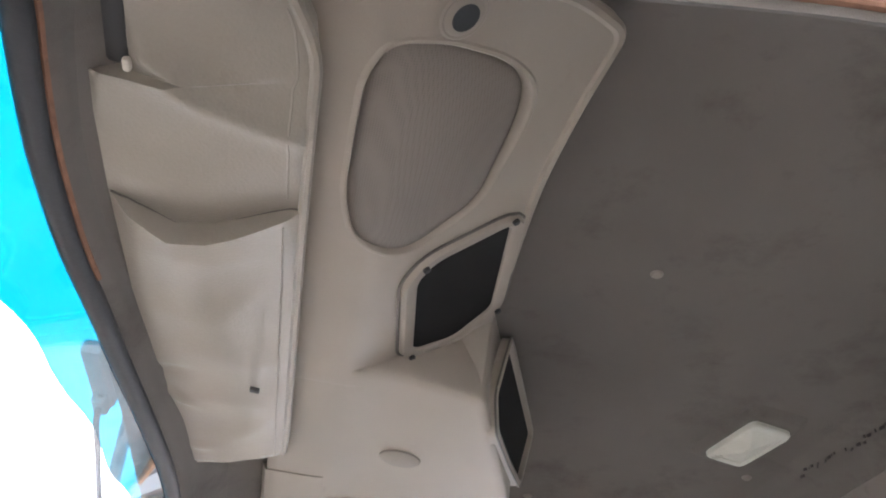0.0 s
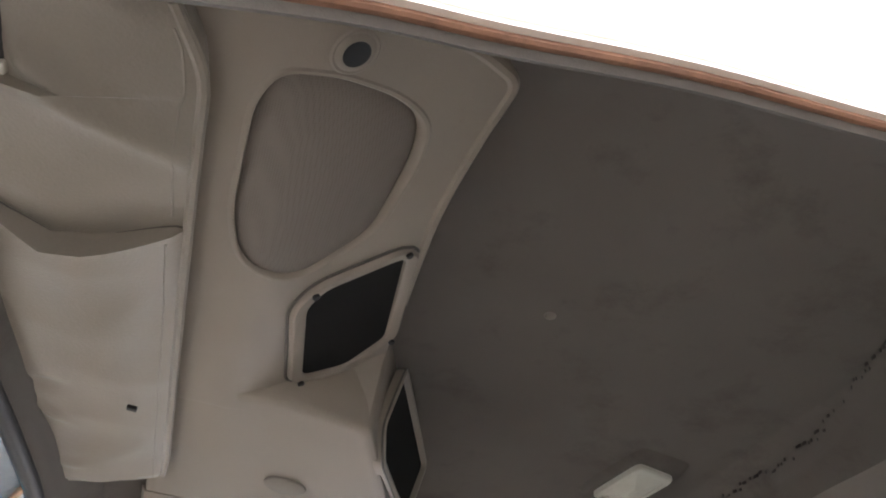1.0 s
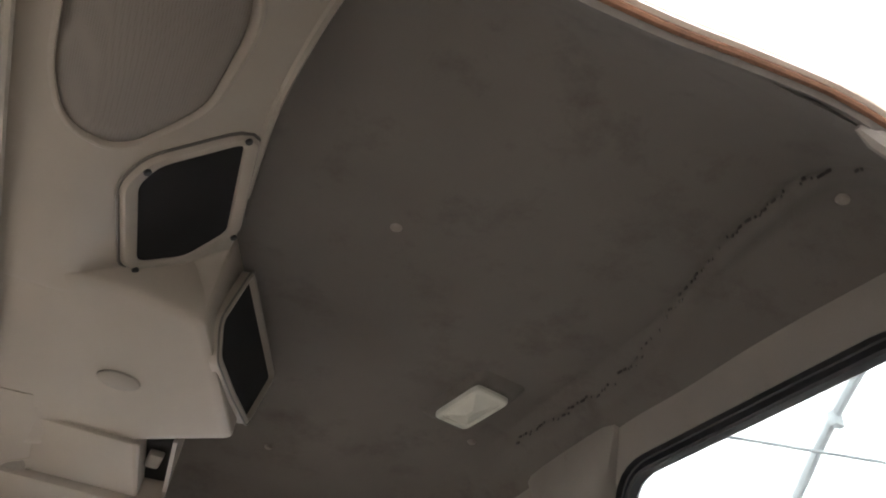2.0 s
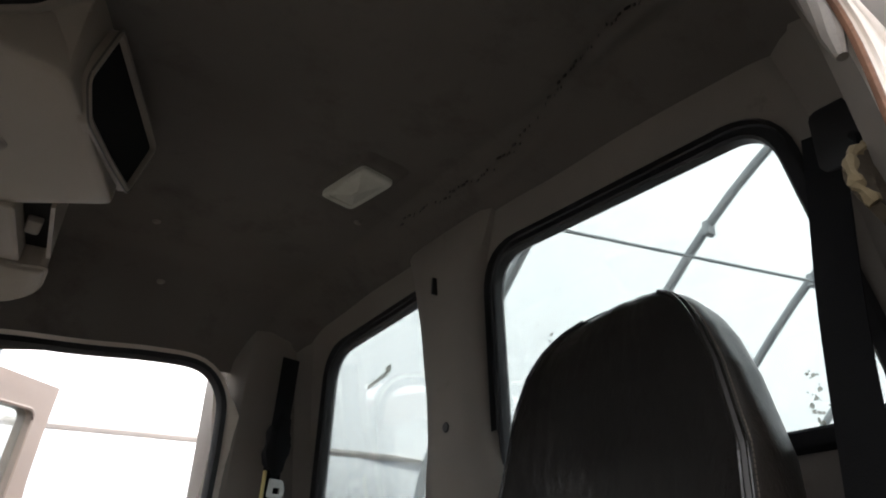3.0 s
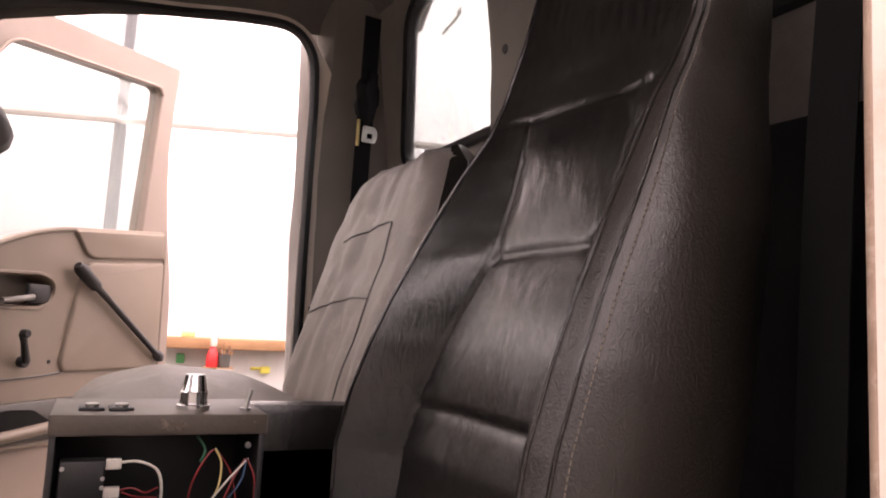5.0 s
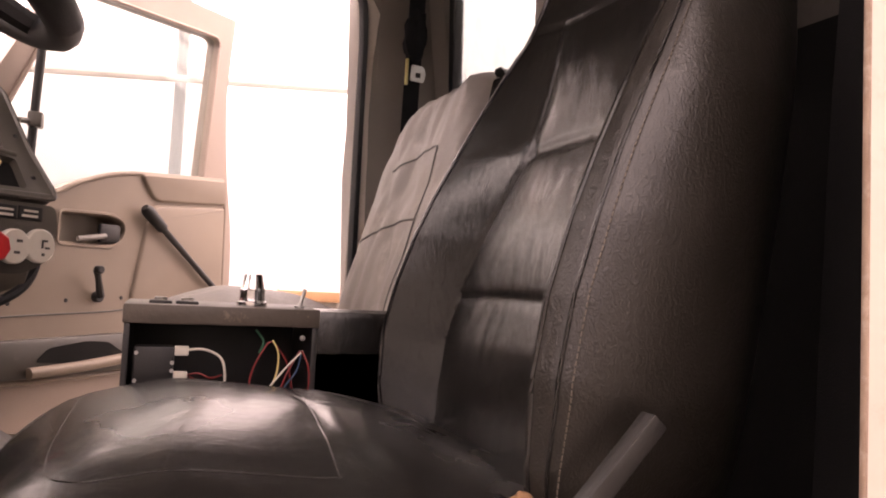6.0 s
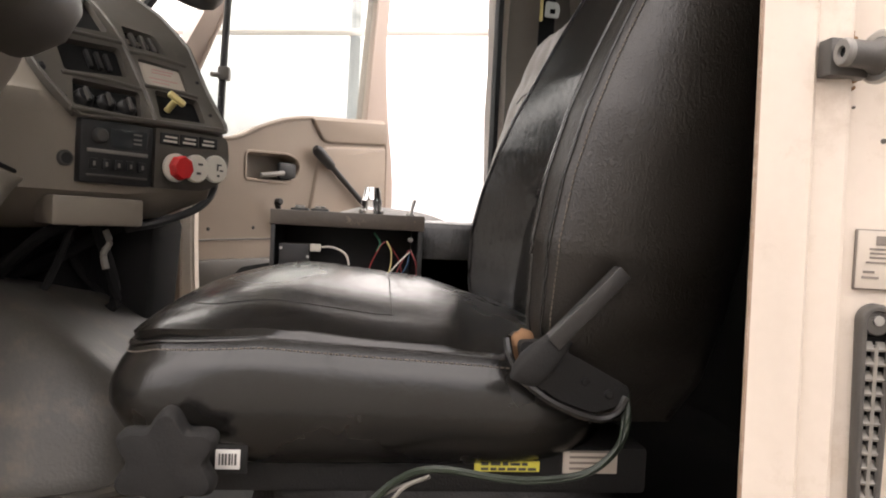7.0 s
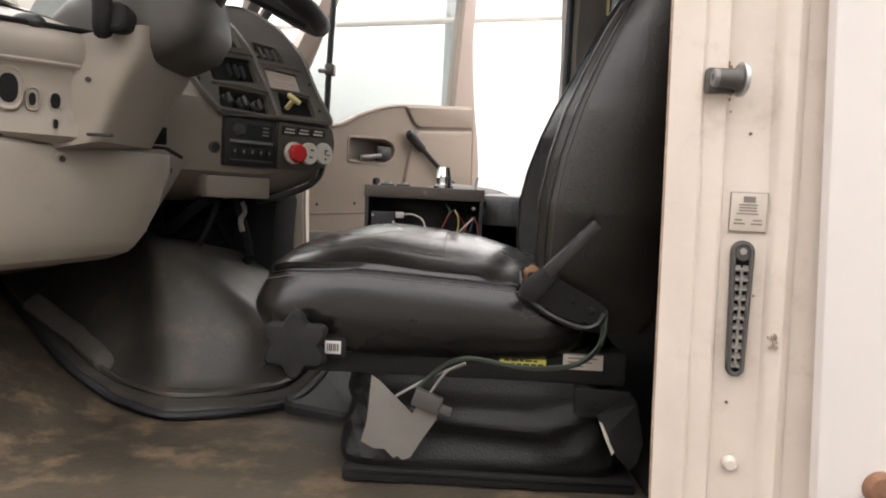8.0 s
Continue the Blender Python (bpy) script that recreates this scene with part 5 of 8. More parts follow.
loft(bm, [[V(lerp(0.222, 0.250, t) + dx, lerp(1.380, 1.605, t), z) for dx, z in ((0, 2.165), (0.007, 2.168), (0.008, 2.36), (0, 2.36))] for t in (0, 0.25, 0.5, 0.75, 1)])
part("slot_lip", bm, TAN, pod2)
bm = B()
box(bm, (0.195, 1.47, 2.172), (0.222, 1.53, 2.19), 0.006)
part("block", bm, TRIM, pod2, "pale block inside the slot")
bm = B()
endp = rounded([(-0.10, 1.628), (0.21, 1.622), (0.258, 1.60), (0.262, 1.74), (0.215, 1.845), (0.10, 1.88), (-0.10, 1.885)], [0, 0.02, 0.02, 0.06, 0.05, 0.05, 0], 6)
loft(bm, [[V(lerp(0.06, a, s), lerp(1.74, b, s), z) for a, b in endp] for s, z in ((0.90, 2.134), (0.96, 2.136), (0.99, 2.142), (1.0, 2.152), (1.0, 2.20), (0.99, 2.30))])
ep = part("end_panel", bm, TAN, console, "rounded tan end panel")
bm = B()
tube(bm, [V(a, b, 2.146) for a, b in endp[1:-1]], 0.004, 7)
part("end_lip", bm, TAN, ep)
bm = B()
disc(bm, (0.13, 1.82, 2.136), (0, 0, -1), 0.007, 0.003, 12, 0.001)
part("screw", bm, DARK, ep)

# visor: padded sheet folded up along the windscreen header
VZ = lambda x: 2.076 + (x + 0.236) * 0.31
vis = thing("sun_visor", (-0.16, 0.8, 2.10), "worn tan vinyl sun visor folded up along the windshield", "sun visor")


def visor_loop(y):
    xr = interp(y, [0.385, 0.395, 0.41, 0.43, 0.455, 0.49, 0.7, 1.195, 1.21], [-0.172, -0.140, -0.114, -0.096, -0.085, -0.080, -0.078, -0.070, -0.080])
    xf = interp(y, [0.385, 0.505, 0.506, 0.63, 0.91, 1.18, 1.21], [-0.205, -0.210, -0.238, -0.238, -0.230, -0.214, -0.205])
    return xf, xr


def pocket_y(u):
    return interp(u, [0, 0.1, 0.3, 0.5, 0.75, 1], [0.633, 0.655, 0.681, 0.682, 0.670, 0.656])


def visor_bag(y, u):
    """Sag of the cover: an open gathered pocket, a diagonal crease and soft folds."""
    k = min(1.0, 4 * u * (1 - u)) ** 0.5
    d = y - pocket_y(u)
    s = 0.015 * math.exp(-d / 0.055) * k if d > 0 else -0.014 * math.exp(d / 0.040) * k
    c = y - (0.472 + 0.095 * u)
    s += 0.0060 * math.exp(-(c / 0.016) ** 2) + (0.003 * math.exp(-c / 0.03) if c > 0 else 0)
    s -= 0.006 * math.exp(-((y - 0.935) / 0.012) ** 2 - ((u - 0.16) / 0.12) ** 2)
    s += 0.006 * math.exp(-((y - 0.965 - 0.2 * u) / 0.010) ** 2 - ((u - 0.16) / 0.10) ** 2) + 0.004 * math.exp(-((y - 1.14) / 0.01) ** 2 - ((u - 0.25) / 0.1) ** 2)
    s += ridge((y * 0.7, u * 0.12, 2.0), 14, 0.0022)
    return s * min(1.0, u / 0.08, (1 - u) / 0.05) + (noise.noise(V(y * 9, u * 3, 1)) * 0.004 + 0.009) * math.sin(math.pi * u)


bm = B()
ysv = sorted(set(lin(0.385, 1.21, 110) + [0.504, 0.507, 0.6662, 0.6675]))
ysv = [y for y in ysv if not 0.6635 < y < 0.670 or y in (0.6662, 0.6675)]
rows = []
for v in ysv:
    ring = []
    UN = 30
    for i in range(UN + 1):
        u = i / UN
        y = v + (pocket_y(u) - 0.667) * math.exp(-((v - 0.667) / 0.07) ** 2)
        xf, xr = visor_loop(y)
        x = lerp(xf, xr, u)
        ring.append(V(x, y, VZ(x) - 0.004 - visor_bag(y, u) * (1 if 0.39 < y < 1.2 else 0.3)))
    for i in range(UN, -1, -1):
        u = i / UN
        y = v + (pocket_y(u) - 0.667) * math.exp(-((v - 0.667) / 0.07) ** 2)
        xf, xr = visor_loop(y)
        x = lerp(xf, xr, u)
        ring.append(V(x, y, VZ(x) + 0.012))
    rows.append(ring)
loft(bm, rows)
part("padded_cover", bm, VISOR, vis, "creased tan vinyl cover with a gathered pocket")
bm = B()
tube(bm, spline([V(visor_loop(y)[1], y, VZ(visor_loop(y)[1]) - 0.003) for y in lin(0.42, 1.2, 14)], 4), 0.0055, 8)
hem = lambda y: V(lerp(*visor_loop(y), 0.905), y, VZ(lerp(*visor_loop(y), 0.905)) - 0.0036 - visor_bag(y, 0.905))
tube(bm, [hem(y) for y in lin(0.44, 0.645, 24)], 0.0013, 6)
tube(bm, [hem(y) for y in lin(0.67, 1.195, 50)], 0.0013, 6)
part("edge_piping", bm, VISOR, vis, "stitched vinyl edge piping")
# thin dark tubes paint the shadow line where the pocket gapes
for u0, u1 in ((0.015, 0.30), (0.62, 0.97)):
    bm = B()
    run = []
    for u in lin(u0, u1, 10):
        y = pocket_y(u) - 0.002
        xf, xr = visor_loop(y)
        x = lerp(xf, xr, u)
        run.append(V(x, y, VZ(x) - 0.005 - visor_bag(y, u)))
    big = 0 if u0 < 0.5 else 1
    tube(bm, run, [lerp(0.0010, 0.0002, abs(i / 9 - big)) for i in range(10)], 6)
    part("pocket_mouth", bm, BEZEL, vis, "dark line painting the shaded slit of the pocket")
bm = B()
box(bm, (-0.006, -0.004, -0.002), (0.006, 0.004, 0.003), 0.001, Matrix.Translation((-0.112, 0.978, VZ(-0.112) - 0.018)))
part("hole", bm, BLACK, vis, "small torn hole")
bm = B()
tube(bm, spline([(-0.224, 1.20, 2.085), (-0.226, 1.23, 2.083), (-0.215, 1.26, 2.09), (-0.20, 1.28, 2.10)], 5), 0.007, 8)
box(bm, (-0.235, 1.225, 2.083), (-0.195, 1.29, 2.11), 0.008)
part("pivot", bm, BLACK, vis, "black pivot bracket")
bm = B()
box(bm, (-0.228, 0.40, 2.078), (-0.206, 0.502, 2.10), 0.006)
part("pivot", bm, BLACK, vis, "black pivot bracket")
bm = B()
box(bm, (-0.212, 0.492, 2.074), (-0.206, 0.503, 2.086), 0.002)
part("clip", bm, BONE, vis, "pale clip")

lamp = thing("roof_lamp", (0.72, 1.22, 2.345), "square cream plastic roof lamp with a pyramid lens", "roof lamp")
LM = Matrix.Translation((0.719, 1.219, 2.343)) @ pose(0, 0, 0, 0, 0, 8)
bm = B()
loft(bm, [[LM @ V(a * s, b * s * 1.7, h) for a, b in superloop(0.045, 0.05, 32, 8)] for s, h in ((1.3, 0.006), (1.1, -0.008), (1.0, -0.010))])
part("base", bm, FABRIC, lamp, "fabric-covered raised base")
bm = B()
loft(bm, [[LM @ V(a * s, b * s * 1.72, h) for a, b in superloop(0.040, 0.042, 32, 9)] for s, h in ((1.0, -0.010), (1.0, -0.017), (0.96, -0.020), (0.80, -0.020), (0.78, -0.017))])
part("bezel", bm, LAMPC, lamp, "cream plastic bezel")
bm = B()
q = [LM @ V(a * 0.033, b * 0.059, -0.0175) for a, b in ((-1, -1), (1, -1), (1, 1), (-1, 1))]
tip = [LM @ V(a * 0.004, b * 0.012, -0.027) for a, b in ((-1, -1), (1, -1), (1, 1), (-1, 1))]
loft(bm, [q, tip])
part("lens", bm, LAMPC, lamp, "milky faceted lens", 0)
for x, y in ((0.383, 0.856), (0.437, 1.637), (0.848, 0.467), (0.80, 1.36), (0.52, 1.86)):
    bm = B()
    z = roof_z(x, y)
    disc(bm, (x, y, z + 0.003), (0, 0, -1), 0.011, 0.007, 18, 0.003, 0.009)
    solid("headliner_button", bm, TRIM, "small round headliner fixing button", "button", "", "headliner buttons")

# windscreen header, glass and front pillars
bm = B()
EDGE_W = [(-0.235, 0.25), (-0.250, 0.40), (-0.253, 0.44), (-0.258, 0.48), (-0.264, 0.547), (-0.2655, 0.60), (-0.2635, 0.685), (-0.253, 0.78), (-0.242, 0.89), (-0.223, 1.055), (-0.212, 1.2), (-0.215, 1.45), (-0.235, 1.70), (-0.235, 2.03)]
ws = spline([V(a, b, 2.032 + 0.010 * (1 - ((b - MID) / 0.8) ** 2)) for a, b in EDGE_W], 4)
tube(bm, ws, 0.0108, 10)
seal_w = part("windscreen_seal", bm, RUBBER, None)
tagged(seal_w, "thick black rubber windshield seal", "window seal", "", "structure")
bm = B()
tube(bm, [p + V(0.0105, 0, 0.005) for p in ws if 0.40 < p.y < 0.74], 0.0032, 6)
tagged(part("windscreen_trim", bm, RUST), "rusty brown strip beside the windshield seal", "trim", "", "structure")
bm = B()
loft(bm, [[p + V(0.007, 0, 0.006), p + V(0.012, 0, 0.010), p + V(0.017, 0, 0.022), p + V(0.022, 0, 0.045), p + V(0.05, 0, 0.085), p + V(0.05, 0, 0.10), p + V(0.0, 0, 0.03)] for p in ws])
tagged(part("windscreen_header", bm, FABRIC), "grey-brown fabric header strip above the windshield", "trim", "", "structure")
wd = V(-0.62, 0, -0.78).normalized()


def band(y):
    return interp(y, [0.56, 0.64, 0.70, 0.86, 2.0], [0.16, 0.076, 0.062, 0.050, 0.055]) + 0.004 * math.sin(y * 31)


for nm, lo, hi, mt, lb in (("windshield_shade_band", lambda y: 0.0, band, SHADE, "blue tinted shade band of the windshield"), ("windshield", band, lambda y: 1.0, WIND, "clear windshield glass")):
    bm = B()
    loft(bm, [[p + V(-0.006, 0, -0.004) + wd * lo(p.y) for p in ws], [p + V(-0.006, 0, -0.004) + wd * hi(p.y) for p in ws]], closed=False, cap=False)
    g = tagged(part(nm, bm, mt), lb, "windshield", "", "structure")
    g.visible_shadow = False
# marker bracket and cable outside the windshield
mb = thing("marker_bracket", (-0.31, 1.03, 2.08), "pale bracket with a dark cable outside the windshield", "bracket")
bm = B()
box(bm, (-0.325, 0.96, 2.088), (-0.30, 1.10, 2.108), 0.004)
box(bm, (-0.32, 1.06, 2.074), (-0.302, 1.095, 2.092), 0.003)
part("plate", bm, WHITEP, mb)
bm = B()
tube(bm, spline([(-0.31, 1.06, 2.086), (-0.312, 1.10, 2.062), (-0.31, 1.15, 2.046), (-0.31, 1.25, 2.018), (-0.312, 1.4, 1.98)], 5), 0.0045, 8)
part("cable", bm, BLACK, mb, "dark cable")
for m in (1, -1):
    ys = con_side(m)
    bm = B()
    rows = []
    for p in spline([(-0.20, 0.345, 2.03), (-0.27, 0.31, 1.9), (-0.36, 0.275, 1.75), (-0.50, 0.24, 1.55), (-0.66, 0.21, 1.32), (-0.74, 0.2, 1.0)], 4):
        rows.append([V(p.x + a, ys(p.y + b), p.z + c) for a, b, c in ((-0.045, 0.0, -0.02), (-0.03, 0.045, -0.01), (0.0, 0.055, 0.0), (0.028, 0.04, 0.015), (0.035, 0.0, 0.02), (0.02, -0.03, 0.015), (-0.03, -0.03, -0.015))])
    loft(bm, rows)
    solid("front_pillar", bm, TRIM, "grey trimmed windshield pillar", "pillar", "structure", "front pillars")

# ---- dashboard ----
DA, DU, DN = V(-0.14, 0.86, 0), V(0.653, 0.757, 0), V(0.757, -0.653, 0)


def lean(z):
    return interp(z, [1.345, 1.424, 1.509, 1.576, 1.634, 1.672, 1.70], [0, 0.064, 0.124, 0.208, 0.31, 0.404, 0.5])


def dash(u, z, d=0.0):
    """A place on the switch panel, which turns towards the driver and leans away above; d: out of it."""
    tilt = 0.0 if z < 1.34 else 0.6
    return V(DA.x, DA.y, z) + DU * u - DN * lean(z) + (DN * math.cos(tilt) + V(0, 0, math.sin(tilt))) * d


def dash_block(bm, u0, u1, z0, z1, d0, d1, bevel=0.002):
    """A block on the switch panel between two depths."""
    t = B()
    box(t, (u0, z0, d0), (u1, z1, d1), bevel)
    bmesh.ops.subdivide_edges(t, edges=[e for e in t.edges if abs(e.verts[0].co.x - e.verts[1].co.x) > 0.03 or abs(e.verts[0].co.y - e.verts[1].co.y) > 0.03], cuts=2)
    for v in t.verts:
        v.co = dash(v.co.x, v.co.y, v.co.z)
    me = bpy.data.meshes.new("tmp")
    t.to_mesh(me)
    t.free()
    bm.from_mesh(me)
    bpy.data.meshes.remove(me)
    return bm


def dash_cut(outer, holes, d, thick):
    bm = B()
    plate(bm, outer, lambda a, b, q: dash(a, b, d - q), holes, thick)
    return bm


panel = thing("dashboard", (-0.1, 1.0, 1.2), "tan and brown truck dashboard with switch panel turned to the driver", "dashboard")
# main moulding under the bezel
bm = B()
zz = [1.165, 1.19, 1.222, 1.24, 1.30, 1.34, 1.358, 1.368, 1.374, 1.38, 1.40, 1.424, 1.47, 1.509, 1.55, 1.60, 1.65, 1.69]
us = [-0.20, -0.12, -0.05, 0.0, 0.03, 0.05, 0.060, 0.068, 0.074, 0.08, 0.10, 0.2, 0.3, 0.36, 0.388, 0.400, 0.402]


def main_face(u, z):
    d = -0.012
    low = interp(u, [0.2, 0.3, 0.35, 0.385, 0.402], [1.165, 1.185, 1.210, 1.245, 1.285])
    if z < 1.30:
        z = lerp(low, 1.30, (z - 1.165) / 0.135)
    if u > 0.37:
        d -= 0.06 * ((u - 0.37) / 0.032) ** 2
    if z < 1.225:
        d -= 0.10 * ((1.225 - z) / 0.06) ** 1.3
    if u < 0.05:
        d -= 0.05 * ((0.05 - u) / 0.25) ** 2
    leaning = dash(u, z, d)
    if u > 0.079 or z > 1.424:
        return leaning
    back = interp(z, [1.34, 1.362, 1.370, 1.376, 1.40, 1.424], [0, 0.001, 0.006, 0.022, 0.045, 0.066])
    upright = V(DA.x, DA.y, z) + DU * u + DN * (d - back)
    return upright.lerp(leaning, interp(u, [0.05, 0.060, 0.079], [0, 0.12, 1]))


gridmesh(bm, us, zz, main_face)
ex = bmesh.ops.extrude_face_region(bm, geom=bm.faces[:])
for v in [g for g in ex["geom"] if isinstance(g, bmesh.types.BMVert)]:
    v.co += V(-0.10, 0.05, -0.01)
body = part("dash_body", bm, BROWN, panel, "brown grained dash moulding")
# solid black block paints the shade of the gap beside the column
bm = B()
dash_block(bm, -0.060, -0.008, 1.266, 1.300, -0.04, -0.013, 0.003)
part("side_opening_shade", bm, CARPET_SHADE, body, "black block painting the shaded gap beside the column")
bm = B()
disc(bm, dash(0.070, 1.405, 0.006), DN, 0.005, 0.003, 12, 0.001)
part("screw", bm, BLACK, body)
# dark rubber edging round the free end of the panel
bm = B()
tube(bm, spline([main_face(0.4, 1.60), main_face(0.402, 1.50), main_face(0.402, 1.40), main_face(0.402, 1.33), dash(0.402, 1.29, -0.06), dash(0.388, 1.248, -0.03), dash(0.35, 1.208, -0.02), dash(0.28, 1.178, -0.03), dash(0.22, 1.163, -0.045)], 5), 0.0075, 8)
part("edge_rubber", bm, RUBBER, body, "dark rubber edging of the dash end")
# rear return of the panel on the passenger side
bm = B()
loft(bm, [[dash(0.402, z, -0.05), dash(0.404, z, -0.09), dash(0.40, z, -0.2), dash(0.36, z, -0.25), dash(0.36, z, -0.10)] for z in [1.252, 1.27] + [q for q in zz if q > 1.29]])
part("panel_end", bm, DARK, panel, "dark end of the switch panel")
# bezel with its openings
bez = rounded([(0.058, 1.43), (0.066, 1.396), (0.098, 1.338), (0.235, 1.342), (0.392, 1.344), (0.386, 1.40), (0.388, 1.51), (0.39, 1.61), (0.36, 1.655), (0.25, 1.625), (0.16, 1.56), (0.075, 1.50)], [0.01, 0.02, 0.012, 0.02, 0.02, 0.03, 0.03, 0.04, 0.03, 0.03, 0.03, 0.02], 4)
O_KNOB = rounded([(0.098, 1.353), (0.115, 1.398), (0.230, 1.394), (0.212, 1.347)], 0.006, 3)
O_SLOT = rounded([(0.25, 1.354), (0.266, 1.407), (0.352, 1.401), (0.346, 1.357)], 0.006, 3)
O_PAPER = rounded([(0.252, 1.415), (0.257, 1.463), (0.345, 1.460), (0.342, 1.416)], 0.006, 3)
O_UP = rounded([(0.108, 1.410), (0.110, 1.468), (0.226, 1.474), (0.222, 1.420)], 0.006, 3)
O_VENT = rounded([(0.248, 1.484), (0.256, 1.526), (0.318, 1.522), (0.328, 1.484)], 0.006, 3)
O_TOP = rounded([(0.135, 1.494), (0.150, 1.535), (0.222, 1.57), (0.215, 1.50)], 0.006, 3)
bz = part("bezel", dash_cut(bez, [O_KNOB, O_SLOT, O_PAPER, O_UP, O_VENT, O_TOP], 0.004, 0.014), BEZEL, panel, "dark brown switch bezel with openings")
bm = B()
rim = [dash(a, b, 0.005) for a, b in bez]
tube(bm, rim + rim[:1], 0.0035, 6)
part("bezel_lip", bm, BEZEL, bz)
# moulded ribs that frame the bezel's openings
for line in ([(0.238, 1.346), (0.243, 1.41), (0.240, 1.47), (0.238, 1.53), (0.236, 1.60)], [(0.10, 1.404), (0.17, 1.406), (0.236, 1.400)], [(0.243, 1.410), (0.30, 1.411), (0.355, 1.408)], [(0.243, 1.472), (0.30, 1.474), (0.36, 1.470)], [(0.085, 1.482), (0.15, 1.484), (0.235, 1.486)], [(0.09, 1.345), (0.16, 1.344), (0.236, 1.344), (0.38, 1.349)]):
    bm = B()
    tube(bm, spline([dash(a, b, 0.004) for a, b in line], 4), 0.0042, 8)
    part("bezel_rib", bm, BEZEL, bz)
# shallow black plates paint the shade of deep openings
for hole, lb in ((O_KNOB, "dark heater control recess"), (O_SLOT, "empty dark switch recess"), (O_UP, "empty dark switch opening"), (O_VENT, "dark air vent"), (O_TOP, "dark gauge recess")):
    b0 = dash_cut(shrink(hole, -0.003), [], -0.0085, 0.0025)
    part("recess", b0, CARPET_SHADE, bz, lb)
bm = dash_cut(shrink(O_PAPER, 0.001), [], -0.002, 0.003)
pp = part("paper_card", bm, PLATE, bz, "creased pale card with faded pink lines")
pink = surface("faded_pink_print", (0.50, 0.30, 0.27), (0.58, 0.38, 0.34), 0.6, 90, 30, 0.0)
for k, (z, u0, u1) in enumerate(((1.452, 0.285, 0.328), (1.446, 0.282, 0.322), (1.434, 0.272, 0.33), (1.427, 0.275, 0.31))):
    bm = B()
    dash_block(bm, u0, u1, z - 0.0012, z + 0.0012, -0.002, -0.0012, 0.0)
    part("print_bar", bm, pink, pp)
for u, z in ((0.129, 1.374), (0.165, 1.371), (0.200, 1.368)):
    bm = B()
    ax = DN * 0.825 + V(0, 0, 0.565)
    disc(bm, dash(u, z, -0.009), ax, 0.0165, 0.011, 22, 0.003, 0.0145)
    k = part("heater_knob", bm, BLACK, bz, "black round heater knob")
    bm = B()
    box(bm, (-0.003, -0.013, 0.0), (0.003, 0.013, 0.008), 0.002, Matrix.Translation(dash(u, z, 0.001)) @ ax.to_track_quat("Z", "Y").to_matrix().to_4x4())
    part("grip", bm, DARK, k)
for u in (0.158, 0.176, 0.192):
    bm = B()
    dash_block(bm, u, u + 0.006, 1.428, 1.457, -0.004, 0.004, 0.001)
    part("switch_clip", bm, BLACK, bz, "black switch clip")
for u in (0.268, 0.288, 0.305):
    bm = B()
    dash_block(bm, u, u + 0.007, 1.490, 1.518, -0.008, 0.001, 0.001)
    part("vent_louvre", bm, DARK, bz)
for u, z in ((0.088, 1.362), (0.072, 1.412), (0.243, 1.400), (0.365, 1.375), (0.372, 1.44)):
    bm = B()
    disc(bm, dash(u, z, 0.003), DN, 0.0035, 0.003, 10)
    part("screw", bm, BLACK, bz)
# yellow pull knob
bm = B()
tube(bm, [dash(0.284, 1.379, -0.02), dash(0.285, 1.380, 0.018)], 0.006, 10)
box(bm, (-0.006, -0.017, 0.0), (0.006, 0.017, 0.011), 0.004, Matrix.Translation(dash(0.287, 1.383, 0.016)) @ (DN + V(0, 0, 0.4)).to_track_quat("Z", "Y").to_matrix().to_4x4() @ pose(0, 0, 0, 0, 0, 55))
part("pull_knob", bm, YELLOWK, panel, "faded yellow plastic pull knob")
# radio
bm = B()
dash_block(bm, 0.108, 0.234, 1.236, 1.336, -0.02, 0.003, 0.003)
rad = part("radio", bm, BLACK, panel, "black cassette radio")
bm = B()
dash_block(bm, 0.118, 0.224, 1.284, 1.290, 0.002, 0.005, 0.001)
part("trim_strip", bm, GREYM, rad)
bm = B()
dash_block(bm, 0.118, 0.224, 1.246, 1.250, 0.002, 0.005, 0.001)
part("trim_strip", bm, DARK, rad)
bm = B()
dash_block(bm, 0.158, 0.222, 1.294, 1.326, 0.002, 0.0034, 0.001)
part("display", bm, surface("radio_display", (0.02, 0.022, 0.024), (0.035, 0.038, 0.04), 0.15, 90, 10, 0.0), rad, "dark glossy radio display")
bm = B()
disc(bm, dash(0.138, 1.311, 0.002), DN, 0.0125, 0.012, 22, 0.002, 0.011)
part("volume_knob", bm, DARK, rad, "round volume knob")
for k in range(5):
    bm = B()
    dash_block(bm, 0.122 + k * 0.021, 0.136 + k * 0.021, 1.258, 1.275, 0.002, 0.007, 0.0015)
    b1 = part("preset_button", bm, BLACK, rad)
    bm = B()
    dash_block(bm, 0.127 + k * 0.021, 0.131 + k * 0.021, 1.263, 1.270, 0.0068, 0.0076, 0.0)
    part("mark", bm, GREYM, b1)
for z in (1.303, 1.310, 1.318):
    bm = B()
    dash_block(bm, 0.197, 0.212, z, z + 0.003, 0.003, 0.0042, 0.0)
    part("mark", bm, GREYM, rad)
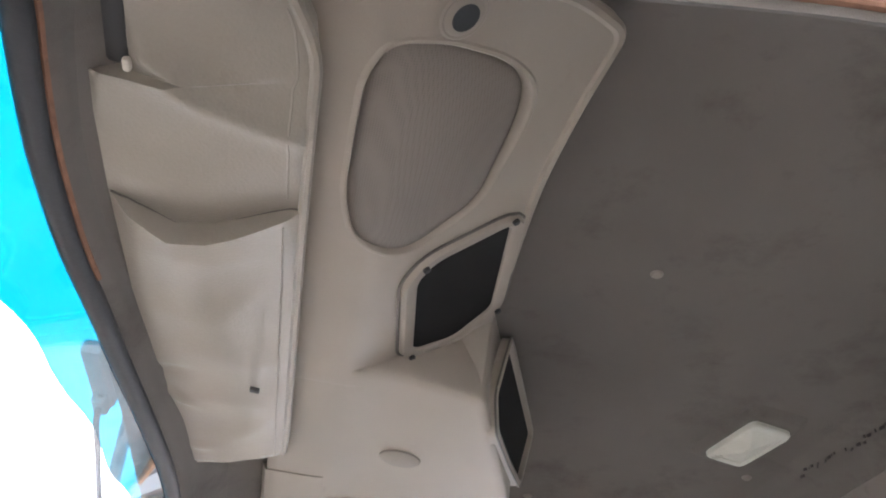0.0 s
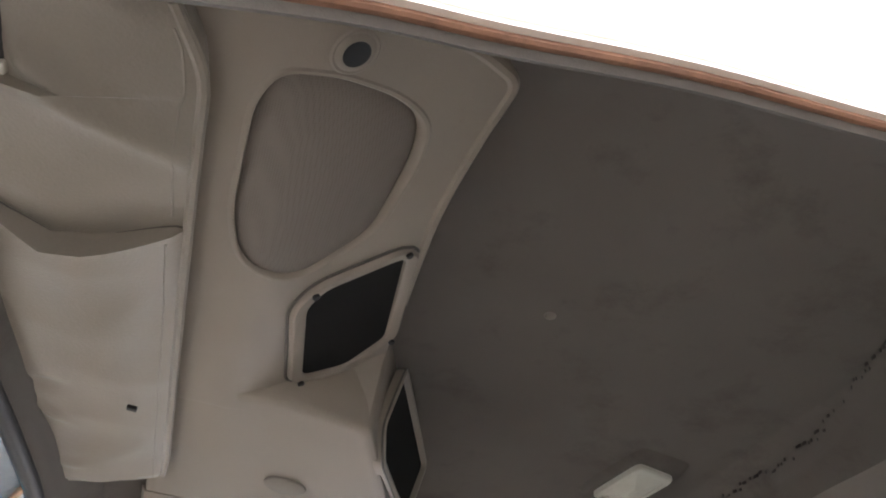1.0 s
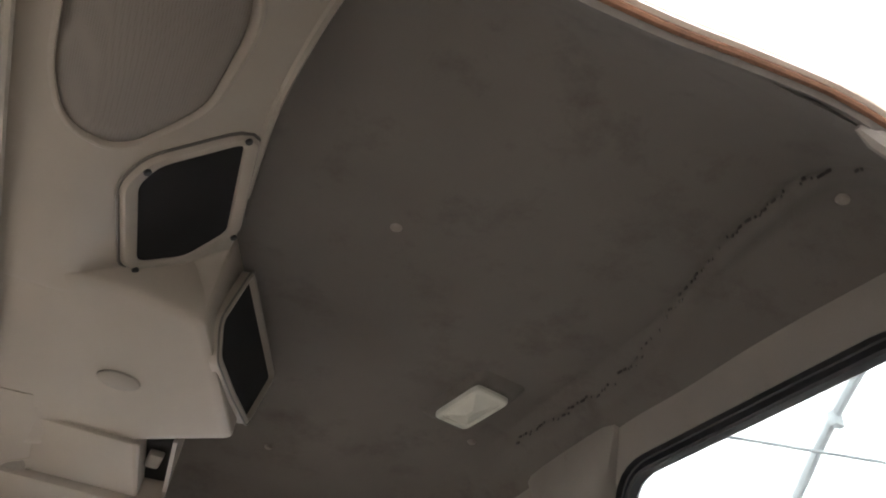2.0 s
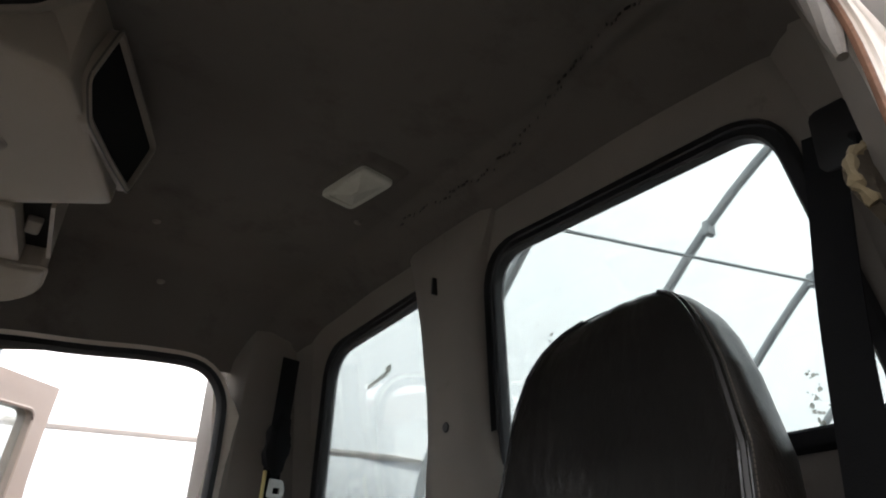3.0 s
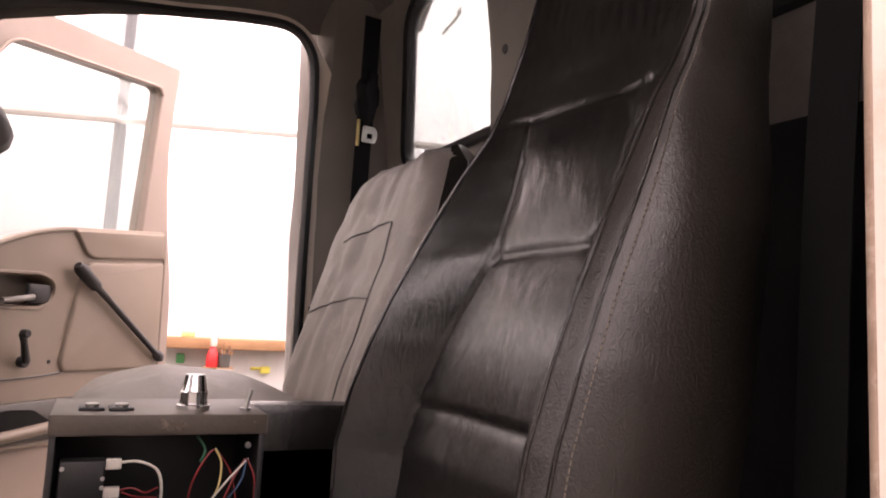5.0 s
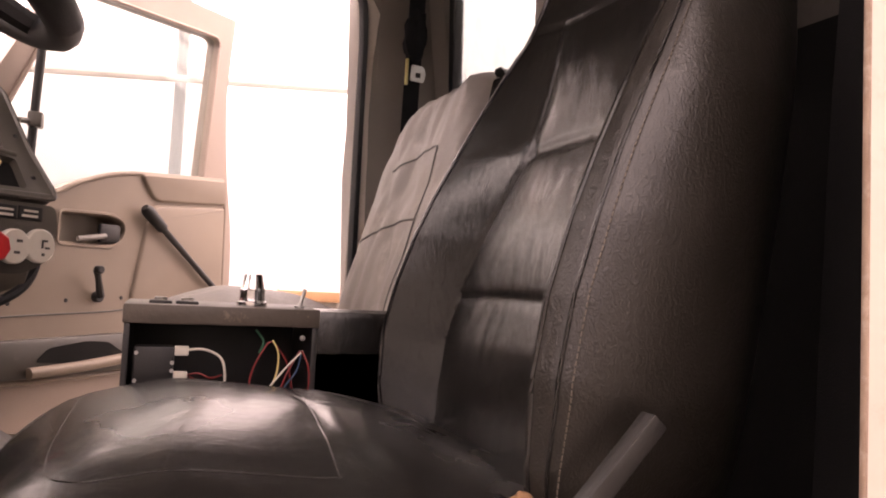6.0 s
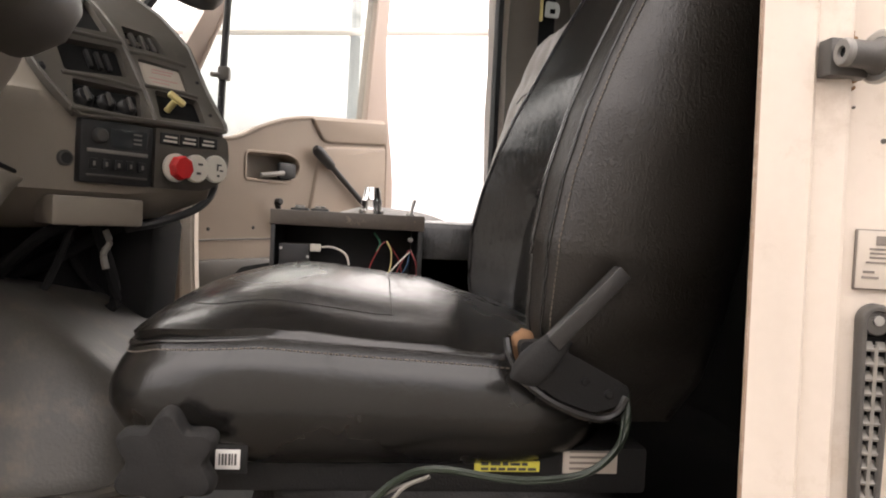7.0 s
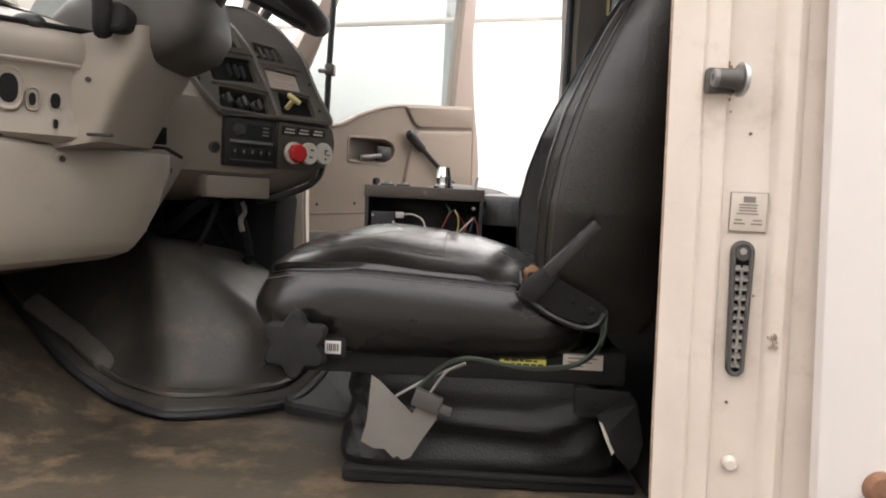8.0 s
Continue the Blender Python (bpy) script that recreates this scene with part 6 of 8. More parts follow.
# brake valve plate with three labels and three knobs
bm = B()
plate(bm, rounded([(0.240, 1.236), (0.240, 1.338), (0.390, 1.338), (0.398, 1.295), (0.384, 1.256), (0.345, 1.236)], [0.004, 0.004, 0.012, 0.03, 0.03, 0.03], 5), lambda a, b, d: dash(a, b, -d), (), 0.014)
vp = part("valve_plate", bm, BEZEL, panel, "dark brown brake valve plate")
for k, (u0, u1) in enumerate(((0.249, 0.284), (0.288, 0.324), (0.328, 0.366))):
    bm = B()
    dash_block(bm, u0, u1, 1.312 + k * 0.001, 1.331 + k * 0.001, -0.001, 0.003, 0.001)
    tg = part("label_plate", bm, BLACK, vp, "black label plate with pale bars")
    for r, h in ((0.0035, 0.0035), (0.011, 0.003)):
        bm = B()
        dash_block(bm, u0 + 0.004 + 0.003 * (r > 0.01), u1 - 0.004 - 0.002 * k, 1.312 + k * 0.001 + r, 1.312 + k * 0.001 + r + h, 0.0028, 0.0038, 0.0)
        part("label_bar", bm, BONE, tg)
for u, z, mt, lb in ((0.272, 1.272, REDP, "red octagonal pull knob on a pale collar"), (0.313, 1.274, BONE, "worn white round pull knob"), (0.354, 1.277, BONE, "worn white round pull knob with dark marks")):
    bm = B()
    disc(bm, dash(u - 0.004, z, -0.002), DN, 0.0085, 0.022, 16)
    disc(bm, dash(u - 0.004, z, 0.016), DN, 0.0245, 0.008, 24, 0.002)
    kb = part("valve_knob", bm, BONE if mt is REDP else mt, vp, "pale plastic collar" if mt is REDP else lb)
    if mt is REDP:
        bm = B()
        disc(bm, dash(u, z, 0.022), DN, 0.022, 0.016, 8, 0.003, 0.021)
        part("knob_cap", bm, REDP, kb, lb, 30)
    else:
        for a0, a1, z0, z1 in (((-0.004, 0.006, 0.006, 0.009), (-0.004, -0.001, -0.003, 0.009), (0.002, 0.010, -0.004, -0.001), (-0.003, 0.002, -0.014, -0.010)) if u > 0.35 else ((-0.003, 0.006, 0.006, 0.010), (-0.006, 0.003, -0.010, -0.006))):
            bm = B()
            dash_block(bm, u + a0, u + a1, z + z0, z + z1, 0.0238, 0.0246, 0.0)
            part("knob_mark", bm, INK, kb)
# ashtray, lower rail and under-dash bits
bm = B()
dash_block(bm, 0.072, 0.226, 1.168, 1.214, -0.06, -0.004, 0.005)
part("ashtray", bm, BROWN, panel, "plain grey-brown ashtray drawer")
bm = B()
disc(bm, dash(0.092, 1.271, -0.012), DN, 0.0125, 0.006, 20, 0.002)
sk = part("lighter_socket", bm, DARK, panel, "round lighter socket")
bm = B()
disc(bm, dash(0.092, 1.271, -0.0075), DN, 0.0085, 0.0022, 18)
part("socket_hole", bm, BLACK, sk)
# knee panel, left end and column covers
KN = [(-0.42, 0.30), (-0.33, 0.345), (-0.25, 0.40), (-0.19, 0.50), (-0.145, 0.60), (-0.108, 0.70), (-0.095, 0.735), (-0.085, 0.80), (-0.10, 0.83)]
kp = spline([V(a, b, 0) for a, b in KN], 4)
KNX, KNY = [p.x for p in kp], [p.y for p in kp]


def knee_crease(z):
    """The fold that runs down the panel, slanting towards the driver below."""
    return lerp(0.650, 0.735, z)


def knee(s, z):
    """s: 0 to 1 along the large face, 1 to 2 along the narrow facet past the fold."""
    yc = knee_crease(z)
    y = lerp(0.30, yc, s) if s < 1 else lerp(yc, 0.862, s - 1)
    main = lambda q: interp(q, KNY, KNX)
    grad = (main(min(y, yc) + 0.004) - main(min(y, yc) - 0.004)) / 0.008
    n = V(1, -grad, 0).normalized() if s < 1 else V(0.99, 0.14, 0)
    x = main(min(y, yc)) - 0.14 * max(0.0, y - yc)
    low = interp(s, [0, 0.45, 1.0, 1.5, 2.0], [1.045, 1.052, 1.060, 1.125, 1.212])
    zz = lerp(low, interp(s, [0, 1, 2], [1.243, 1.250, 1.236]), z)
    soft = 1 - 0.6 * math.exp(-((s - 1) / 0.04) ** 2)
    out = interp(z, [0, 0.06, 0.18, 0.5, 0.85, 0.96, 1.0], [-0.045, -0.012, 0.004, 0.010, 0.004, -0.002, -0.014])
    return V(x, y, zz) + n * (out * soft if out > 0 else out)


bm = B()
gridmesh(bm, lin(0, 0.98, 30) + [1.0] + lin(1.06, 2.0, 10), [0, 0.03, 0.07, 0.13, 0.2, 0.35, 0.5, 0.65, 0.8, 0.9, 0.96, 1.0], knee)
ex = bmesh.ops.extrude_face_region(bm, geom=bm.faces[:])
for v in [g for g in ex["geom"] if isinstance(g, bmesh.types.BMVert)]:
    v.co += V(-0.03, 0.012, 0.004)
kpn = part("knee_panel", bm, TAN, panel, "large smooth tan knee panel with recessed screws", 24)
for k, z in ((0.53, 0.86), (1.14, 0.80), (1.26, 0.14)):
    c = knee(k, z)
    n = (knee(k + 0.02, z) - knee(k - 0.02, z)).cross(V(0, 0, 1)).normalized()
    bm = B()
    disc(bm, c - n * 0.001, n, 0.011, 0.0018, 18, 0.0008)
    s1 = part("screw_well", bm, BROWN, kpn)
    bm = B()
    disc(bm, c + n * 0.0006, n, 0.005, 0.0016, 12)
    part("screw", bm, BLACK, s1)
bm = B()
tube(bm, [knee(k, 0.985) + V(0, 0, 0.006) for k in lin(0.1, 1.9, 40)], 0.0032, 6)
part("joint_gap", bm, CARPET_SHADE, kpn, "dark joint above the knee panel")
# left end moulding above the knee panel
LE = spline([V(a, b, 0) for a, b in ((-0.40, 0.31), (-0.30, 0.36), (-0.225, 0.43), (-0.175, 0.47), (-0.135, 0.51), (-0.125, 0.53))], 12)


def left_end(i, z):
    p, a, b = LE[i], LE[max(i - 1, 0)], LE[min(i + 1, len(LE) - 1)]
    t = (b - a).normalized()
    n = V(t.y, -t.x, 0)
    out = interp(z, [1.245, 1.25, 1.30, 1.34, 1.36, 1.385, 1.40, 1.42, 1.46], [-0.02, -0.012, -0.016, -0.010, 0.004, 0.008, 0.0, -0.05, -0.20])
    return V(p.x, p.y, z) + n * out


bm = B()
gridmesh(bm, list(range(len(LE))), [1.245, 1.252, 1.27, 1.30, 1.32, 1.34, 1.35, 1.36, 1.375, 1.388, 1.398, 1.41, 1.43, 1.46], left_end)
ex = bmesh.ops.extrude_face_region(bm, geom=bm.faces[:])
for v in [g for g in ex["geom"] if isinstance(g, bmesh.types.BMVert)]:
    v.co += V(-0.02, 0.015, -0.004)
lend = part("left_moulding", bm, TAN, panel, "stepped tan moulding with empty switch holes")
# no hole is cut: black patches on the face paint the shade inside
for i, z, w, h in ((28, 1.312, 0.012, 0.020), (34, 1.300, 0.0045, 0.009), (40, 1.301, 0.0065, 0.011), (40, 1.268, 0.0032, 0.007)):
    c = left_end(i, z)
    t = (LE[i + 1] - LE[i - 1]).normalized()
    n = V(t.y, -t.x, 0)
    for s, dep, mt, nm in ((1.35, 0.001, TAN, "hole_rim"), (1.0, 0.0028, CARPET_SHADE, "switch_hole_shade")):
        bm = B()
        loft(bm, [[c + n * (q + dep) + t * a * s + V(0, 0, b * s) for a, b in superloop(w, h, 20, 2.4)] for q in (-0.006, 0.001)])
        part(nm, bm, mt, lend, "" if nm == "hole_rim" else "black patch painting the shade in an empty switch hole")
for i, z, w, h in ((28, 1.312, 0.018, 0.029), (34, 1.300, 0.009, 0.016)):
    c = left_end(i, z)
    t = (LE[i + 1] - LE[i - 1]).normalized()
    n = V(t.y, -t.x, 0)
    bm = B()
    ring = superloop(w, h, 28, 2.6)
    loft(bm, [[c + n * q + t * a * s + V(0, 0, b * s) for a, b in ring] for s, q in ((1.18, -0.004), (1.08, 0.004), (1.0, 0.006), (0.88, 0.004), (0.82, -0.003))], cap=False)
    part("housing_rim", bm, TAN, lend, "moulded rim round the switch hole")
bm = B()
tube(bm, [left_end(i, 1.352) for i in range(12, len(LE))], 0.0035, 6)
part("crease", bm, TAN, lend)
bm = B()
tube(bm, [left_end(i, 1.400) + V(0, 0, 0.003) for i in range(18, len(LE))], 0.004, 6)
part("joint_gap", bm, CARPET_SHADE, lend, "dark joint above the moulding")
bm = B()
bmesh.ops.create_uvsphere(bm, u_segments=14, v_segments=8, radius=0.016)
for v in bm.verts:
    v.co = V(-0.195, 0.47, 1.405) + V(v.co.x * 1.5, v.co.y, v.co.z * 0.8)
part("dome_cap", bm, BLACK, lend, "black domed cap")
bm = B()
plate(bm, rounded([(-0.258, 1.404), (-0.246, 1.470), (-0.150, 1.474), (-0.156, 1.392)], 0.012, 4), lambda a, b, d: V(a, 0.545 + d + (b - 1.40) * 0.5, b), (), 0.006)
part("instrument_lens", bm, surface("grey_lens", (0.10, 0.108, 0.10), (0.15, 0.16, 0.15), 0.16, 90, 8, 0.02), panel, "grey-green instrument lens")
# steering column
colm = thing("steering_column", (-0.12, 0.62, 1.25), "steering column with dark upper shroud and tan lower cover", "steering column")
bm = B()
rings = []
for x, zc, hw, hh in ((-0.20, 1.405, 0.085, 0.04), (-0.17, 1.415, 0.10, 0.05), (-0.12, 1.424, 0.110, 0.062), (-0.06, 1.445, 0.108, 0.072), (-0.02, 1.463, 0.098, 0.072), (0.005, 1.478, 0.080, 0.058), (0.014, 1.482, 0.05, 0.04)):
    rings.append([V(x - 0.25 * b, 0.63 + a, zc + b) for a, b in superloop(hw, hh, 40, 4.0)])
loft(bm, rings)
part("upper_shroud", bm, SHROUD, colm, "dark grey-brown upper shroud")
bm = B()
rings = []
for z, x0, x1, hw in ((1.235, -0.24, -0.115, 0.10), (1.26, -0.23, -0.103, 0.10), (1.30, -0.22, -0.085, 0.105), (1.345, -0.21, -0.058, 0.110), (1.365, -0.205, -0.050, 0.110), (1.385, -0.20, -0.047, 0.111), (1.402, -0.20, -0.046, 0.111)):
    rings.append([V((x0 + x1) / 2 + a, 0.615 + b, z + 0.22 * a) for a, b in superloop((x1 - x0) / 2, hw, 48, 8.0)])
loft(bm, rings)
lc = part("lower_cover", bm, TAN, colm, "tan plastic lower column cover")
bm = B()
box(bm, (-0.128, 0.500, 1.254), (-0.092, 0.512, 1.259), 0.002)
part("cover_slot", bm, BLACK, lc, "dark slot in the cover")
bm = B()
disc(bm, (-0.128, 0.506, 1.335), (0, -1, 0), 0.004, 0.003, 10)
part("screw", bm, BLACK, lc)
bm = B()
tube(bm, spline([(-0.098, 0.487, 1.398), (-0.094, 0.474, 1.408), (-0.091, 0.467, 1.43), (-0.092, 0.463, 1.47), (-0.096, 0.455, 1.53)], 5), [0.006] + [0.0135] * 19 + [0.010], 10)
st = part("stalk", bm, MATTB, colm, "black indicator stalk")
bm = B()
loft(bm, [[V(-0.080 + a * k, y, 1.420 + b * k) for a, b in superloop(0.020, 0.021, 28, 3.0)] for y, k in ((0.512, 0.9), (0.488, 1.0), (0.476, 0.95), (0.472, 0.75))])
part("knuckle", bm, MATTB, st, "black stalk knuckle")
bm = B()
disc(bm, (-0.034, 0.5335, 1.432), (0.15, -1, -0.1), 0.0055, 0.004, 14, 0.001)
part("screw", bm, BLACK, colm)
wheel = thing("steering_wheel", (-0.01, 0.64, 1.565), "black plastic steering wheel seen from below", "steering wheel")
WA, WB, WC = V(0.866, 0, -0.5), V(0, 1, 0), V(-0.012, 0.640, 1.572)
bm = B()
rings = []
for i in range(48):
    a = 2 * math.pi * i / 48
    o = WA * math.cos(a) + WB * math.sin(a)
    nz = WA.cross(WB).normalized()
    rings.append([WC + o * (0.215 + 0.0165 * math.cos(2 * math.pi * k / 10)) + nz * 0.0165 * math.sin(2 * math.pi * k / 10) for k in range(10)])
loft(bm, rings + rings[:1], cap=False)
part("rim", bm, BLACK, wheel, "thick black rim")
for a in (0.6, -0.6, math.pi):
    bm = B()
    o = WA * math.cos(a) + WB * math.sin(a)
    tube(bm, [WC + o * 0.02 + V(0.0, 0, -0.03), WC + o * 0.12 + V(0, 0, -0.012), WC + o * 0.21], [0.02, 0.014, 0.011], 8)
    part("spoke", bm, BLACK, wheel)
bm = B()
disc(bm, WC + V(-0.02, 0, -0.075), V(0.5, 0, 0.866), 0.05, 0.07, 24, 0.01)
part("hub", bm, BLACK, wheel)

# dash top towards the windscreen
bm = B()
loft(bm, [[V(-0.30, y, 1.46), V(-0.42, y, 1.49), V(-0.60, y, 1.46), V(-0.72, y, 1.40), V(-0.72, y, 1.0), V(-0.45, y, 1.0), V(-0.34, y, 1.2)] for y in lin(0.30, 1.98, 8)])
part("dash_top", bm, DARK, panel, "dark dash top and hidden core")

# ---- engine cover and floor edges ----
tun = thing("engine_cover", (-0.2, 1.0, 0.80), "moulded dark grey rubber engine cover with a flanged edge", "engine cover")
LEV = [
    (0.802, [(-0.70, 1.22), (-0.46, 1.02), (-0.296, 0.862), (-0.17, 0.730), (-0.085, 0.645), (-0.04, 0.632), (0.03, 0.66), (0.105, 0.715), (0.14, 0.80), (0.15, 1.05), (0.15, 1.42), (-0.70, 1.45)]),
    (0.818, [(-0.70, 1.225), (-0.46, 1.026), (-0.293, 0.868), (-0.168, 0.737), (-0.085, 0.653), (-0.042, 0.641), (0.026, 0.668), (0.098, 0.722), (0.132, 0.805), (0.142, 1.05), (0.142, 1.42), (-0.70, 1.45)]),
    (0.824, [(-0.70, 1.24), (-0.46, 1.05), (-0.286, 0.892), (-0.162, 0.765), (-0.088, 0.690), (-0.048, 0.680), (0.015, 0.703), (0.082, 0.752), (0.112, 0.825), (0.12, 1.05), (0.12, 1.40), (-0.70, 1.44)]),
    (0.85, [(-0.70, 1.25), (-0.46, 1.06), (-0.285, 0.905), (-0.165, 0.782), (-0.098, 0.715), (-0.06, 0.708), (0.0, 0.728), (0.070, 0.772), (0.102, 0.84), (0.11, 1.05), (0.11, 1.40), (-0.70, 1.43)]),
    (0.92, [(-0.70, 1.27), (-0.46, 1.075), (-0.29, 0.925), (-0.18, 0.81), (-0.122, 0.756), (-0.085, 0.752), (-0.03, 0.764), (0.052, 0.798), (0.085, 0.86), (0.09, 1.05), (0.09, 1.40), (-0.70, 1.42)]),
    (0.985, [(-0.70, 1.29), (-0.46, 1.095), (-0.305, 0.95), (-0.20, 0.845), (-0.142, 0.792), (-0.105, 0.79), (-0.05, 0.80), (0.02, 0.822), (0.055, 0.87), (0.06, 1.05), (0.06, 1.38), (-0.70, 1.41)]),
    (1.04, [(-0.70, 1.32), (-0.46, 1.13), (-0.315, 0.985), (-0.22, 0.89), (-0.165, 0.828), (-0.13, 0.818), (-0.09, 0.822), (-0.04, 0.84), (-0.01, 0.88), (0.0, 1.05), (0.0, 1.36), (-0.70, 1.40)]),
    (1.085, [(-0.70, 1.36), (-0.46, 1.18), (-0.32, 1.03), (-0.24, 0.94), (-0.19, 0.87), (-0.155, 0.85), (-0.12, 0.85), (-0.09, 0.862), (-0.07, 0.89), (-0.06, 1.05), (-0.06, 1.34), (-0.70, 1.39)]),
    (1.10, [(-0.70, 1.39), (-0.46, 1.22), (-0.33, 1.08), (-0.26, 1.0), (-0.21, 0.93), (-0.18, 0.90), (-0.15, 0.895), (-0.13, 0.90), (-0.115, 0.92), (-0.10, 1.05), (-0.10, 1.32), (-0.70, 1.39)]),
]


def smooth_loop(pts, z):
    q = spline([V(a, b, z) for a, b in pts], 4)
    return q


bm = B()
SPREAD = {0.802: (0.13, 0.11, 0.03), 0.818: (0.13, 0.11, 0.03), 0.824: (0.12, 0.10, 0.03), 0.85: (0.11, 0.09, 0.02), 0.92: (0.08, 0.06, 0.01), 0.985: (0.04, 0.03, 0.0)}
LEV = [(z, [(a, b - (SPREAD[z][i - 1] if z in SPREAD and 1 <= i <= 3 else (0.13 if z in SPREAD and i == 0 else 0))) for i, (a, b) in enumerate(p)]) for z, p in LEV]


def cover_z(x, z):
    """Rises with the toe board in front, and falls away to the rear under the dash."""
    z += 0.45 * max(0, -0.18 - x) * max(0, (1.06 - z) / 0.26)
    top = interp(x, [-0.24, -0.15, -0.085, -0.03, 0.03, 0.12], [1.11, 1.085, 1.05, 1.015, 0.975, 0.90])
    return z if z < top - 0.04 else top - 0.04 * math.exp(-(z - top + 0.04) / 0.04)


loft(bm, [[V(q.x, q.y, cover_z(q.x, q.z)) for q in smooth_loop(p, z)] for z, p in LEV])
for v in bm.verts:
    v.co += V(1, -1, 0) * bump_noise(v.co, 7, 0.006)
part("moulding", bm, TUNNEL, tun, "dark grey moulded rubber body", 60)
bm = B()
tube(bm, [V(p.x + 0.004, p.y - 0.006, cover_z(p.x, p.z) + 0.006) for p in smooth_loop(LEV[0][1][:10], 0.802)], 0.0075, 8)
part("flange_bead", bm, RUBBER, tun, "black rubber edge bead")
bm = B()
tube(bm, [p + V(0.0, 0.002, -0.006) for p in smooth_loop([(-0.10, 0.70), (-0.08, 0.695), (-0.03, 0.69), (0.03, 0.712), (0.085, 0.762)], 0.83)], 0.012, 10)
tube(bm, [p for p in spline([(-0.16, 0.80, 0.85), (-0.10, 0.745, 0.843), (-0.03, 0.735, 0.843), (0.03, 0.757, 0.847), (0.075, 0.80, 0.867)], 5)], 0.011, 10)
part("moulded_rib", bm, TUNNEL, tun, "moulded rib")
bm = B()
tube(bm, [V(p.x, p.y, cover_z(p.x, p.z) + 0.002) for p in smooth_loop(LEV[2][1][1:10], 0.824)], 0.008, 8)
part("moulded_rib", bm, TUNNEL, tun, "raised inner rim")
# worn retaining strip lying on the cover's edge
bm = B()
run = spline([(-0.425, 0.872, 0.945), (-0.40, 0.862, 0.934), (-0.355, 0.842, 0.914), (-0.30, 0.817, 0.891), (-0.255, 0.792, 0.871), (-0.225, 0.772, 0.853), (-0.212, 0.763, 0.844)], 5)
side, up = V(0.30, 0.8, 0.45).normalized(), V(0.10, -0.52, 0.85).normalized()
rows = []
for k, p in enumerate(run):
    e = min(1.0, (len(run) - 1 - k) / 6)
    hw = 0.021 * (1 - (1 - e) ** 2) ** 0.5 + 0.001
    rows.append([p + side * a * hw + up * (b * (0.4 + 0.6 * e) + bump_noise(p * 1.0, 25, 0.003)) for a, b in ((-1, -0.006), (-0.96, 0.002), (-0.75, 0.0055), (-0.3, 0.007), (0.3, 0.007), (0.75, 0.0055), (0.96, 0.002), (1, -0.006))])
loft(bm, rows)
solid("edge_strip", bm, surface("scuffed_strip_rubber", (0.065, 0.059, 0.052), (0.13, 0.12, 0.105), 0.5, 160, 14, 0.3, dirt=(0.17, 0.145, 0.115), dirt_amount=0.38), "worn grey strip lying along the engine cover edge", "strip")
ped = thing("pedal", (-0.42, 0.66, 0.91), "black rubber floor pedal with a bent steel arm", "pedal")
bm = B()
tube(bm, spline([(-0.60, 0.60, 1.06), (-0.53, 0.62, 1.0), (-0.47, 0.645, 0.965), (-0.445, 0.66, 0.945)], 5), 0.009, 8)
part("arm", bm, BLACK, ped)
bm = B()
pm = Matrix.Translation((-0.425, 0.665, 0.938)) @ pose(0, 0, 0, 0, 32, 20)
box(bm, (-0.045, -0.03, -0.006), (0.045, 0.03, 0.006), 0.005, pm)
pd = part("pad", bm, RUBBER, ped)
for k in range(5):
    bm = B()
    box(bm, (-0.036 + k * 0.016, -0.026, 0.005), (-0.030 + k * 0.016, 0.026, 0.009), 0.001, pm)
    part("rib", bm, RUBBER, pd)
bm = B()
tray = rounded([(0.118, 0.705), (0.245, 0.655), (0.285, 0.70), (0.285, 0.98), (0.12, 1.02)], [0.04, 0.02, 0.01, 0.02, 0.03], 6)
loft(bm, [[V(a, b, z + bump_noise((a, b, 0), 14, 0.003)) for a, b in shrink(tray, d)] for d, z in ((0.0, 0.795), (0.0, 0.812), (0.006, 0.818), (0.014, 0.812), (0.03, 0.808))])
solid("floor_mat_flap", bm, RUBBER, "black rubber mat flap with a raised lip beside the seat base", "floor mat")
# tangle under the dash
ud = thing("underdash_wiring", (-0.1, 1.1, 1.15), "dark bundle of hoses and wires under the dashboard", "wiring")
rng = random.Random(11)
for k in range(14):
    a = V(-0.28 + rng.uniform(0, 0.26), rng.uniform(0.95, 1.2), 1.18)
    b = V(-0.30 + rng.uniform(0, 0.24), rng.uniform(1.0, 1.3), rng.uniform(0.95, 1.1))
    c = a.lerp(b, 0.5) + V(rng.uniform(-0.05, 0.05), rng.uniform(-0.05, 0.05), rng.uniform(-0.06, 0.02))
    bm = B()
    tube(bm, spline([a, c, b], 6), rng.uniform(0.003, 0.010), 7)
    part("hose", bm, CARPET_SHADE, ud)
bm = B()
tube(bm, spline([(-0.055, 1.03, 1.16), (-0.05, 1.035, 1.14), (-0.057, 1.03, 1.12), (-0.052, 1.03, 1.095)], 5), 0.006, 8)
part("white_plug", bm, GREYP, ud, "dangling white plug")
# black boxes added to paint the dark cavity under the dash
for a, b, c, d in ((-0.35, -0.09, 1.10, 1.32), (-0.24, 0.004, 1.12, 1.34)):
    bm = B()
    box(bm, (a, c, 0.90), (b, d, 1.19), 0.025)
    for v in bm.verts:
        v.co.x = lerp(v.co.x, a, 0.06 * (1.19 - v.co.z) / 0.26)
    part("dark_filler", bm, CARPET_SHADE, ud, "black box added to fill the shaded space under the dash")

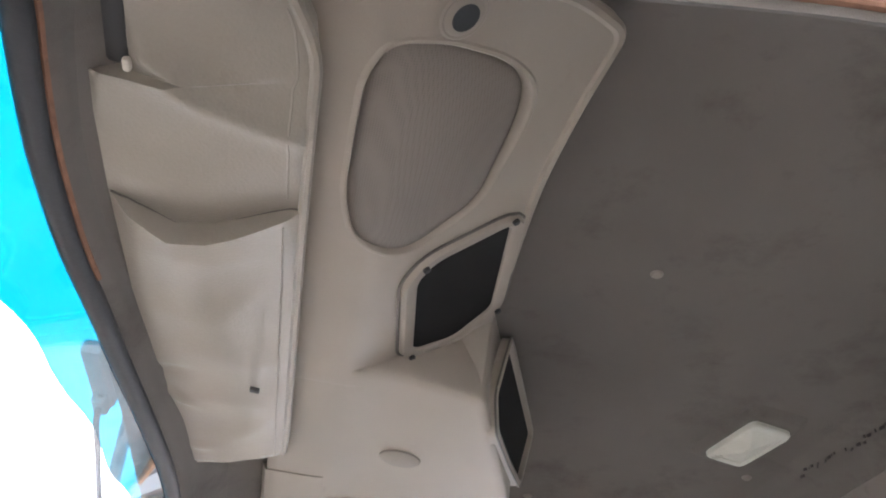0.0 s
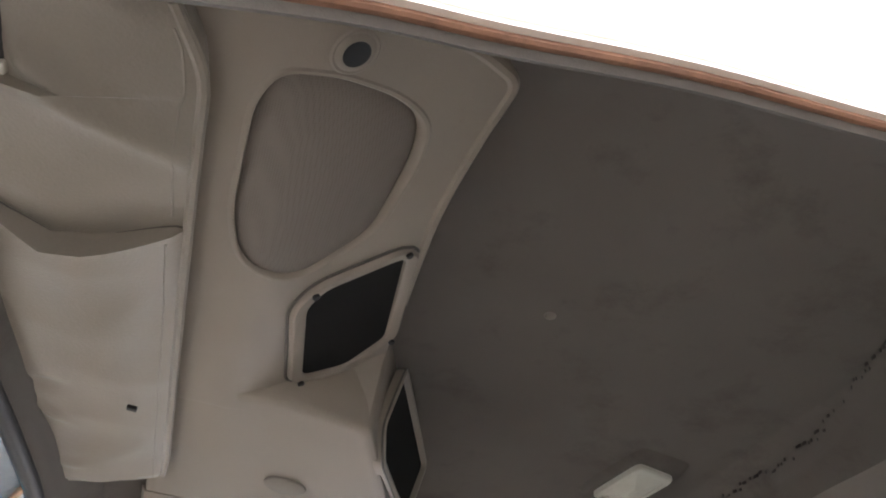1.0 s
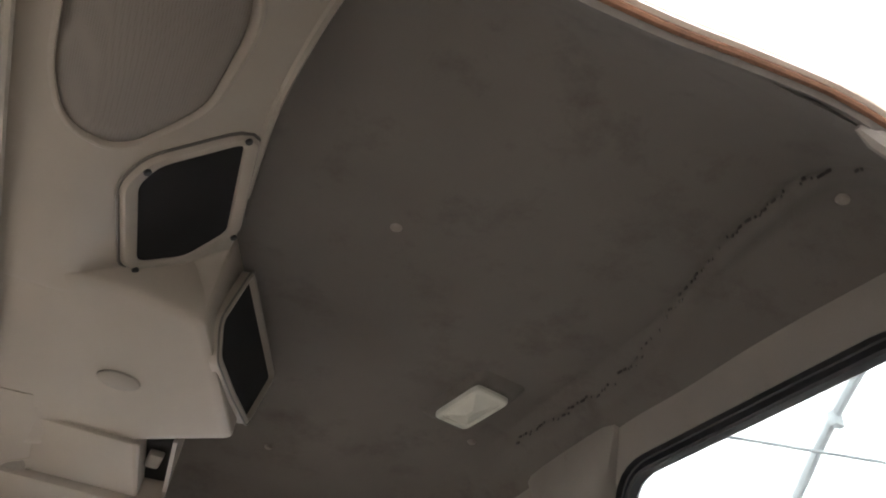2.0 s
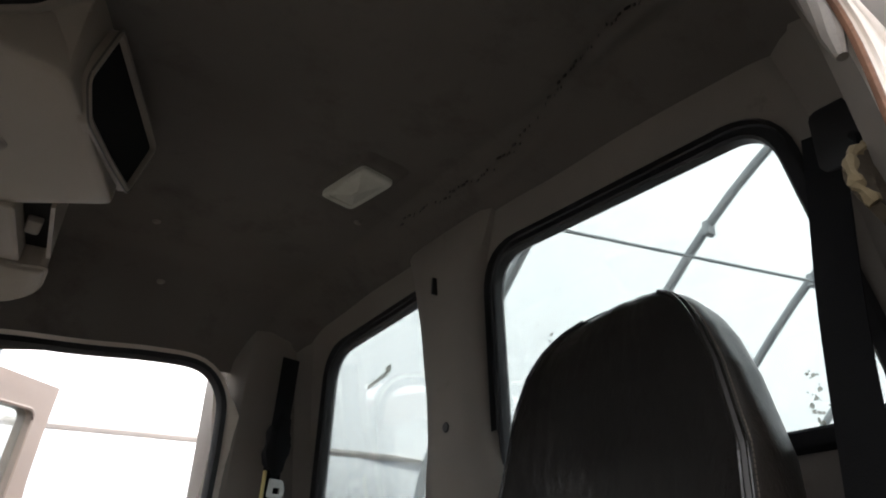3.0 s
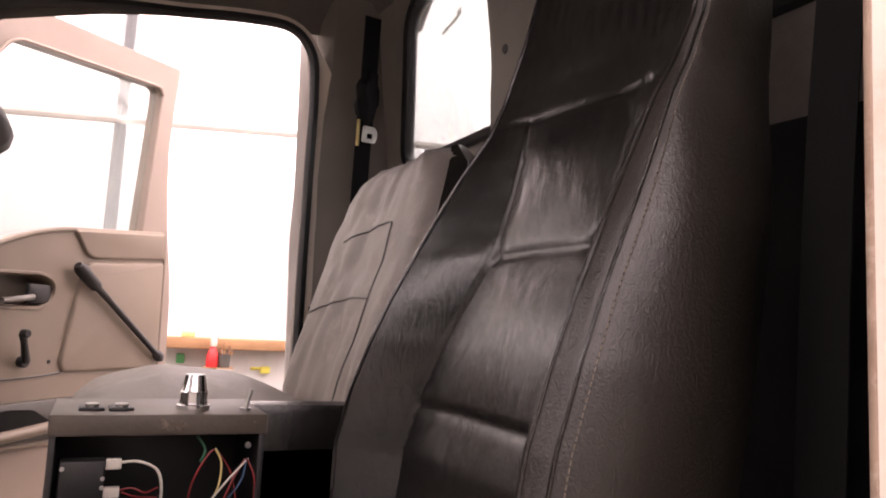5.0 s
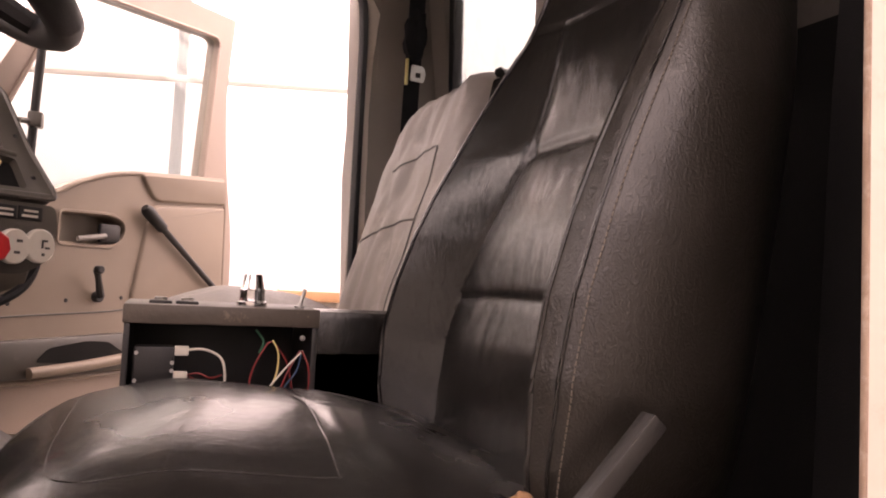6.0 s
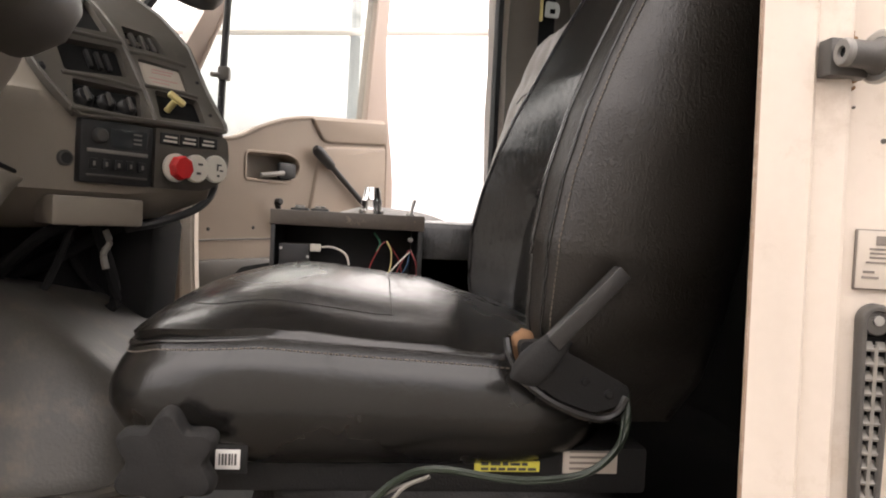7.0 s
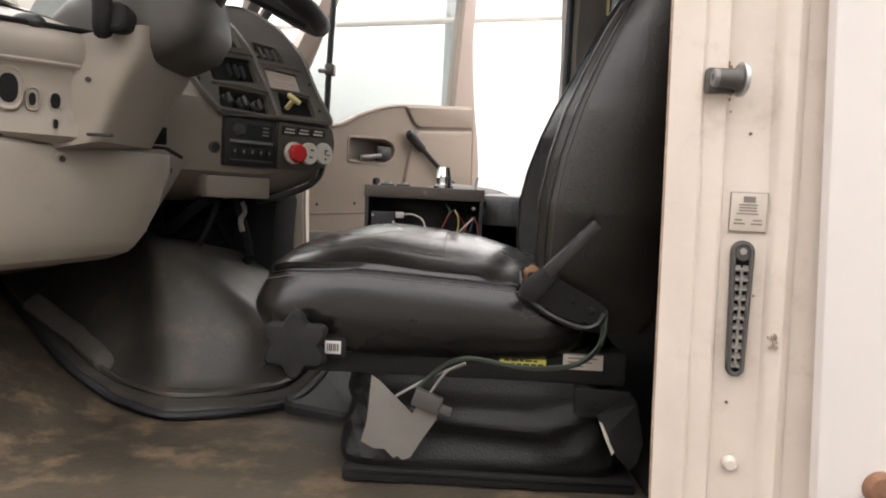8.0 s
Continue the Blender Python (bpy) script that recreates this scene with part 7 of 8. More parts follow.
# ---- switch box between the seats ----
sb = thing("switch_box", (0.35, 0.97, 1.02), "open-fronted dark metal switch box full of wires", "switch box")
bm = B()
box(bm, (0.228, 0.898, 1.186), (0.468, 1.06, 1.210), 0.002)
part("top_plate", bm, surface("scuffed_dark_metal", (0.055, 0.044, 0.036), (0.105, 0.085, 0.068), 0.5, 140, 14, 0.25, dirt=(0.34, 0.25, 0.18), dirt_amount=0.33), sb, "scuffed dark metal lid edge")
for lo, hi in (((0.230, 0.90, 1.03), (0.237, 1.06, 1.188)), ((0.459, 0.90, 1.03), (0.466, 1.06, 1.188)), ((0.237, 1.05, 1.03), (0.459, 1.058, 1.188)), ((0.237, 0.90, 1.02), (0.459, 1.058, 1.032))):
    bm = B()
    box(bm, lo, hi, 0.001)
    part("side", bm, BLACK, sb)
bm = B()
box(bm, (0.243, 0.905, 1.105), (0.290, 0.93, 1.158), 0.003)
rl = part("relay_block", bm, BLACK, sb, "black relay block")
for x, z in ((0.246, 1.150), (0.246, 1.116), (0.288, 1.138), (0.288, 1.128)):
    bm = B()
    disc(bm, (x, 0.905, z), (0, -1, 0), 0.0025, 0.002, 10)
    part("rivet", bm, STEEL, rl)
for z in (1.152, 1.120):
    bm = B()
    box(bm, (0.290, 0.912, z - 0.006), (0.307, 0.922, z + 0.006), 0.0015)
    part("spade_terminal", bm, BONE, rl, "pale spade terminal")
wires = ((BONE, 0.0018, [(0.305, 0.917, 1.153), (0.325, 0.915, 1.154), (0.345, 0.912, 1.145), (0.352, 0.91, 1.125), (0.352, 0.912, 1.09)]), (REDW, 0.0012, [(0.305, 0.917, 1.121), (0.32, 0.915, 1.124), (0.335, 0.915, 1.118), (0.35, 0.93, 1.12)]), (REDW, 0.0012, [(0.31, 0.917, 1.119), (0.325, 0.92, 1.113), (0.35, 0.93, 1.108)]),
         (REDW, 0.0014, [(0.383, 0.915, 1.09), (0.385, 0.91, 1.125), (0.398, 0.908, 1.155), (0.408, 0.91, 1.166), (0.42, 0.915, 1.155), (0.432, 0.915, 1.135), (0.44, 0.913, 1.10)]), (YELLOWK, 0.0014, [(0.41, 0.91, 1.168), (0.418, 0.908, 1.15), (0.416, 0.91, 1.12), (0.402, 0.912, 1.09)]), (BONE, 0.0013, [(0.45, 0.91, 1.155), (0.43, 0.905, 1.135), (0.41, 0.905, 1.11), (0.398, 0.908, 1.09)]), (REDW, 0.0014, [(0.446, 0.91, 1.155), (0.43, 0.906, 1.125), (0.418, 0.907, 1.09)]),
         (REDW, 0.0014, [(0.448, 0.908, 1.155), (0.457, 0.903, 1.135), (0.459, 0.903, 1.11), (0.455, 0.906, 1.085)]), (surface("blue_wire", (0.02, 0.05, 0.10), (0.03, 0.08, 0.15), 0.5, 90, 20, 0.0), 0.0013, [(0.448, 0.91, 1.155), (0.443, 0.907, 1.13), (0.43, 0.908, 1.11), (0.42, 0.91, 1.09)]), (surface("green_wire", (0.02, 0.12, 0.06), (0.03, 0.17, 0.09), 0.5, 90, 20, 0.0), 0.0018, [(0.39, 0.93, 1.18), (0.40, 0.925, 1.165), (0.395, 0.92, 1.15)]))
for mt, r, pts in wires:
    bm = B()
    tube(bm, spline(pts, 5), r, 6)
    part("wire", bm, mt, sb)
bm = B()
disc(bm, (0.447, 0.906, 1.172), (0, -1, 0), 0.004, 0.004, 12, 0.001)
part("screw", bm, STEEL, sb)
# chrome knob, toggle and flat switches on the lid
bm = B()
rings = [[V(0.384 + math.cos(a * math.pi / 14) * r, 0.947 + math.sin(a * math.pi / 14) * r, z) for a in range(28)] for z, r in ((1.209, 0.020), (1.216, 0.020), (1.217, 0.0175), (1.222, 0.0165), (1.232, 0.0168), (1.234, 0.0155), (1.250, 0.0125), (1.253, 0.0115))]
loft(bm, rings)
part("chrome_knob", bm, CHROME, sb, "stepped chrome knob", 25)
bm = B()
tube(bm, [V(0.447, 0.94, 1.209), V(0.450, 0.94, 1.222), V(0.4535, 0.94, 1.236)], [0.003, 0.0025, 0.003], 8)
disc(bm, (0.447, 0.94, 1.209), (0, 0, 1), 0.007, 0.004, 12)
part("toggle", bm, STEEL, sb, "small toggle switch")
for x in (0.256, 0.288):
    bm = B()
    box(bm, (x, 0.93, 1.209), (x + 0.028, 0.965, 1.214), 0.002)
    tg = part("flat_switch", bm, BLACK, sb)
    bm = B()
    disc(bm, (x + 0.014, 0.942, 1.213), (0, 0, 1), 0.008, 0.005, 14, 0.001)
    part("nut", bm, STEEL, tg)

# ---- passenger door, standing wide ----
HP, HD, HN = V(-0.25, 2.02, 0), V(0.70, 0.714, 0), V(0.714, -0.70, 0)


def door(s, z, d=0.0):
    return V(HP.x, HP.y, z) + HD * s + HN * d


def door_plate(outer, holes, d, thick):
    bm = B()
    plate(bm, outer, lambda a, b, q: door(a, b, d - q), holes, thick)
    return bm


dr = thing("door_2", (-0.25, 2.02, 0.78), "passenger door swung wide, shade-darkened frame with tan inner trim", "door", "", "structure")
shell = rounded([(0.0, 0.76), (0.0, 1.52), (0.10, 1.72), (0.30, 2.105), (0.36, 2.165), (1.024, 2.208), (1.008, 2.05), (1.000, 1.90), (1.012, 1.75), (1.032, 1.60), (1.064, 1.45), (1.078, 1.33), (1.083, 1.2), (1.075, 0.76)], [0.02, 0.02, 0.05, 0.05, 0.03, 0.006, 0.03, 0.03, 0.03, 0.05, 0.03, 0.03, 0.05, 0.04], 4)
hole = rounded([(0.07, 1.43), (0.10, 1.55), (0.30, 2.005), (0.345, 2.06), (0.940, 2.112), (0.924, 1.9), (0.900, 1.582), (0.56, 1.548), (0.47, 1.528), (0.36, 1.486), (0.288, 1.445), (0.20, 1.428)], [0.01, 0.03, 0.05, 0.04, 0.035, 0.05, 0.01, 0.03, 0.03, 0.03, 0.03, 0.03], 5)
rec_o = rounded([(0.318, 1.316), (0.318, 1.405), (0.50, 1.412), (0.548, 1.392), (0.545, 1.345), (0.50, 1.316)], [0.012, 0.014, 0.03, 0.03, 0.03, 0.02], 4)
# darkened copy of the body paint stands for the frame in shadow
sh = part("shell", door_plate(shell, [hole, shrink(rec_o, -0.004)], 0.0, 0.055), DOORP, dr, "body-paint door frame, coloured darker and pinker for its shade", 30)
bm = B()
rim = [door(a, b, 0.004) for a, b in hole]
tube(bm, rim + rim[:1], 0.006, 6)
part("window_channel", bm, DOORP, dr, "narrow window channel")
gl = part("pane", door_plate(shrink(hole, -0.01), [], -0.02, 0.005), DGLASS, dr, "slightly dirty door glass", 0)
gl.visible_shadow = False
trim_o = rounded([(0.015, 0.93), (0.015, 1.40), (0.20, 1.43), (0.288, 1.448), (0.36, 1.49), (0.47, 1.532), (0.56, 1.552), (0.985, 1.592), (1.00, 1.49), (1.012, 1.12), (1.010, 0.93)], [0.02, 0.03, 0.05, 0.06, 0.06, 0.06, 0.05, 0.012, 0.03, 0.03, 0.03], 5)
tp = part("trim_panel", door_plate(trim_o, [rec_o], 0.026, 0.024), DOORT, dr, "moulded tan inner door trim")
bm = B()
rim = [door(a, b, 0.024) for a, b in trim_o]
tube(bm, rim + rim[:1], 0.008, 8)
part("trim_edge", bm, DOORT, tp)
bm = B()
loft(bm, [[door(a, b, d) for a, b in shrink(rec_o, s)] for s, d in ((-0.010, 0.022), (-0.006, 0.030), (0.0, 0.030), (0.004, 0.024), (0.006, -0.050))], cap=False)
part("recess_rim", bm, DOORT, tp)
part("handle_recess", door_plate(shrink(rec_o, -0.004), [], -0.046, 0.003), BROWN, tp, "shadowed handle recess")
band = rounded([(0.59, 1.556), (0.98, 1.592), (0.99, 1.502), (0.675, 1.475), (0.645, 1.485)], [0.02, 0.01, 0.01, 0.03, 0.03], 4)
bm = B()
loft(bm, [[door(a, b, d) for a, b in shrink(band, s)] for s, d in ((-0.002, 0.024), (0.001, 0.034), (0.004, 0.037), (0.009, 0.038))])
part("upper_band", bm, DOORT, tp, "padded tan upper band")
lowp = rounded([(0.655, 1.458), (0.688, 1.464), (0.988, 1.490), (1.0, 1.13), (0.60, 1.13), (0.585, 1.16), (0.63, 1.40)], [0.03, 0.02, 0.01, 0.03, 0.04, 0.03, 0.04], 4)
bm = B()
loft(bm, [[door(a, b, d) for a, b in shrink(lowp, s)] for s, d in ((-0.003, 0.024), (0.0, 0.033), (0.004, 0.036), (0.009, 0.037))])
part("lower_pad", bm, DOORT, tp, "padded tan lower panel")
bm = B()
tube(bm, spline([door(0.03, 1.098, 0.027), door(0.20, 1.110, 0.027), door(0.56, 1.124, 0.027), door(0.60, 1.16, 0.027), door(0.632, 1.36, 0.027), door(0.642, 1.43, 0.027)], 5), 0.0025, 6)
part("groove", bm, DARK, tp, "dark panel joint")
# pocket stands proud here; its dark colours paint the shade of a recess
bm = B()
bands = rounded([(0.02, 0.94), (0.02, 1.035), (0.19, 1.048), (0.58, 1.055), (1.0, 1.055), (1.0, 0.94)], 0.01, 3)
loft(bm, [[door(a, b, d) for a, b in shrink(bands, s)] for s, d in ((0.0, 0.024), (0.002, 0.040), (0.008, 0.044))])
pk = part("map_pocket", bm, SHROUD, tp, "brown map pocket darkened to paint its recess shade")
pkt = rounded([(0.26, 0.985), (0.30, 1.022), (0.42, 1.036), (0.50, 1.030), (0.565, 0.99), (0.40, 0.972)], 0.015, 4)
part("pocket_mouth", door_plate(pkt, [], 0.047, 0.003), CARPET_SHADE, pk, "flat black plate painting the shade in the pocket mouth")
bm = B()
tube(bm, spline([door(0.237, 0.958, 0.055), door(0.40, 0.966, 0.060), door(0.60, 0.982, 0.055)], 5), 0.016, 10)
part("pocket_lip", bm, DOORT, pk, "rounded tan pocket lip")
for s, z in ((0.182, 1.144), (0.357, 1.153), (0.553, 1.161)):
    bm = B()
    disc(bm, door(s, z, 0.025), HN, 0.006, 0.003, 12, 0.001)
    part("screw", bm, BLACK, tp)
# handle, window crank, check strap
bm = B()
tube(bm, spline([door(0.375, 1.331, 0.032), door(0.42, 1.338, 0.036), door(0.47, 1.346, 0.034)], 4), 0.0085, 8)
hd = part("inner_handle", bm, GREYM, dr, "worn grey metal inner handle")
bm = B()
box(bm, (0.455, 1.325, 0.012), (0.535, 1.385, 0.03), 0.012)
for v in bm.verts:
    v.co = door(v.co.x, v.co.y, v.co.z)
part("handle_pad", bm, BLACK, hd, "black handle pad")
bm = B()
tube(bm, [door(0.418, 1.243, 0.07), door(0.432, 1.22, 0.062), door(0.458, 1.166, 0.046)], [0.011, 0.009, 0.012], 9)
disc(bm, door(0.458, 1.164, 0.024), HN, 0.016, 0.022, 16, 0.003)
wc = part("window_crank", bm, BLACK, dr, "black window crank")
bm = B()
disc(bm, door(0.418, 1.245, 0.07), HN, 0.012, 0.02, 14, 0.003)
part("crank_knob", bm, BLACK, wc)
bm = B()
a, b = door(0.615, 1.432, 0.055), door(0.985, 1.165, 0.055)
tube(bm, [a.lerp(b, t) for t in (-0.06, -0.03, 0.0, 0.16, 0.18, 0.94, 0.96, 1.0, 1.03)], [0.012, 0.02, 0.021, 0.018, 0.011, 0.010, 0.016, 0.018, 0.010], 10)
part("grab_bar", bm, BLACK, dr, "slanting black grab bar")
for z in (1.29, 1.36):
    bm = B()
    box(bm, (-0.012, -0.01, -0.014), (0.012, 0.01, 0.014), 0.003, Matrix.Translation(door(1.082, z, -0.02)))
    part("door_stop", bm, PAINT, dr)

# painted front door post and kick panel on the passenger side
pst = thing("front_door_post", (-0.14, 2.0, 0.80), "cream painted front door post with a scuffed kick panel", "door post", "", "structure")
bm = B()
loft(bm, [[V(x0, 2.03, z), V(x0, 1.992, z), V(x0 + 0.008, 1.985, z), V(x1 - 0.014, 1.985, z), V(x1 - 0.010, 1.992, z), V(x1 - 0.003, 1.990, z), V(x1, 1.998, z), V(x1, 2.03, z)] for z, x0, x1 in ((0.80, -0.145, -0.088), (0.90, -0.150, -0.098), (1.0, -0.153, -0.106), (1.12, -0.156, -0.112), (1.26, -0.158, -0.116))])
part("post", bm, PAINT, pst, "scuffed cream painted post")
bm = B()
kick = rounded([(-0.245, 0.80), (-0.245, 1.26), (-0.157, 1.26), (-0.150, 0.80)], 0.006, 3)
kh = rounded([(-0.222, 0.93), (-0.226, 1.075), (-0.206, 1.10), (-0.180, 1.06), (-0.176, 0.93)], 0.02, 5)
plate(bm, kick, lambda a, b, d: V(a, 2.0 + d, b), [kh], 0.008)
kp2 = part("kick_panel", bm, DOORP, pst, "beige kick panel with an open hole")
bm = B()
loft(bm, [[V(a, 2.0 + d, b) for a, b in shrink(kh, e)] for e, d in ((-0.006, 0.0), (-0.003, -0.005), (0.001, -0.004), (0.003, 0.004))], cap=False)
part("hole_rim", bm, PAINT, kp2, "raised cream hole rim")
for k, mt in enumerate((BLACK, BONE)):
    bm = B()
    tube(bm, spline([(-0.215 + 0.012 * k, 2.012, 1.10), (-0.208 + 0.014 * k, 2.006, 1.03), (-0.214 + 0.016 * k, 2.008, 0.96), (-0.205 + 0.01 * k, 2.012, 0.90)], 5), 0.0035, 7)
    part("wire", bm, mt, kp2)

# ---- belts ----
bl = thing("driver_seat_belt", (0.86, 0.43, 0.85), "black driver seat belt hanging behind the seat", "seat belt")
bm = B()
ribbon(bm, spline([(0.93, 0.418, 2.09), (0.925, 0.425, 2.0), (0.905, 0.43, 1.86), (0.885, 0.43, 1.70), (0.868, 0.432, 1.50), (0.862, 0.435, 1.28), (0.862, 0.44, 1.05), (0.862, 0.44, 0.85)], 4), 0.046, 0.0025, (0.18, -1, 0))
part("webbing", bm, WEB, bl, "black belt webbing", 60)
bm = B()
box(bm, (0.922, 0.365, 2.03), (0.962, 0.432, 2.125), 0.014)
part("belt_guide", bm, BLACK, bl, "black upper belt guide")
bm = B()
tube(bm, spline([(0.905, 0.375, 2.05), (0.88, 0.36, 2.02), (0.872, 0.36, 1.97), (0.885, 0.365, 1.95)], 5), 0.006, 7)
part("belt_loop", bm, WEB, bl)
bm = B()
plate(bm, rounded([(0.765, 1.905), (0.80, 1.955), (0.88, 2.01), (0.93, 2.0), (0.93, 1.86), (0.86, 1.84), (0.79, 1.85)], 0.02), lambda a, b, d: V(a, 0.318 + d + 0.02 * math.sin(b * 20), b), (), 0.012)
flap_t = thing("torn_trim_flap", (0.85, 0.318, 1.84), "loose torn brown trim flap with ochre edge", "trim flap")
part("board", bm, surface("brown_backing", (0.045, 0.034, 0.02), (0.075, 0.057, 0.034), 0.9, 200, 9, 0.4), flap_t)
bm = B()
tube(bm, spline([V(a, 0.322 + 0.02 * math.sin(b * 20), b) for a, b in ((0.775, 1.885), (0.772, 1.912), (0.80, 1.955), (0.835, 1.983), (0.88, 2.008), (0.92, 2.003))], 5), [0.006 + 0.002 * math.sin(q * 1.7) for q in range(26)], 7)
part("torn_edge", bm, surface("ochre_backing", (0.20, 0.155, 0.085), (0.30, 0.235, 0.135), 0.9, 200, 9, 0.4), flap_t, "torn ochre fibre edge")
b2 = thing("passenger_seat_belt", (0.91, 1.94, 1.0), "black passenger seat belt with a bare metal tongue", "seat belt")
bm = B()
ribbon(bm, spline([(0.885, 1.835, 2.17), (0.890, 1.855, 2.0), (0.893, 1.875, 1.85), (0.893, 1.888, 1.6), (0.885, 1.89, 1.2), (0.885, 1.89, 0.9)], 4), 0.048, 0.003, (1, 0.1, 0))
part("webbing", bm, WEB, b2, "black belt webbing", 60)
bm = B()
bmesh.ops.create_uvsphere(bm, u_segments=16, v_segments=10, radius=0.045)
for v in bm.verts:
    v.co = V(0.893, 1.855, 1.95) + V(v.co.x * 0.75, v.co.y * 0.5, v.co.z * 1.5) * (1 + 0.5 * noise.noise(v.co * 40))
part("bunched_webbing", bm, WEB, b2, "bunched black webbing")
bm = B()
plate(bm, rounded([(0.893, 1.822), (0.896, 1.868), (0.932, 1.866), (0.940, 1.846), (0.934, 1.820)], 0.006, 3), lambda a, b, d: V(a - 0.012, 1.858 + d, b), [rounded([(0.908, 1.832), (0.909, 1.847), (0.926, 1.847), (0.925, 1.832)], 0.003, 2)], 0.004)
part("tongue", bm, STEEL, b2, "bare metal belt tongue")
bm = B()
box(bm, (0.868, 1.862, 1.81), (0.877, 1.870, 1.885), 0.002)
part("tag", bm, YELLOWK, b2, "faded yellow tag")

# ---- latch pillar fittings ----
JX = V(0.974, -0.22, 0).normalized()  # along the pillar face, outwards
JN = V(-0.22, -0.974, 0).normalized()


def jamb(a, z, d=0.0):
    return V(0.641, 0.2335, z) + JX * a + JN * d


st = thing("door_striker", (0.70, 0.20, 1.32), "greasy steel door striker pin on the latch pillar", "door striker")
SA = V(-0.985, -0.12, 0).normalized()  # along the pin, towards its free end
S0 = V(0.692, 0.196, 1.3235)
bm = B()
disc(bm, S0, SA, 0.0175, 0.0035, 32, 0.0015)
part("flange_washer", bm, STEEL, st, "scuffed steel washer")
bm = B()
loft(bm, [[S0 + SA * d + V(0, math.cos(2 * math.pi * k / 20) * r, math.sin(2 * math.pi * k / 20) * r) for k in range(20)] for d, r in ((0.003, 0.0128), (0.005, 0.0112), (0.008, 0.0098), (0.012, 0.0090), (0.028, 0.0088))])
pin = part("pin", bm, DARK, st, "dark greasy pin")
bm = B()
box(bm, (0.661, 0.2020, 1.3110), (0.691, 0.2160, 1.3355), 0.0010)
part("latch_block", bm, DARK, st, "dark rectangular block behind the pin")
bm = B()
loft(bm, [[S0 + SA * d + V(0, math.cos(2 * math.pi * k / 20) * r, math.sin(2 * math.pi * k / 20) * r) for k in range(20)] for d, r in ((0.026, 0.0091), (0.0295, 0.0091), (0.031, 0.0080), (0.031, 0.0040), (0.028, 0.0034))], cap=False)
part("end_ring", bm, GREYM, pin, "worn steel end ring")
bm = B()
disc(bm, S0 + SA * 0.0272, SA, 0.0042, 0.0012, 6)
part("socket", bm, CARPET_SHADE, pin, "dark bolt socket")
rng = random.Random(3)
bm = B()
for k in range(16):
    q = rng.uniform(0, 6.28)
    a, z, r = 0.046 + 0.010 * math.cos(q) * rng.uniform(0.7, 1.1), 1.3235 + 0.0185 * math.sin(q) * rng.uniform(0.85, 1.1), rng.uniform(0.0008, 0.0020)
    loft(bm, [[jamb(a + r * math.cos(i * 0.785) * rng.uniform(0.6, 1.2), z + r * math.sin(i * 0.785) * rng.uniform(0.8, 1.8), d) for i in range(8)] for d in (0.003, 0.0085)])
part("rust_stain", bm, surface("orange_rust", (0.20, 0.11, 0.05), (0.32, 0.19, 0.10), 0.9, 200, 60, 0.3), st, "orange rust bloom round the washer")["kind"] = "stuff"
bm = B()
for k in range(18):
    a, z, r = rng.gauss(0.1085, 0.0022), rng.gauss(1.062, 0.005), rng.uniform(0.0006, 0.0024)
    loft(bm, [[jamb(a + r * math.cos(i * 0.785) * rng.uniform(0.6, 1.2), z + r * math.sin(i * 0.785) * rng.uniform(0.8, 1.4), d) for i in range(8)] for d in (0.008, 0.0168)])
solid("mud_splash", bm, surface("dried_mud", (0.34, 0.27, 0.19), (0.46, 0.38, 0.28), 0.95, 200, 60, 0.4), "dried brown mud splash on the pillar", "mud", "stuff")
# plate with printed bars
lb = thing("pillar_label", jamb(0.068, 1.15), "small white printed plate riveted to the pillar, dark border", "label")
bm = B()
box(bm, (0.0585, 1.171, -0.002), (0.1005, 1.212, 0.0015), 0.0008)
for v in bm.verts:
    v.co = jamb(0.0580 + (v.co.x - 0.0585) * 0.87, v.co.y, v.co.z + 0.008)
part("plate", bm, PALEINK, lb, "faded brown border")
bm = B()
box(bm, (0.0594, 1.1719, 0.0), (0.0996, 1.2111, 0.0023), 0.0005)
for v in bm.verts:
    v.co = jamb(0.0580 + (v.co.x - 0.0585) * 0.87, v.co.y, v.co.z + 0.008)
wp = part("pale_field", bm, PLATE, lb)
rng = random.Random(5)
bars = [(0.074, 0.090, 1.194, 1.2015)] + [(0.066 + rng.uniform(0, 0.004), 0.098 - rng.uniform(0, 0.006), z, z + 0.0016) for z in (1.190, 1.1865, 1.183, 1.179)] + [(0.064, 0.074, 1.171, 1.173), (0.088, 0.100, 1.171, 1.173), (0.063, 0.078, 1.1665, 1.1685), (0.086, 0.101, 1.1665, 1.1685)]
for a0, a1, z0, z1 in [(0.0795 + (q0 - 0.082) * 0.84, 0.0795 + (q1 - 0.082) * 0.84, 1.1915 + (r0 - 1.182) * 0.83, 1.1915 + (r1 - 1.182) * 0.83) for q0, q1, r0, r1 in bars]:
    bm = B()
    box(bm, (a0, z0, 0.0022), (a1, z1, 0.0028))
    for v in bm.verts:
        v.co = jamb(0.0580 + (v.co.x - 0.0585) * 0.87, v.co.y, v.co.z + 0.008)
    part("print_bar", bm, PALEINK, wp)
# long oval vent
vt = thing("pillar_vent", jamb(0.07, 1.03), "long oval dark grey plastic vent on the pillar", "vent")
ring = []
W0, W1, ZB, ZT = 0.0091, 0.0116, 1.020, 1.162
for i in range(13):
    q = math.pi * i / 12
    ring.append((0.0735 + W1 * math.cos(q), ZT - W1 + W1 * math.sin(q)))
for i in range(13):
    q = math.pi + math.pi * i / 12
    ring.append((0.0745 + W0 * math.cos(q), ZB + W0 + W0 * math.sin(q)))
bm = B()
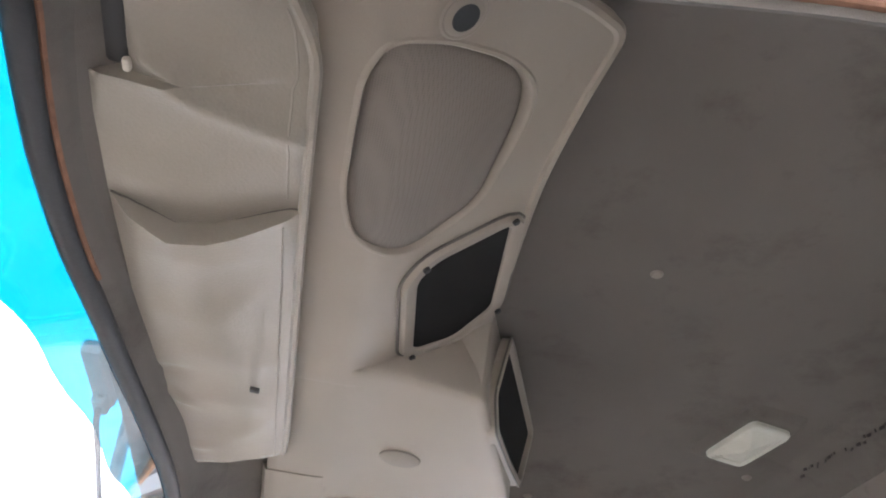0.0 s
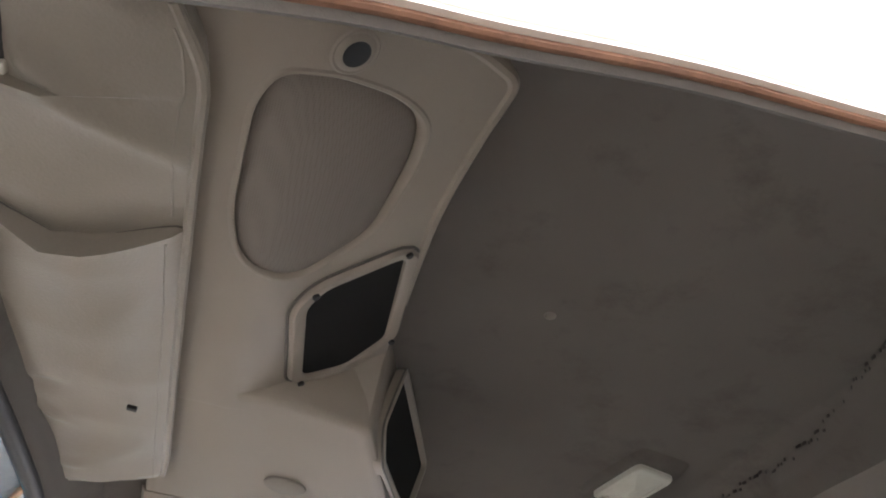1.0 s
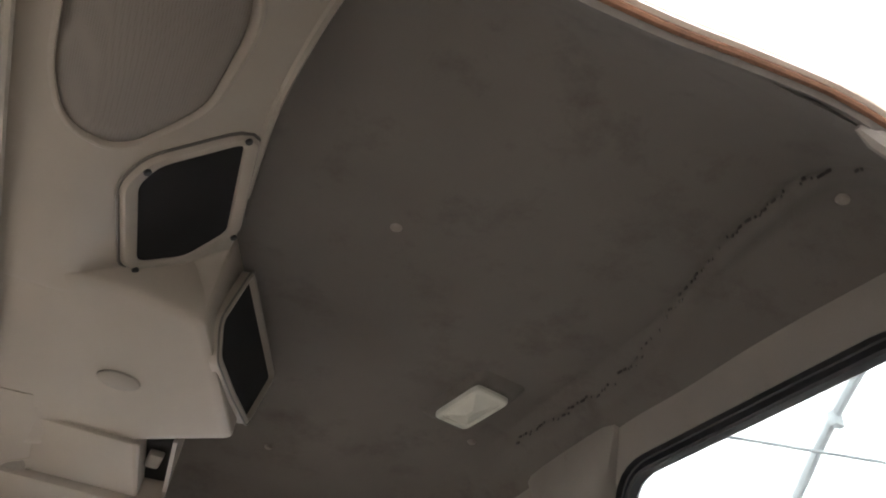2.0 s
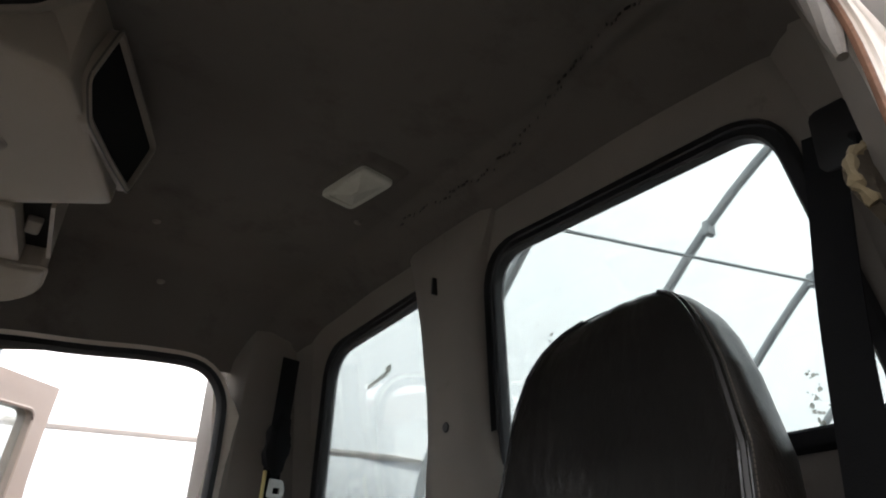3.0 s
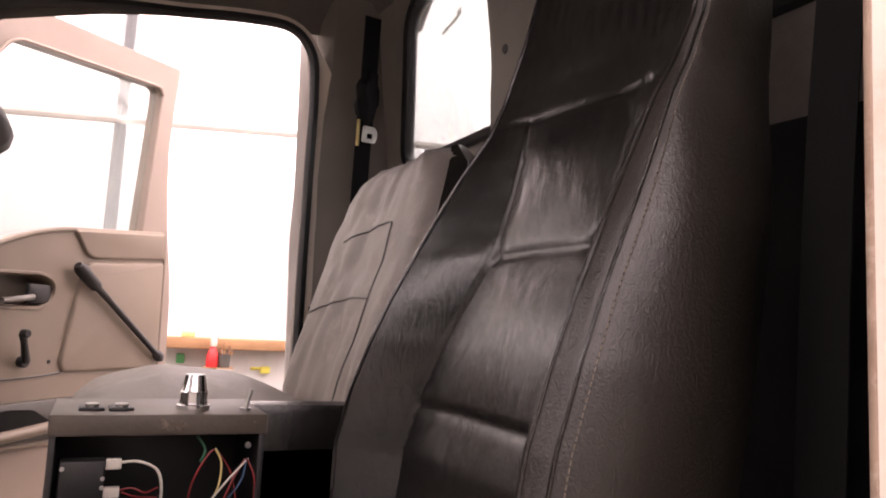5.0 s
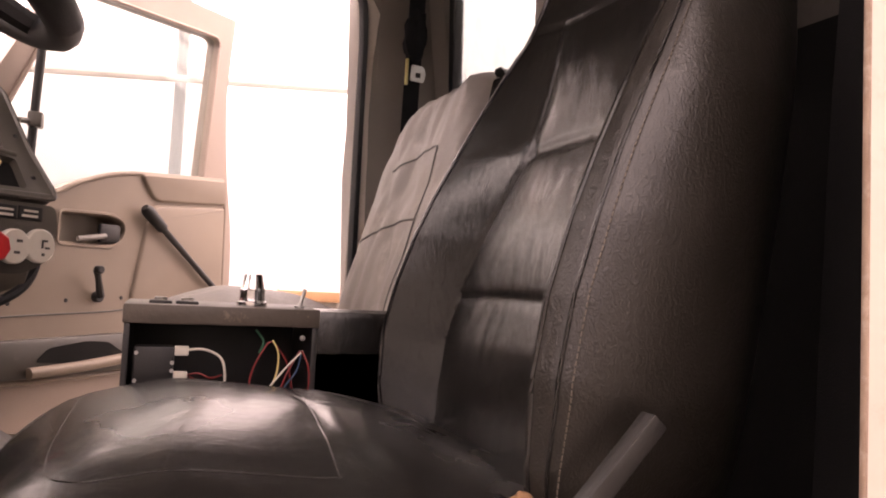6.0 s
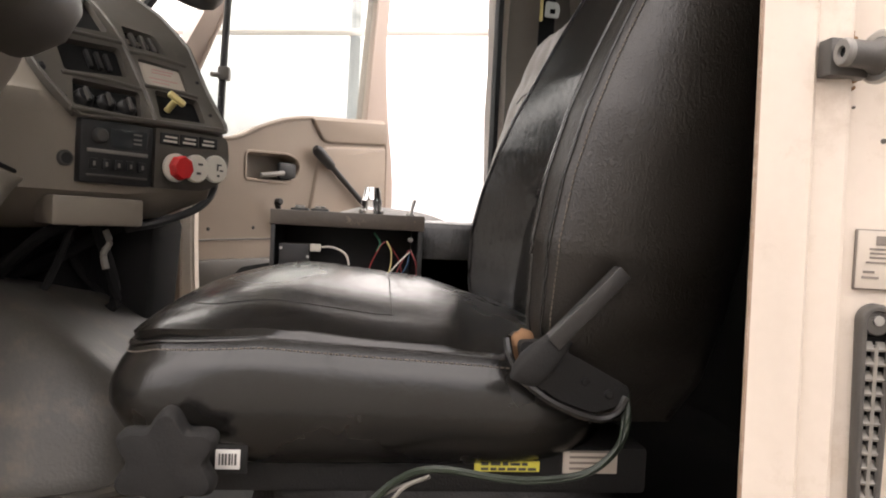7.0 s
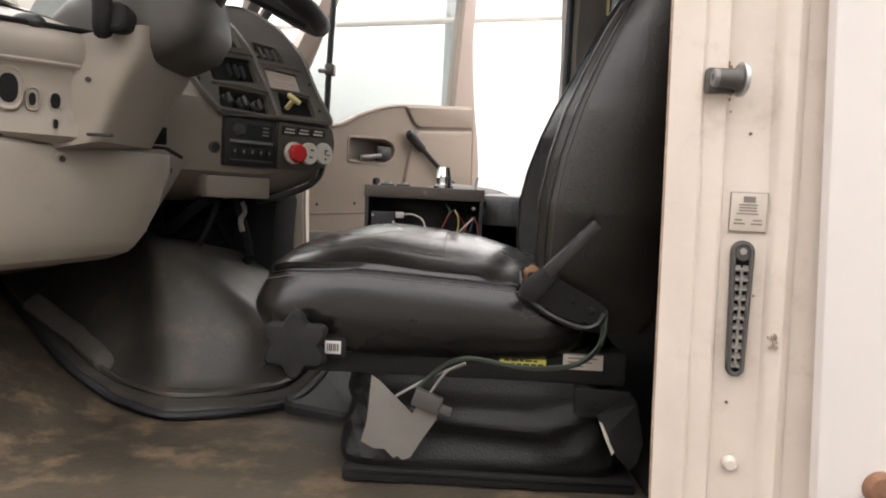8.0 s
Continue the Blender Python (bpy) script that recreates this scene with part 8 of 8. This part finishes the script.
rows = [[jamb(a, b, d + 0.010) for a, b in shrink(ring, s)] for s, d in ((0.0, -0.004), (0.0, 0.003), (0.0018, 0.0055), (0.004, 0.0055), (0.0052, 0.0035))]
loft(bm, rows, cap=False)
vs = part("vent_frame", bm, DARK, vt, "grey plastic vent frame")
bm = B()
plate(bm, shrink(ring, 0.003), lambda a, b, d: jamb(a, b, 0.0095 - d), (), 0.003)
part("vent_back", bm, CARPET_SHADE, vs)
bm = B()
disc(bm, jamb(0.0735, ZT - 0.013, 0.010), JN, 0.0085, 0.004, 16, 0.001)
cap = part("vent_cap", bm, DARK, vs)
bm = B()
disc(bm, jamb(0.0735, ZT - 0.011, 0.014), JN, 0.0035, 0.002, 10)
part("screw", bm, STEEL, cap)
for k in range(11):
    z = ZB + 0.0095 + k * 0.0101
    cx, w = interp(z, [ZB, ZT], [0.0745, 0.0735]), interp(z, [ZB, ZT], [W0, W1]) - 0.0042
    for a0, a1 in ((cx - w, cx - 0.0012), (cx + 0.0012, cx + w)):
        bm = B()
        loft(bm, [[jamb(a, z + 0.0068, 0.0085), jamb(a, z + 0.0052, 0.0085), jamb(a, z - 0.0004, 0.0142), jamb(a, z + 0.0012, 0.0148)] for a in (a0, a1)])
        part("louvre", bm, GREYP, vs, "", 0)
bm = B()
rows = []
for z in (ZB + 0.010, ZT - 0.028):
    cx = interp(z, [ZB, ZT], [0.0745, 0.0735])
    rows.append([jamb(cx - 0.0012, z, 0.009), jamb(cx + 0.0012, z, 0.009), jamb(cx + 0.0012, z, 0.0145), jamb(cx - 0.0012, z, 0.0145)])
loft(bm, rows)
part("vent_spine", bm, GREYP, vs)
bm = B()
disc(bm, jamb(0.078, 0.925, 0.004), JN, 0.0085, 0.008, 18, 0.002, 0.007)
solid("bump_stop", bm, PAINT, "pale rubber bump stop on the pillar", "bump stop")
for a0, z, r in ((0.073, 1.272, 0.0018), (0.070, 0.99, 0.0016), (0.052, 1.294, 0.0010), (0.088, 1.105, 0.0012)):
    bm = B()
    disc(bm, jamb(a0, z, 0.004), JN, r, 0.0022, 10, 0.0004)
    solid("paint_chip", bm, BEZEL, "small dark chip in the pillar paint", "paint chip", "", "paint chips")
bm = B()
disc(bm, (0.846, 0.168, 0.925), (0, -1, 0), 0.017, 0.014, 22, 0.004)
solid("marker_stub", bm, RUST, "rusty brown fitting on the cab side", "fitting")

# ---- passenger side mirror arm outside ----
ma = thing("mirror_arm", (-0.10, 2.20, 1.25), "black tubular mirror arm outside the passenger side", "mirror arm")
bm = B()
tube(bm, spline([(-0.095, 2.17, 1.25), (-0.085, 2.15, 1.45), (-0.075, 2.125, 1.70), (-0.066, 2.12, 1.95), (-0.06, 2.12, 2.2)], 4), 0.0115, 10)
part("pole", bm, BLACK, ma)
bm = B()
tube(bm, [V(-0.105, 2.09, 1.625), V(-0.06, 2.14, 1.632)], 0.008, 8)
box(bm, (-0.09, 2.105, 1.615), (-0.055, 2.145, 1.655), 0.004)
part("clamp", bm, BEZEL, ma, "dull metal clamp")
bm = B()
box(bm, (-0.42, 2.13, 1.76), (-0.40, 2.15, 1.78), 0.004)
tube(bm, [V(-0.10, 2.14, 1.28), V(-0.40, 2.06, 1.22)], 0.011, 8)
tube(bm, [V(-0.06, 2.12, 2.19), V(-0.30, 2.02, 2.06)], 0.011, 8)
part("strut", bm, BLACK, ma)

# ---- things on and below the ledge outside ----
bm = B()
box(bm, (0.885, 4.565, 0.990), (1.06, 4.68, 0.995), 0.001)
box(bm, (0.95, 4.655, 0.93), (0.97, 4.86, 1.10), 0.002)
tagged(part("small_shelf", bm, WOOD), "small rough pine shelf fixed below the ledge", "shelf")
red_b = thing("spray_bottle", (0.936, 4.61, 0.995), "red bottle with pale spray head on a small shelf", "bottle")
bm = B()
loft(bm, [[V(0.936 + math.cos(a * math.pi / 10) * r, 4.61 + math.sin(a * math.pi / 10) * r, z) for a in range(20)] for z, r in ((0.995, 0.034), (1.005, 0.037), (1.065, 0.037), (1.095, 0.026), (1.12, 0.014))])
part("bottle", bm, REDP, red_b)
bm = B()
box(bm, (0.921, 4.585, 1.12), (0.956, 4.635, 1.175), 0.006)
tube(bm, [V(0.936, 4.60, 1.165), V(0.966, 4.58, 1.18)], 0.008, 8)
part("spray_head", bm, BONE, red_b)
pot = thing("brush_pot", (1.005, 4.61, 0.995), "dark pot of old paint brushes on a small shelf", "pot")
bm = B()
loft(bm, [[V(1.005 + math.cos(a * math.pi / 10) * r, 4.61 + math.sin(a * math.pi / 10) * r, z) for a in range(20)] for z, r in ((0.995, 0.035), (1.075, 0.042), (1.07, 0.036), (1.005, 0.032))])
part("pot", bm, DARK, pot)
for k, (dx, dy, h) in enumerate(((-0.02, 0.0, 0.10), (0.0, 0.01, 0.13), (0.022, -0.01, 0.11), (0.035, 0.005, 0.08))):
    bm = B()
    tube(bm, [V(1.005 + dx * 0.3, 4.61 + dy, 1.015), V(1.005 + dx * 1.4, 4.61 + dy, 1.015 + h)], [0.006, 0.009], 7)
    part("brush", bm, WOOD if k % 2 else RUST, pot)
bm = B()
box(bm, (0.76, 4.70, 1.165), (0.84, 4.79, 1.205), 0.012)
solid("sponge", bm, YELLOWK, "yellow sponge on the ledge", "sponge")
bm = B()
box(bm, (1.28, 4.82, 0.945), (1.34, 4.86, 0.99), 0.006)
tube(bm, [V(1.22, 4.85, 0.975), V(1.34, 4.85, 0.975)], 0.010, 8)
solid("hand_tool", bm, YELLOWP, "yellow hand tool hanging below the ledge", "tool")
bm = B()
box(bm, (0.75, 4.81, 1.00), (0.80, 4.86, 1.06), 0.008)
solid("green_cap", bm, surface("green_plastic", (0.03, 0.22, 0.06), (0.05, 0.30, 0.09), 0.4, 90, 10, 0.0), "small green plastic container", "container")
